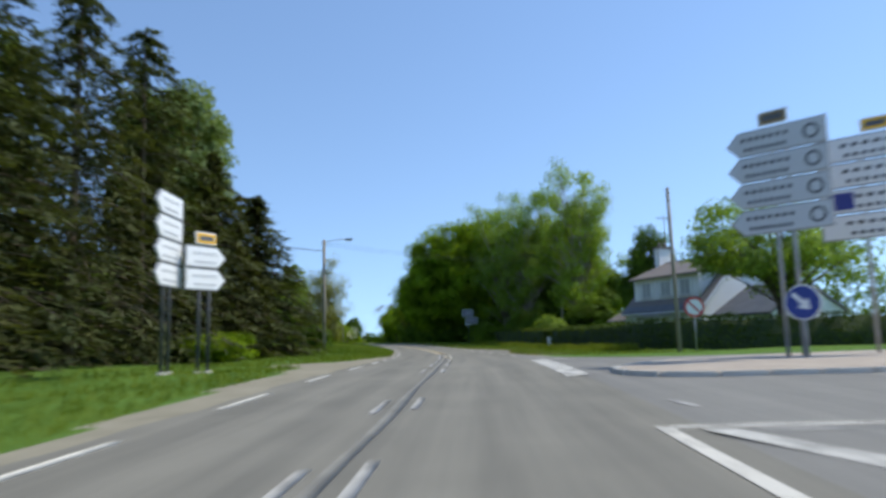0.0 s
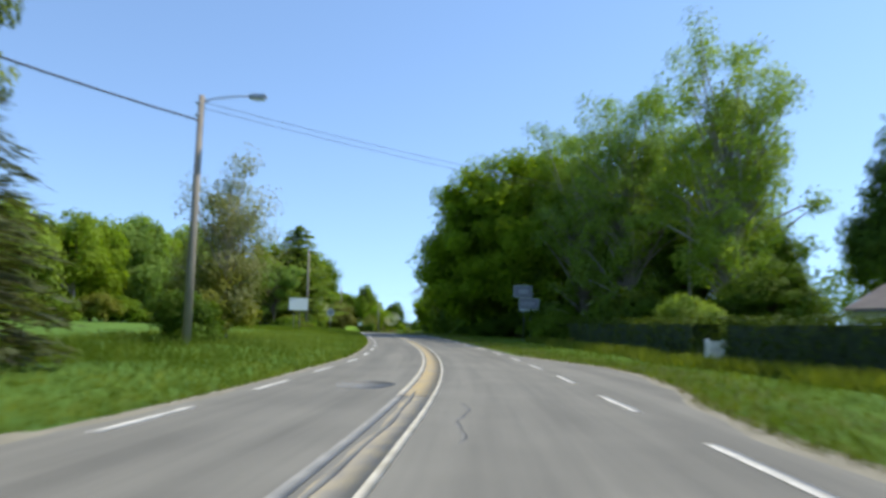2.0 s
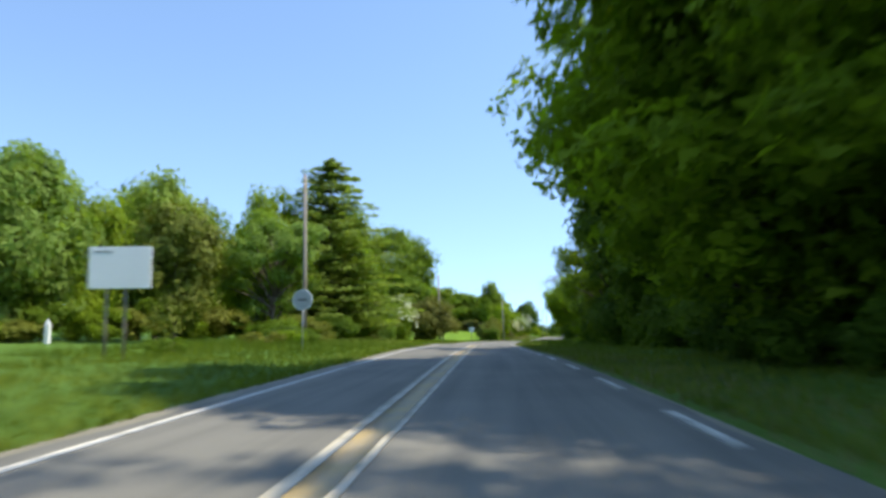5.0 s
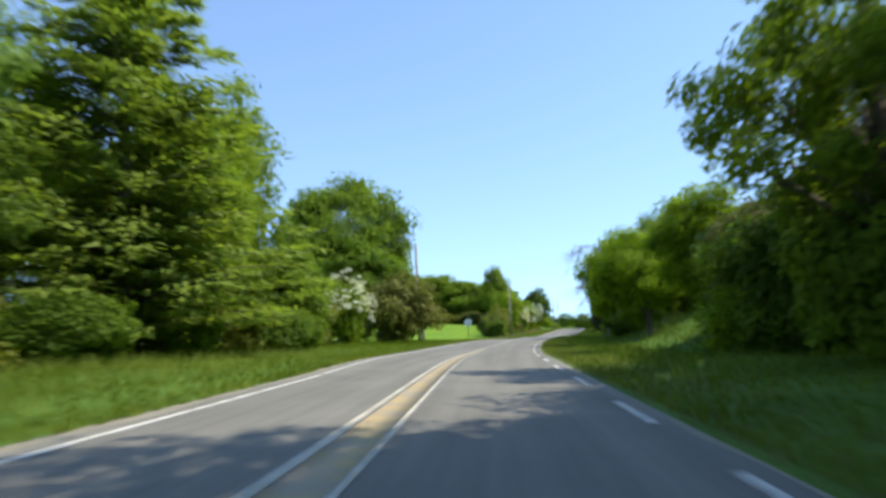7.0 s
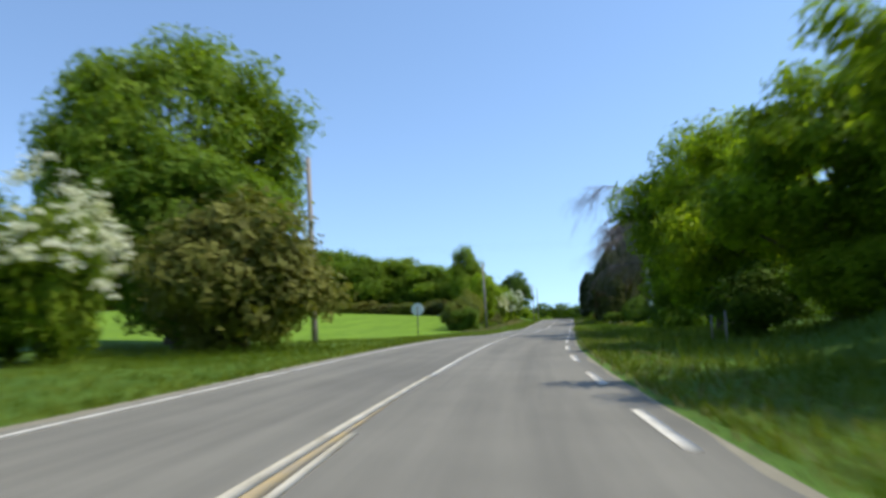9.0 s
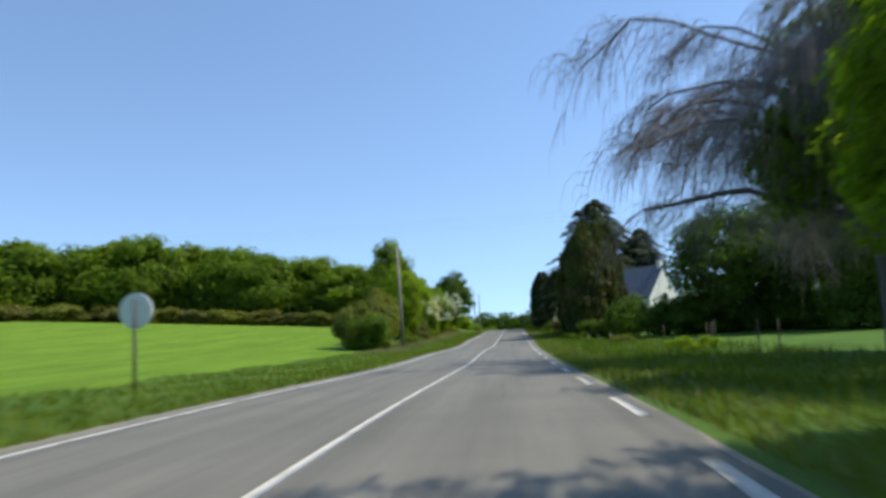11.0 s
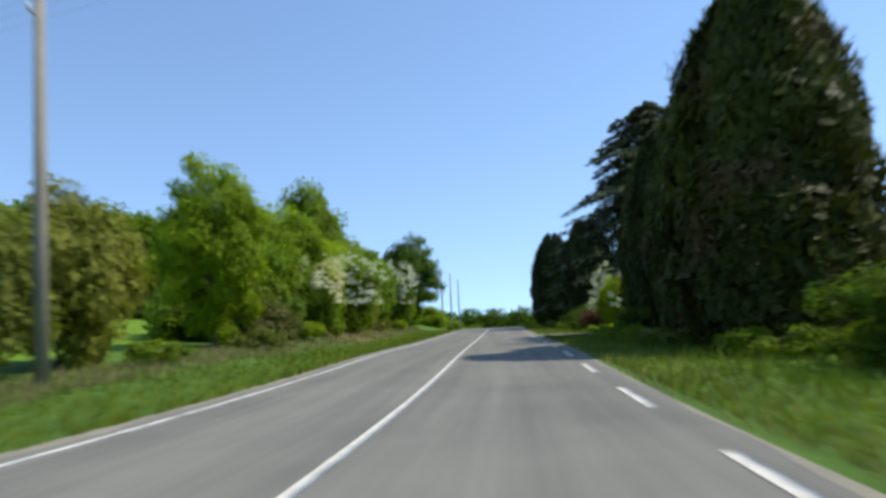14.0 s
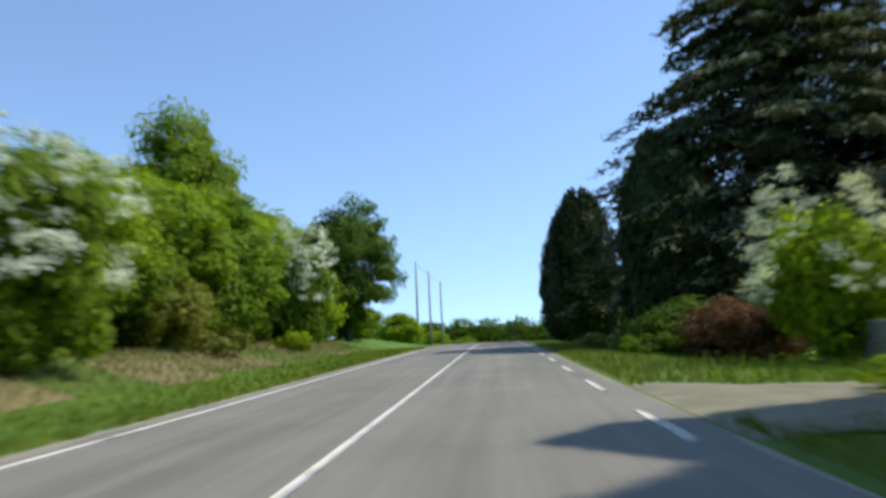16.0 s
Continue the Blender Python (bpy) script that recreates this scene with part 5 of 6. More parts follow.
tree_belt([(62, 41), (58, 96), (49, 151), (37, 233), (40, 302), (29, 383), (18, 490), (11, 579)], 9.0, 6.0, LEAF_DARK, 81, "dark wood behind the roadside trees")
tree_belt([(36, 103), (22, 144), (15, 186), (10, 217)], 7.0, 4.0, LEAF_DARK, 82, "dark wood behind the roadside trees", 0.4)
tree_belt([(-58, 11), (-63, 55), (-79, 96), (-100, 152), (-90, 194), (-63, 217)], 11.0, 8.0, LEAF_MID, 83, "wood behind the lawn")
tree_belt([(-287, 292), (-245, 401), (-156, 445), (-95, 449)], 11.0, 8.0, LEAF_DARK, 84, "wood beyond the field", 0.6, 2.5)
tree_belt([(262, -15), (261, -45), (259, -75), (256, -105), (253, -130)], 7.0, 3.0, LEAF_DARK, 87, "undergrowth at the foot of the wood beyond the field", 0.45, -0.8, True, 15)
tree_belt([(272, -14), (270, -45), (267, -75), (263, -105), (259, -135)], 11.5, 6.0, LEAF_MID, 90, "canopy of the wood beyond the field", 0.75, -0.5, True, 9)
tree_belt([(257, -15), (256, -45), (254, -75), (251, -105), (248, -130)], 1.5, 1.2, LEAF_OLIVE, 88, "rank grass and bramble along the far edge of the field", 0.34, -0.6, True, 60)
tree_belt([(218, -10.8), (226, -10.9), (236, -10.8), (256, -10.2)], 3.0, 1.2, LEAF_DARK, 89, "dark thicket inside the hedgerow", 0.2, -0.4, True, 60)
tree_belt([(-120, 703), (-67, 668), (4, 659), (75, 677), (164, 632)], 9.0, 10.0, LEAF_DARK, 85, "far wood on the skyline", 0.9, -4.5, False, 24)
tree_belt([(-82, -82), (-27, -99), (41, -99), (96, -68), (110, 0), (96, 48)], 8.0, 6.0, LEAF_MID, 86, "wood around the junction", 0.7)
for i in range(12):
    plant("hedgerow_bush", ("shrub_a", "shrub_b", "shrub_c")[i % 3], 218 + i * 2.9, -11.6 - (i % 2) * 0.8, 2.6 + (i % 3) * 0.4, 1.8, (LEAF_MID, LEAF_DARK)[i % 2], HEDGE_LABEL, "bush", group="bushes of the hedgerow")
for i in range(7):
    plant("garden_bush", ("shrub_b", "shrub_a")[i % 2], 196.5 + i * 2.6, 18.5 + (i % 2) * 1.2 - i * 0.3, 2.6, 2.0, LEAF_DARK, "dark bush behind the oaks", "bush", group="bushes behind the oaks")


def hedge(points, height, depth, seed, label):
    """A clipped hedge along (station, right) points: a solid core, dark green for the shaded inside, under a skin of
    small leaves.
    """
    rng = np.random.default_rng(seed)
    a, b, k = lay([p[0] for p in points], [p[1] for p in points])
    height, depth = height * k[0], depth * k[0]
    px, py = plan(a, b)
    pz = ground_z(a, b)
    length = np.r_[0, np.cumsum(np.hypot(np.diff(px), np.diff(py)))]
    ks = np.linspace(0.3, length[-1] - 0.3, int(length[-1]) + 2)

    def along(u):
        q = np.stack([np.interp(u, length, v) for v in (px, py, pz)], -1)
        t = np.stack([np.interp(u + 0.3, length, v) - np.interp(u - 0.3, length, v) for v in (px, py)], -1)
        t = unit(t)
        return q, np.stack([t[:, 1], -t[:, 0]], -1)

    n = int(length[-1] * (height * 2 + depth) * 44)
    u, w = rng.random(n) * length[-1], rng.random(n) * (2 * height + depth)
    h = height + 0.12 * np.sin(u * 1.1) + 0.08 * np.sin(u * 2.7 + 1)
    side = np.where(w < height, -1, np.where(w < height + depth, 0, 1))
    u[: n // 14] = rng.choice([-0.02, length[-1] + 0.02], n // 14) + rng.normal(0, 0.05, n // 14)
    off = np.where(side == -1, -depth / 2, np.where(side == 1, depth / 2, w - height - depth / 2)) + 0.1 * np.sin(u * 1.9) + rng.normal(0, 0.06, n)
    up = np.minimum(np.where(side == -1, w, np.where(side == 1, w - height - depth, h)), h)
    off[: n // 14] = rng.uniform(-depth / 2, depth / 2, n // 14)
    up[: n // 14] = rng.uniform(0, height, n // 14)
    q, nr2 = along(np.clip(u, 0, length[-1]))
    c = q + np.concatenate([nr2 * off[:, None], (up + rng.normal(0, 0.06, n))[:, None]], 1)
    nr = unit(np.concatenate([nr2 * side[:, None], (side == 0)[:, None] * 1.0], 1) + rng.normal(0, 0.45, (n, 3)))
    o = np.array([px.mean(), py.mean(), pz.mean()])
    ob = thing("hedge", Vector(o), 0, label, "hedge", "hedges of the garden")
    v, f = leaves(rng, c - o, nr, 0.15 * rng.uniform(0.6, 1.4, n))
    part("leaf_skin", mesh_of("leaf_skin", v, f, (HEDGE_LEAF,)), None, ob)
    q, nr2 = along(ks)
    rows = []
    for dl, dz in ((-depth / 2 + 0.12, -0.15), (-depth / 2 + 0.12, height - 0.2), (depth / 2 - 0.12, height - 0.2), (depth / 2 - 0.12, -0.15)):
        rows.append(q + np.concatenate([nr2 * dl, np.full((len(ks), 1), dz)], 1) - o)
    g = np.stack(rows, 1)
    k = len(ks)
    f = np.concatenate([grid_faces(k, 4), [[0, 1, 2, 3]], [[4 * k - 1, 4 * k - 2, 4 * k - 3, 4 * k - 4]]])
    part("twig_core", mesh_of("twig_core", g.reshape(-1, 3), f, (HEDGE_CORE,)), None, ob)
    return ob


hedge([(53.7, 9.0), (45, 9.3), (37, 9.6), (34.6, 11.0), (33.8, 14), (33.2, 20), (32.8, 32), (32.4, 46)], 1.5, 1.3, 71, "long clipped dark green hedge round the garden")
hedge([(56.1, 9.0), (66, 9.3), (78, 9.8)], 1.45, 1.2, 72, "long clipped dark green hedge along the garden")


# ---- grass: blades on the verges ----
def grass(name, s, l, height, width, material, label, seed):
    rng = np.random.default_rng(seed)
    n = len(s)
    x, y = plan(s, l)
    z = ground_z(s, l) - 0.02
    a = rng.uniform(0, 6.283, n)
    d = np.stack([np.cos(a), np.sin(a), 0 * a], -1) * (width * rng.uniform(0.6, 1.4, n))[:, None]
    tip = np.stack([rng.normal(0, 0.35, n), rng.normal(0, 0.35, n), np.ones(n)], -1) * (height * rng.uniform(0.5, 1.3, n))[:, None]
    p = np.stack([x, y, z], -1)
    v = np.stack([p - d, p + d, p + tip], 1).reshape(-1, 3)
    ob = new(name, mesh_of(name, v, np.arange(3 * n).reshape(-1, 3), (material,)))
    return tagged(ob, label, "grass", kind="stuff")


def scatter(seed, n, s0, s1, near, reach, side, power=1.6):
    rng = np.random.default_rng(seed)
    s = rng.uniform(s0, s1, n)
    d = near + reach * rng.random(n) ** power
    l = left_line(s) - 0.45 - d if side < 0 else right_edge(s) + 0.06 + d
    return s, l


def off_drive(s, l):
    return ~((s > 348.5 + 0.5 * np.sin(l * 3)) & (s < 354.5 + 0.5 * np.sin(l * 2.3)) & (l < 8))


s, l = scatter(1, 100000, -2, 400, 0.15, 10.0, -1)
keep = ~((s < 60) & (l > sand_edge(s)))
grass("verge_grass", s[keep], l[keep], 0.2, 0.026, BLADE, "fresh green grass on the verge", 5)
s, l = scatter(2, 90000, 40, 400, 0.25, 9.0, 1)
keep = off_drive(s, l) & ~((s < 45) & (l < 6))
grass("verge_grass", s[keep], l[keep], 0.2, 0.026, BLADE, "fresh green grass on the verge", 6)
s, l = scatter(3, 26000, 42, 400, 0.05, 2.6, 1, 1.2)
keep = off_drive(s, l)
grass("dry_grass", s[keep], l[keep], 0.18, 0.016, BLADE_DRY, "dry straw-coloured grass at the road edge", 7)
s, l = scatter(4, 14000, 300, 400, 4.6, 4.6, -1, 1.0)
grass("dry_grass", s, l, 0.34, 0.022, BLADE_DRY, "dry straw-coloured grass on the bank", 8)
s, l = scatter(9, 24000, 62, 225, 2.0, 12.0, -1, 1.0)
grass("tall_grass", s, l, 0.5, 0.024, BLADE, "taller tufts of green grass on the verge", 9)
rng = np.random.default_rng(31)
s = rng.uniform(48, 108, 15000)
l = np.interp(s, (48, 60, 75, 108), (12.6, 12.1, 11.6, 12.2)) - 0.9 - 1.6 * rng.random(15000) ** 1.5
keep = np.sin(s * 0.9 + 2 * np.sin(s * 0.23)) + np.sin(l * 2.3 + s * 0.4) > -0.7
grass("tall_grass", s[keep], l[keep], 0.55, 0.03, BLADE_FRESH, "tall uncut yellow-green grass in front of the hedge", 11)
s, l = scatter(10, 20000, 165, 360, 2.0, 11.0, 1, 1.0)
keep = off_drive(s, l)
grass("tall_grass", s[keep], l[keep], 0.5, 0.024, BLADE, "taller tufts of green grass on the verge", 10)

# ---- things: poles, wires, signs, houses ----
def bolt_ring(parent, z, r, name="band"):
    pipe(name, [(0, 0, z), (0, 0, z + 0.05)], r, STEEL, parent, 12)


def wood_pole(s, l, height, label, lean=0.0, radius=0.105):
    ob = thing("utility_pole", site(s, l), heading(s), label, "utility pole", "wooden poles along the road", scale_at(s, l))
    pipe("shaft", [(0, 0, -0.2), (lean * 0.5, 0, height / 2), (lean, 0, height)], [radius * 1.2, radius, radius * 0.8], POLE_WOOD, ob, 12)
    pipe("cap", [(lean, 0, height), (lean, 0, height + 0.03)], radius * 0.85, STEEL, ob, 12)
    for dz in (0.25, 0.6):
        pipe("insulator", [(lean - 0.02, -0.1, height - dz), (lean - 0.02, -0.22, height - dz), (lean - 0.02, -0.22, height - dz + 0.12)], 0.03, CONCRETE, ob, 8)
    return ob


def street_light():
    ob = thing("street_lamp", site(54.6, -8.8), heading(54.6), "weathered wooden pole with a street lamp on a long arm", "street lamp", size=scale_at(54.6, -8.8))
    pipe("shaft", [(0, 0, -0.2), (0.03, 0, 4.0), (0.05, 0, 8.3)], [0.15, 0.125, 0.1], POLE_WOOD, ob, 12)
    pipe("arm", [(0.0, 0, 8.05), (0.5, 0, 8.22), (1.3, 0, 8.32), (1.75, 0, 8.33)], 0.028, STEEL, ob, 8)
    bm = box(1.6, 2.2, -0.13, 0.13, 8.24, 8.4, 0.05)
    head = part("lamp_head", bm, STEEL, ob)
    part("lens", box(1.72, 2.14, -0.1, 0.1, 8.205, 8.245, 0.015), WHITE_PAINT, head)
    for z in (7.6, 8.0):
        bolt_ring(ob, z, 0.125)
    pipe("conduit", [(0.11, 0.05, 0), (0.12, 0.05, 7.9)], 0.02, RUBBER, ob, 6)
    return ob


street_light()
wood_pole(111.2, -9.3, 8.6, "tall wooden pole standing in the verge grass", -0.05)
wood_pole(160.0, -9.0, 7.6, "wooden pole at the edge of the field", -0.12, 0.115)
wood_pole(203.0, -7.15, 6.6, "wooden pole in front of a hedgerow", -0.15, 0.095)
wood_pole(286.3, -7.8, 8.6, "distant wooden pole past the crest")
wood_pole(291, -7.0, 8.3, "distant wooden pole past the crest")
wood_pole(299, -6.6, 8.4, "distant wooden pole past the crest")
wood_pole(30.8, 9.1, 7.2, "wooden pole at the corner of the side road", -0.1, 0.085)
wood_pole(72.0, 15.5, 8.6, "wooden pole among the garden trees")
wood_pole(189.0, 38.0, 6.8, "wooden pole behind the oaks")
wood_pole(238.0, -82.0, 9.8, "wooden pole in the far wood")
wood_pole(24.0, -19.5, 9.0, "wooden pole hidden among the spruces")


def wire(a, za, b, zb, sag, radius, label):
    p, q = site(*a, za), site(*b, zb)
    pts = [p.lerp(q, t) - Vector((0, 0, 6 * sag * t * (1 - t))) for t in np.linspace(0, 1, 17)]
    o = thing("overhead_wire", p, 0, label, "cable", "overhead wires")
    pipe("strand", [x - p for x in pts], radius * 1.5, RUBBER, o, 6)
    return o


wire((54.6, -8.8), 7.45, (24.0, -19.5), 8.2, 0.7, 0.028, "thick black cable between two poles")
wire((54.6, -8.8), 8.1, (72.0, 15.5), 8.4, 0.35, 0.008, "thin black wire across the road")
wire((54.6, -8.8), 7.9, (72.0, 15.5), 8.1, 0.35, 0.008, "thin black wire across the road")
wire((189.0, 38.0), 6.5, (238.0, -82.0), 9.5, 1.2, 0.0026, "thin black wire across the road")
wire((189.0, 38.0), 6.2, (238.0, -82.0), 9.25, 1.2, 0.0026, "thin black wire across the road")
wire((189.0, 38.0), 5.95, (238.0, -82.0), 9.0, 1.3, 0.0026, "thin black wire across the road")
wire((286.3, -7.8), 8.4, (291, -7.0), 8.1, 0.1, 0.012, "thin wire between distant poles")
wire((291, -7.0), 8.1, (299, -6.6), 8.2, 0.1, 0.012, "thin wire between distant poles")


def arrow_board(w, h, tip, thick=0.05):
    """A board in the xz plane, pointed at one end: tip -1 at the left, 1 at the right."""
    bm = bmesh.new()
    e = h * 0.5
    pts = [(-w / 2, 0), (w / 2 - e, 0), (w / 2, h / 2), (w / 2 - e, h), (-w / 2, h)]
    if tip < 0:
        pts = [(-x, z) for x, z in pts]
    if tip == 0:
        pts = [(-w / 2, 0), (w / 2, 0), (w / 2, h), (-w / 2, h)]
    front = [bm.verts.new((x, 0, z)) for x, z in pts]
    back = [bm.verts.new((x, thick, z)) for x, z in pts]
    bm.faces.new(front)
    bm.faces.new(back[::-1])
    for i in range(len(pts)):
        j = (i + 1) % len(pts)
        bm.faces.new((front[i], back[i], back[j], front[j]))
    return bm


def board(parent, x, z, w, h, tip, face, back_face, bars, badge=None, emblem=False, ink=None):
    b = part("board", arrow_board(w, h, tip), back_face, parent)
    b.location = (x, 0, z)
    bm = arrow_board(w - 0.07, h - 0.07, tip, 0.006)
    f = part("board_face", bm, face, b)
    f.location = (0, -0.008, 0.035)
    shift = 0.12 * w * (-tip)
    for i, zz in enumerate(bars):
        wd = w * (0.5 if emblem else 0.62) * (0.9 if i else 1.0)
        n = 7 if i == 0 else 8
        for c in range(n):
            cw = wd / n
            x0 = shift * 0.2 - wd / 2 + c * cw - (0.12 * w if emblem else 0)
            part("letter_bar", box(x0 + cw * 0.18, x0 + cw * 0.78, -0.016, -0.009, h * zz, h * zz + h * 0.15), ink or SIGN_INK, b)
    if emblem:
        ring = bmesh.new()
        cx = w * 0.36
        for k in range(24):
            a0, a1 = k * 6.2832 / 24, (k + 1) * 6.2832 / 24
            q = [(cx + r * math.cos(a), -0.013, h / 2 + r * math.sin(a)) for r, a in ((h * 0.2, a0), (h * 0.3, a0), (h * 0.3, a1), (h * 0.2, a1))]
            ring.faces.new([ring.verts.new(v) for v in q])
        part("emblem_ring", ring, SIGN_INK, b)
    if badge:
        part("badge", box(-w * 0.42, -w * 0.22, -0.018, -0.009, h * 0.15, h * 0.85, 0.003), SIGN_BLUE, b)
    return b


def post_pair(parent, xs, z0, z1, mat=STEEL, r=0.045):
    for x in xs:
        p = pipe("post", [(x, 0.07, z0), (x, 0.07, z1)], r, mat, parent, 10)
        pipe("foot", [(x, 0.07, z0 - 0.12), (x, 0.07, z0 + 0.05)], r * 2.4, CONCRETE, p, 10)


def direction_sign(s, l, turn, base, count, w, h, tip, face, back_face, top_plate, label, emblem=True, badge_row=None, posts=(-0.45, 0.45), post_mat=STEEL):
    ob = thing("direction_sign", site(s, l), turn, label, "road sign", "direction signs at the junction", scale_at(s, l))
    for i in range(count):
        z = base + (count - 1 - i) * (h + 0.03)
        board(ob, 0, z, w, h, tip, face, back_face, (0.58, 0.18) if h > 0.5 else (0.4,), badge_row == i, emblem, PALE_INK if post_mat is DARK_STEEL else None)
    top = base + count * (h + 0.03)
    if top_plate:
        p = part("number_plate", box(-0.33, 0.33, 0, 0.05, top + 0.02, top + 0.34, 0.01), SIGN_WHITE, ob)
        part("plate_face", box(-0.3, 0.3, -0.008, 0.0, top + 0.05, top + 0.31, 0.002), top_plate, p)
        part("number_bar", box(-0.22, 0.22, -0.014, -0.009, top + 0.12, top + 0.24), SIGN_INK, p)
    post_pair(ob, posts, 0.0, top - 0.02, post_mat)
    return ob


PALE_INK = surface("washed_ink", (0.5, 0.51, 0.52), (0.6, 0.61, 0.62), 0.5, 20.0, 1.0, 0.02)
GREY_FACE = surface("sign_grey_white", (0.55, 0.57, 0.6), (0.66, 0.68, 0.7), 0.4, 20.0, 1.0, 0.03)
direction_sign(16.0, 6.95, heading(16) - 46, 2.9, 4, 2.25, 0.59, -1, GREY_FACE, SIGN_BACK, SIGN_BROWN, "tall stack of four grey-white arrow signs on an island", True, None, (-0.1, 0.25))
direction_sign(16.6, 9.6, heading(16) - 42, 2.8, 4, 2.7, 0.6, 0, SIGN_WHITE, SIGN_BACK, SIGN_YELLOW, "tall stack of four white direction signs on an island", False, 2, (-0.4, 0.4))
direction_sign(16.9, -7.35, heading(16) + 92, 2.1, 4, 1.65, 0.55, -1, SIGN_WHITE, SIGN_BACK, None, "stack of four white arrow signs on the grass verge", False, None, (-0.2, 0.2), DARK_STEEL)
direction_sign(18.0, -6.85, heading(16) + 62, 2.1, 2, 1.3, 0.55, 1, SIGN_WHITE, SIGN_BACK, SIGN_YELLOW, "pair of white arrow signs on the grass verge", False, None, (-0.16, 0.16), DARK_STEEL)


def disc(radius, thick, y, segs=32):
    bm = bmesh.new()
    bmesh.ops.create_cone(bm, cap_ends=True, segments=segs, radius1=radius, radius2=radius, depth=thick, matrix=Matrix.Translation((0, y, 0)) @ pose(0, 0, 0, 90, 0, 0))
    return bm


def round_sign(s, l, turn, z, radius, rim, face, label, mark=None, up=0.0, twin=False, post=STEEL, top=None):
    ob = thing("round_sign", site(s, l, up), heading(s) + turn, label, "road sign", size=scale_at(s, l))
    d = part("disc", disc(radius, 0.03, 0), rim, ob)
    d.location = (0, 0, z)
    if face:
        part("disc_face", disc(radius * (0.78 if rim is SIGN_RED else 0.93), 0.006, -0.019), face, d)
    if mark == "arrow":
        bm = bmesh.new()
        pts = [(-0.6, 0.42), (-0.42, 0.6), (0.1, 0.08), (0.3, 0.28), (0.42, -0.42), (-0.28, -0.3), (-0.08, -0.1)]
        bm.faces.new([bm.verts.new((x * radius, -0.026, -zz * radius if False else zz * radius)) for x, zz in pts])
        part("arrow", bm, SIGN_WHITE, d)
    if mark == "bar":
        part("bar", box(-radius * 0.45, radius * 0.45, -0.03, -0.024, -radius * 0.1, radius * 0.1), SIGN_INK, d)
    if mark == "slash":
        b = part("slash", box(-radius * 0.72, radius * 0.72, -0.03, -0.024, -radius * 0.09, radius * 0.09), SIGN_RED, d)
        b.rotation_euler = (0, radians(45), 0)
    for x in ((-0.1, 0.1) if twin else (0,)):
        pipe("post", [(x, 0.045, -0.1), (x, 0.045, z + radius * 0.6)], 0.03, post, ob, 10)
    return ob


round_sign(15.6, 7.1, -44, 1.2, 0.38, SIGN_WHITE, SIGN_BLUE, "blue round sign with a white arrow on an island", "arrow", 0.1)
round_sign(31.8, 10.2, -10, 2.0, 0.45, SIGN_RED, SIGN_WHITE, "red-rimmed round sign at the side road", "slash")
round_sign(101.0, -6.6, -4, 1.75, 0.36, SIGN_WHITE, SIGN_BACK, "round white sign on a thin post in the grass", "bar")
round_sign(170.0, -6.9, 175, 1.55, 0.34, SIGN_WHITE, SIGN_WHITE, "round white sign back on a dark post by the field", None, 0.0, False, DARK_STEEL)


def junction_post():
    ob = thing("marker_box", site(17.6, 10.3, 0.12), heading(17), "small pale box on a short post on the island", "marker", size=scale_at(17.6, 10.3))
    part("box", box(-0.13, 0.13, -0.1, 0.1, 0.85, 1.2, 0.02), WHITE_PAINT, ob)
    pipe("post", [(0, 0, -0.05), (0, 0, 0.88)], 0.035, DARK_STEEL, ob, 8)


junction_post()


def billboard():
    s, l = 94.2, -9.3
    ob = thing("billboard", site(s, l), heading(s) + 4, "white blank rectangular sign on two thin posts", "sign board", size=scale_at(s, l))
    b = part("panel", box(-0.78, 0.78, 0, 0.05, 1.8, 2.85, 0.01), SIGN_WHITE, ob)
    part("rear_frame", box(-0.72, 0.72, 0.05, 0.09, 1.9, 2.75, 0.01), SIGN_BACK, b)
    part("edge_bar", box(-0.65, -0.2, -0.006, 0, 2.7, 2.75), SIGN_BACK, b)
    for x in (-0.35, 0.12):
        pipe("post", [(x, 0.12, -0.1), (x, 0.12, 2.7)], 0.04, POLE_WOOD, ob, 8)


billboard()


def marker_post(s, l, height, label):
    ob = thing("marker_post", site(s, l), heading(s), label, "marker post", size=scale_at(s, l))
    part("body", box(-0.13, 0.13, -0.13, 0.13, -0.1, height * 0.8, 0.03), WHITE_PAINT, ob)
    bm = bmesh.new()
    bmesh.ops.create_cone(bm, cap_ends=True, segments=4, radius1=0.17, radius2=0.03, depth=height * 0.25, matrix=Matrix.Translation((0, 0, height * 0.8 + height * 0.12)) @ pose(0, 0, 0, 0, 0, 45))
    part("point", bm, WHITE_PAINT, ob)


marker_post(113.0, -23.5, 1.25, "white pointed post at the edge of the lawn")
marker_post(36.9, -13.2, 0.9, "pale post with a pointed cap on the grass")
for s, l, h in ((157.5, -8.1, 1.5), (158.3, -8.4, 1.4)):
    ob = thing("fence_post", site(s, l), heading(s), "pale wooden stake in the verge", "fence post", "stakes in the verge", scale_at(s, l))
    pipe("stake", [(0, 0, -0.2), (0.02, 0, h)], [0.06, 0.05], POLE_WOOD, ob, 8)
for s, l, h in ((152.5, 5.2, 0.9), (153.8, 5.1, 0.7), (195.5, 5.4, 0.6), (199.8, 5.2, 0.5), (200.6, 4.7, 0.5)):
    ob = thing("fence_post", site(s, l), heading(s), "short pale wooden stake in the grass", "fence post", "stakes in the verge", scale_at(s, l))
    pipe("stake", [(0, 0, -0.2), (0.01, 0, h)], [0.036, 0.03], PALE_BARK, ob, 8)
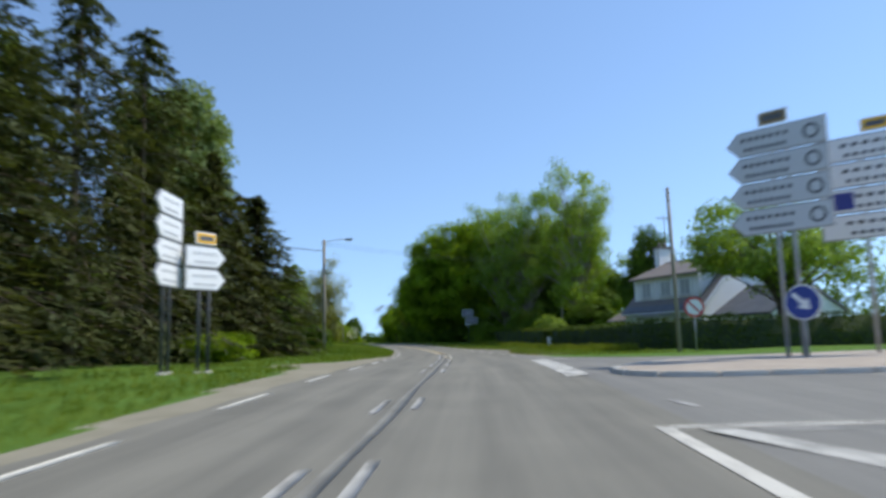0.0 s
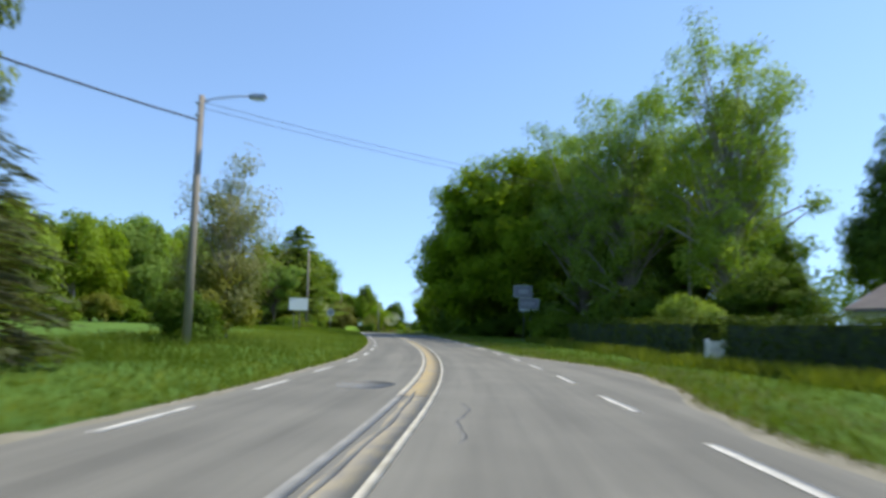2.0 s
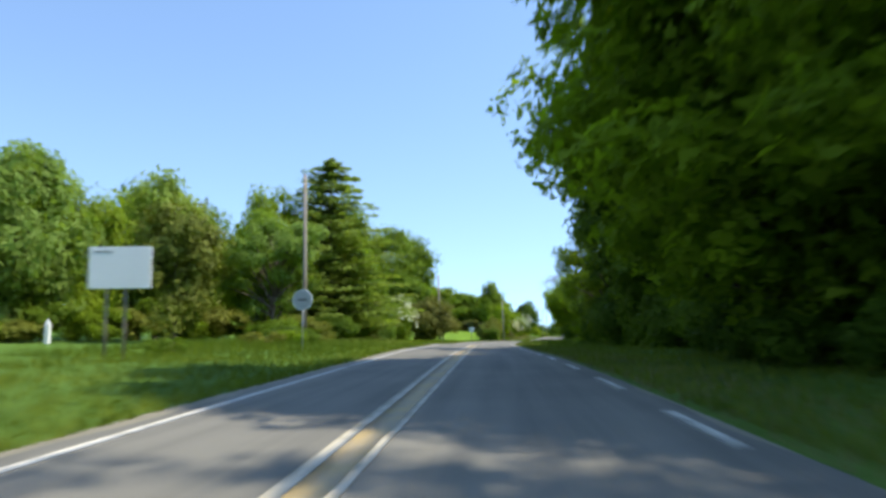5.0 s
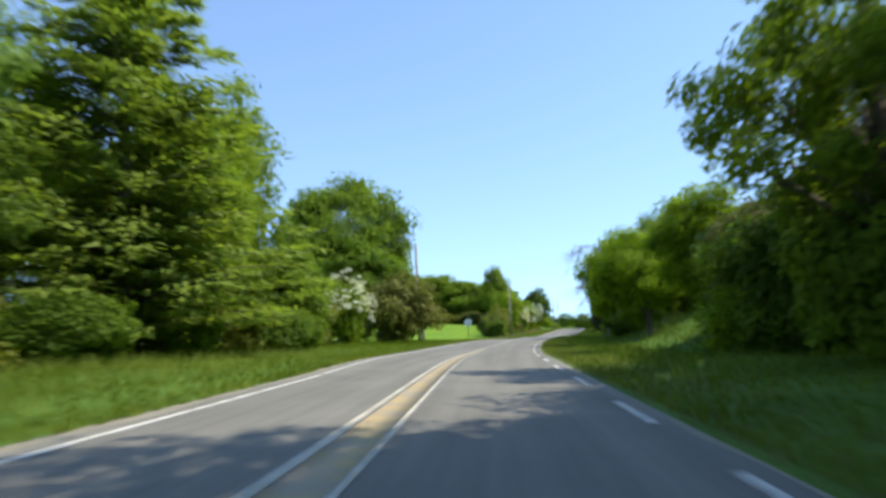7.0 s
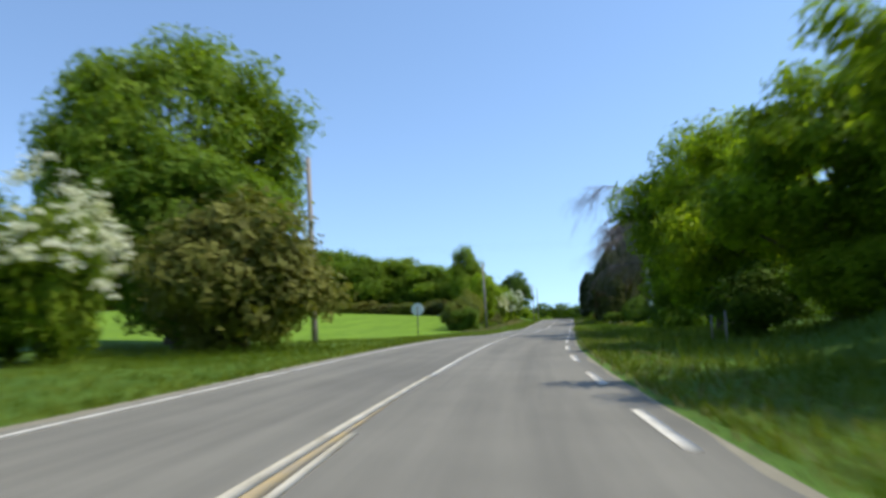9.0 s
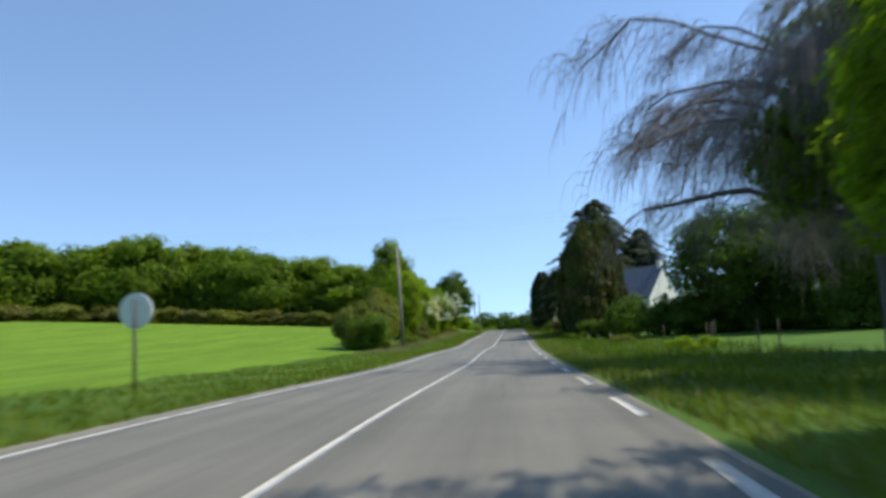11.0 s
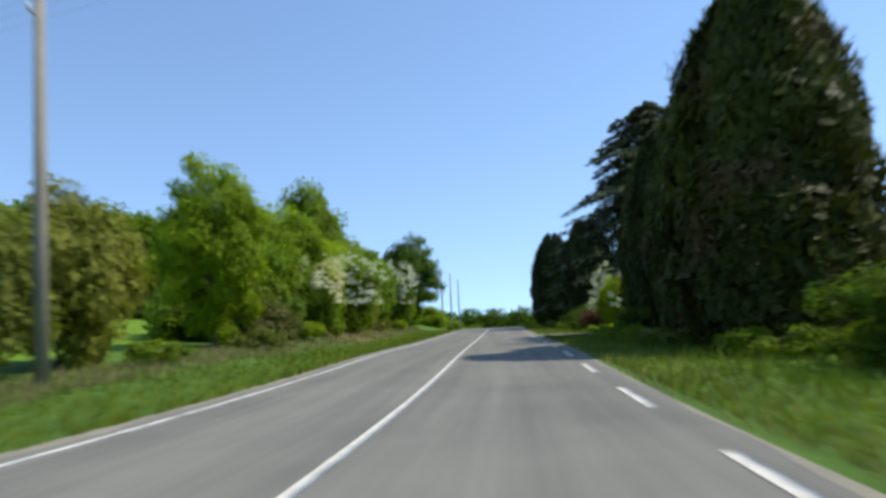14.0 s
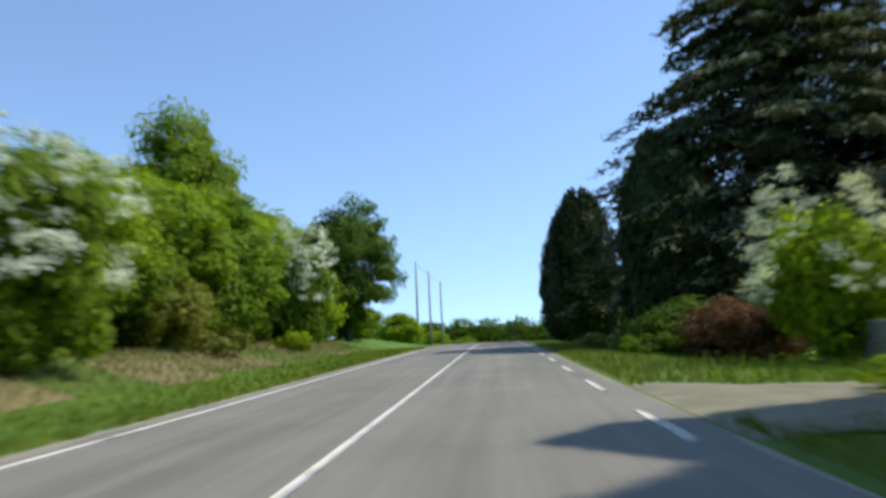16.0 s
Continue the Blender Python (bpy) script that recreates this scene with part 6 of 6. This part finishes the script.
for s, l, h in ((176.2, 6.6, 0.95), (176.9, 7.4, 0.95), (186.5, 8.5, 0.9), (190.5, 9.2, 0.9), (183.0, 7.4, 0.9), (196.5, 8.4, 0.9)):
    ob = thing("fence_post", site(s, l), heading(s), "thin dark wooden stake in the grass", "fence post", "stakes in the verge", scale_at(s, l))
    pipe("stake", [(0, 0, -0.2), (0.02, 0.01, h)], [0.026, 0.022], BARK, ob, 8)


# panel faces with the shade of the oaks put into their dark grey
SHADED_FACE = surface("shaded_panel", (0.16, 0.165, 0.17), (0.26, 0.265, 0.27), 0.5, 12.0, 1.5, 0.05)


def panel_signs():
    """Two rectangular panels in the shade of the oaks, seen from their backs."""
    ob = thing("panel_sign", site(81.3, 7.75), heading(81) - 3, "two stacked rectangular grey panels on posts in the shade", "road sign", size=scale_at(81.3, 8.0))
    a = part("panel", box(-0.95, 0.4, 0, 0.05, 3.02, 3.9, 0.01), SIGN_BACK, ob)
    part("panel_face", box(-0.9, 0.35, -0.006, 0.0, 3.07, 3.85), SHADED_FACE, a)
    part("picture_bar", box(-0.6, 0.1, -0.012, -0.007, 3.3, 3.6), SIGN_BACK, a)
    b = part("panel", box(-0.55, 0.9, 0, 0.05, 2.05, 2.98, 0.01), SIGN_BACK, ob)
    part("panel_face", box(-0.5, 0.85, -0.006, 0.0, 2.1, 2.93), SHADED_FACE, b)
    part("edge_strip", box(-0.5, 0.85, -0.014, -0.007, 2.1, 2.2), SIGN_WHITE, b)
    for i in range(5):
        part("letter_bar", box(-0.38 + i * 0.2, -0.26 + i * 0.2, -0.014, -0.007, 2.45, 2.75), SIGN_BACK, b)
    post_pair(ob, (-0.2, 0.3), 0.0, 3.7, DARK_STEEL)


panel_signs()


def garden_gate():
    ob = thing("garden_gate", site(54.9, 8.7), heading(54.9) + 90, "small white slatted garden gate between hedges", "gate", size=scale_at(54.9, 8.7))
    for x in (-0.72, 0.72):
        part("gate_post", box(x - 0.07, x + 0.07, -0.07, 0.07, -0.1, 0.86, 0.02), WHITE_PAINT, ob)
    for z in (0.22, 0.6):
        part("rail", box(-0.62, 0.62, -0.03, 0.03, z, z + 0.09, 0.01), WHITE_PAINT, ob)
    for i in range(6):
        x = -0.55 + i * 0.22
        part("slat", box(x - 0.06, x + 0.06, 0.03, 0.055, 0.08, 0.8, 0.008), WHITE_PAINT, ob)


garden_gate()


def quad_prism(pts_front, depth_vec, name, material, parent, label=""):
    bm = bmesh.new()
    a = [bm.verts.new(p) for p in pts_front]
    b = [bm.verts.new(Vector(p) + Vector(depth_vec)) for p in pts_front]
    bm.faces.new(a)
    bm.faces.new(b[::-1])
    for i in range(len(a)):
        j = (i + 1) % len(a)
        bm.faces.new((a[i], b[i], b[j], a[j]))
    return part(name, bm, material, parent, label)


def wall_box(name, x0, x1, y0, y1, z0, z1, mat, parent):
    return part(name, box(x0, x1, y0, y1, z0, z1), mat, parent)


def window_unit(parent, x, y, z, w, h, face=-1, shutters=False, glass=DARK_GLASS):
    """A window in a wall that faces -x or +x (face), its frame proud of the wall."""
    d = face * 0.03
    ob = part("window", box(min(x, x + d), max(x, x + d), y - w / 2, y + w / 2, z, z + h), WHITE_PAINT, parent)
    gx = x + d * 1.2
    n = 2
    for i in range(n):
        y0 = y - w / 2 + 0.06 + i * (w - 0.06) / n
        part("pane", box(min(x + d * 0.9, gx), max(x + d * 0.9, gx), y0, y0 + (w - 0.06) / n - 0.06, z + 0.06, z + h - 0.06), glass, ob)
    part("sill", box(min(x, x + face * 0.12), max(x, x + face * 0.12), y - w / 2 - 0.08, y + w / 2 + 0.08, z - 0.08, z), CONCRETE, ob)
    if shutters:
        for sgn in (-1, 1):
            yy = y + sgn * (w / 2 + 0.24)
            part("shutter", box(min(x, x + face * 0.05), max(x, x + face * 0.05), yy - 0.2, yy + 0.2, z, z + h), WHITE_PAINT, ob)
    return ob


def gable_roof(parent, y0, y1, xa, xb, eave, ridge, over, mat, name="roof"):
    """Two slopes with the ridge along y."""
    xm = (xa + xb) / 2
    k = (ridge - eave) / (xm - xa)
    for sgn, x in ((-1, xa), (1, xb)):
        e = x + sgn * over
        ze = eave - over * k
        quad_prism([(e, y0, ze), (xm, y0, ridge), (xm, y0, ridge + 0.16), (e, y0, ze + 0.16)], (0, y1 - y0, 0), name, mat, parent)


CURTAINED = surface("curtained_glass", (0.32, 0.33, 0.34), (0.5, 0.5, 0.5), 0.12, 6.0, 1.5, 0.0)


def white_house():
    """Road side at -x; the gable that faces the junction at -y."""
    a, b = site(45.0, 14.9), site(53.6, 13.9)
    d = b - a
    turn = math.degrees(math.atan2(-d.x, d.y)) + 9
    ob = thing("white_house", Vector((a.x + 1.9, a.y + 0.3, a.z - 0.25)), turn, "white rendered house with a brown roof, long dormer and two chimneys", "house", size=scale_at(45, 14.9))
    L, W, E, R = 8.6, 7.0, 2.75, 6.35
    wall_box("wall", 0, 0.3, 0.3, L - 0.3, -0.3, E, WHITE_WALL, ob)
    wall_box("wall", W - 0.3, W, 0.3, L - 0.3, -0.3, E, WHITE_WALL, ob)
    for y in (0, L - 0.3):
        quad_prism([(0, y, -0.3), (W, y, -0.3), (W, y, E), (W / 2, y, R - 0.05), (0, y, E)], (0, 0.3, 0), "gable_wall", WHITE_WALL, ob)
    gable_roof(ob, -0.15, L + 0.15, 0, W, E, R, 0.35, SLATE)
    # white verge edging on the near gable
    for sgn in (-1, 1):
        xa = W / 2 + sgn * (W / 2 + 0.3)
        za = E - 0.3 * (R - E) / (W / 2)
        quad_prism([(xa, -0.22, za + 0.02), (W / 2, -0.22, R + 0.02), (W / 2, -0.22, R + 0.22), (xa, -0.22, za + 0.22)], (0, 0.07, 0), "verge_board", WHITE_PAINT, ob)
    # the long dormer
    dorm = part("dormer", box(0.55, W / 2, 0.8, L - 0.5, 3.35, 5.05), WHITE_WALL, ob)
    quad_prism([(0.2, 0.6, 4.98), (W / 2, 0.6, R - 0.1), (W / 2, 0.6, R + 0.08), (0.2, 0.6, 5.12)], (0, L - 0.9, 0), "dormer_roof", SLATE, ob)
    for y in (2.3, 4.4, 6.6):
        window_unit(dorm, 0.55, y, 3.65, 1.05, 1.1, -1, True, CURTAINED)
    # skirt of tiles between the storeys
    quad_prism([(-0.4, 0.1, 2.5), (0.62, 0.1, 3.3), (0.62, 0.1, 3.42), (-0.4, 0.1, 2.64)], (0, L - 0.2, 0), "skirt_roof", BLUE_SLATE, ob)
    porch = part("porch_canopy", box(-0.9, 0, 3.4, 6.6, 2.2, 2.3, 0.02), CONCRETE, ob)
    for y in (3.5, 6.5):
        part("porch_post", box(-0.85, -0.75, y - 0.05, y + 0.05, -0.2, 2.2), WHITE_PAINT, porch)
    for y in (4.3, 5.7):
        window_unit(ob, 0, y, 0.85, 1.0, 1.25, -1)
    door = part("front_door", box(-0.05, 0, 1.9, 2.8, 0, 2.1), DARK_GLASS, ob)
    part("door_handle", box(-0.09, -0.05, 2.68, 2.74, 1.0, 1.12), STEEL, door)
    for y in (0.02, L - 0.55):
        c = part("chimney", box(W / 2 - 0.55, W / 2 + 0.55, y, y + 0.55, R - 0.9, R + 1.25), WHITE_WALL, ob)
        part("chimney_cap", box(W / 2 - 0.68, W / 2 + 0.68, y - 0.12, y + 0.67, R + 1.25, R + 1.4, 0.02), SLATE, c)
        for x in (-0.25, 0.25):
            pipe("chimney_pot", [(W / 2 + x, y + 0.27, R + 1.4), (W / 2 + x, y + 0.27, R + 1.75)], 0.11, SLATE, c, 10)
    pipe("gutter", [(-0.36, 0, 2.48), (-0.36, L, 2.48)], 0.06, WHITE_PAINT, ob, 8)
    pipe("downpipe", [(0.42, 0.7, 5.0), (0.42, 0.7, 3.4)], 0.05, WHITE_PAINT, ob, 8)
    # lower wing towards the junction
    wing = part("wing", box(0.9, 6.6, -4.8, 0, -0.3, 2.2), WHITE_WALL, ob)
    for y in (-4.8,):
        quad_prism([(0.9, y - 0.01, -0.3), (6.6, y - 0.01, -0.3), (6.6, y - 0.01, 2.2), (3.75, y - 0.01, 3.85), (0.9, y - 0.01, 2.2)], (0, 0.3, 0), "gable_wall", WHITE_WALL, ob)
    gable_roof(ob, -4.95, -0.02, 0.9, 6.6, 2.2, 3.9, 0.3, BLUE_SLATE, "wing_roof")
    part("garage_door", box(0.84, 0.9, -3.8, -1.4, -0.1, 1.9), WHITE_PAINT, wing)
    # low outhouse at the other end
    quad_prism([(0.6, L, -0.3), (4.6, L, -0.3), (4.6, L, 2.7), (2.2, L, 2.9), (0.6, L, 2.1)], (0, 2.9, 0), "outhouse", WHITE_WALL, ob)
    quad_prism([(0.3, L, 2.0), (2.2, L, 2.95), (2.2, L, 3.07), (0.3, L, 2.12)], (0, 3.05, 0), "outhouse_roof", SLATE, ob)
    # aerial on the far chimney
    mast = pipe("aerial_mast", [(W / 2 + 0.3, L - 0.3, R + 1.2), (W / 2 + 0.3, L - 0.3, R + 4.0)], 0.025, DARK_STEEL, ob, 6)
    pipe("aerial_boom", [(W / 2 - 0.4, L - 0.3, R + 3.7), (W / 2 + 1.0, L - 0.3, R + 3.7)], 0.018, DARK_STEEL, mast, 6)
    for i in range(6):
        x = W / 2 - 0.35 + i * 0.25
        pipe("aerial_rod", [(x, L - 0.65, R + 3.7), (x, L + 0.05, R + 3.7)], 0.012, DARK_STEEL, mast, 5)
    return ob


white_house()


def cream_house():
    apex, turn = spot(360.0, 26.8), heading(230) + 38
    foot = apex - pose(0, 0, 0, 0, 0, turn) @ Vector((3.84, 0, 0))
    ob = thing("cream_house", foot, turn, "cream rendered gabled house with a dark slate roof among trees", "house", size=1.2)
    W, L, E, R = 6.4, 9.0, 4.6, 8.8
    wall_box("wall", 0, 0.3, 0.3, L - 0.3, -0.3, E, CREAM_WALL, ob)
    wall_box("wall", W - 0.3, W, 0.3, L - 0.3, -0.3, E, CREAM_WALL, ob)
    for y in (0, L - 0.3):
        quad_prism([(0, y, -0.3), (W, y, -0.3), (W, y, E), (W / 2, y, R - 0.05), (0, y, E)], (0, 0.3, 0), "gable_wall", CREAM_WALL, ob)
    gable_roof(ob, -0.2, L + 0.2, 0, W, E, R, 0.3, BLUE_SLATE)
    for y in (0.1, L - 0.7):
        c = part("chimney", box(W / 2 - 0.4, W / 2 + 0.4, y, y + 0.6, R - 0.6, R + 0.9), CREAM_WALL, ob)
        part("chimney_cap", box(W / 2 - 0.48, W / 2 + 0.48, y - 0.08, y + 0.68, R + 0.9, R + 1.0, 0.02), BLUE_SLATE, c)
    for z in (1.0, 3.6):
        w = part("window", box(W / 2 - 0.5, W / 2 + 0.5, -0.04, 0, z, z + 1.3), WHITE_PAINT, ob)
        part("pane", box(W / 2 - 0.42, W / 2 + 0.42, -0.05, -0.03, z + 0.08, z + 1.22), DARK_GLASS, w)
    for y in (2.0, 4.5, 7.0):
        for z in (1.0, 3.3):
            window_unit(ob, 0, y, z, 1.0, 1.3, -1)
    pipe("aerial_mast", [(W / 2, 0.4, R + 0.8), (W / 2, 0.4, R + 2.6)], 0.03, DARK_STEEL, ob, 6)
    return ob


cream_house()


# the driveway on the right, its stone wall, and a weedy edge
def driveway():
    s = np.linspace(347.5, 355.0, 12)
    rows = []
    for u in np.linspace(0, 1, 10):
        l = right_edge(s) - 0.05 + u * 5.0
        k = 1 - 0.35 * smooth(u * 1.3)
        ss = 351.0 + (s - 351.0) * (k + 0.07 * math.sin(u * 9.0) + 0.05 * math.sin(u * 23.0)) + 0.15 * math.sin(u * 14.0)
        x, y = plan(ss, l)
        z = np.maximum(ground_z(ss, l), road_z(ss, l)) + 0.035
        if u == 0:
            z = road_z(ss, l) - 0.015
        rows.append(np.stack([x, y, z], -1))
    v = np.stack(rows, 0)
    me = mesh_of("driveway", v.reshape(-1, 3), grid_faces(10, 12), (TRODDEN,), None, None, True)
    if me.polygons[0].normal.z < 0:
        me.flip_normals()
    tagged(new("driveway", me), "pale gravel driveway mouth beside the road", "driveway", kind="structure")


driveway()


def stone_wall(s0, l0, s1, l1, height, label):
    p, q = site(s0, l0), site(s1, l1)
    d = q - p
    height *= scale_at(s0, l0)
    ob = thing("stone_wall", p, math.degrees(math.atan2(d.y, d.x)), label, "stone wall")
    rng = np.random.default_rng(8)
    L = d.length
    part("mortar_core", box(0.03, L - 0.03, -0.15, 0.15, -0.2, height - 0.04), CONCRETE, ob)
    z = -0.05
    shapes = []
    for i in range(5):
        bm = box(-0.5, 0.5, -0.5, 0.5, -0.5, 0.5, 0.08)
        for v in bm.verts:
            v.co += Vector(rng.normal(0, 0.03, 3))
        me = bpy.data.meshes.new("stone")
        bm.to_mesh(me)
        bm.free()
        me.materials.append(BRICK_WALL)
        shapes.append(me)
    while z < height - 0.1:
        h = rng.uniform(0.13, 0.2)
        x = 0.0
        while x < L - 0.1:
            w = min(rng.uniform(0.2, 0.42), L - x)
            st = new("stone", shapes[rng.integers(5)])
            st.parent = ob
            st.matrix_local = Matrix.Translation((x + w / 2, 0, z + h / 2)) @ Matrix.Diagonal((w * 0.95, 0.36 + rng.uniform(-0.02, 0.03), h * 0.92, 1))
            x += w
        z += h
    return ob


stone_wall(225.4, 5.85, 230.0, 6.2, 0.74, "low rubble stone wall beside the driveway")
for i, (s, l, h) in enumerate(((204.5, 4.2, 0.6), (209, 3.6, 0.5), (214, 3.5, 0.55), (197.5, 4.6, 0.5), (193, 5.8, 0.6), (181, 6.2, 0.6), (233.5, 3.6, 0.6), (238.5, 3.3, 0.6), (222.4, 3.9, 0.5), (207.0, -7.2, 0.6), (213, -7.4, 0.7), (219, -7.5, 0.8), (226, -7.2, 0.7), (234, -7.3, 0.8), (240, -7.2, 0.7), (98, -9.8, 0.6), (104.5, -9.2, 0.7), (107.5, -8.9, 0.8))):
    plant("weed_clump", "weeds", s, l, h, 0.8, (LEAF_MID, LEAF_OLIVE, LEAF_BRIGHT)[i % 3], "clump of tall weeds in the verge", "weeds", group="weeds along the verge")


def flower_clump(s, l):
    ob = thing("flower_clump", site(s, l), 0, "small clump of yellow flowers at the foot of a hedge", "flowers", size=scale_at(s, l))
    rng = np.random.default_rng(12)
    stems = []
    for i in range(14):
        p = rng.normal(0, 0.09, 2)
        top = np.array([p[0] * 1.5, p[1] * 1.5, rng.uniform(0.3, 0.48)])
        stems.append(tube(np.array([[p[0], p[1], -0.05], [p[0] * 1.2, p[1] * 1.2, 0.2], top]), 0.006, 4))
        bm = bmesh.new()
        bmesh.ops.create_cone(bm, cap_ends=True, segments=8, radius1=0.012, radius2=0.04, depth=0.05, matrix=Matrix.Translation(top))
        part("flower", bm, PETAL, ob)
    tagged(part("stem", mesh_of("stem", *join(stems), materials=(BLADE,)), None, ob), kind="stuff")


PETAL = surface("yellow_petal", (0.6, 0.48, 0.02), (0.75, 0.62, 0.04), 0.6, 20.0, 3.0, 0.1)
flower_clump(72.0, 8.2)
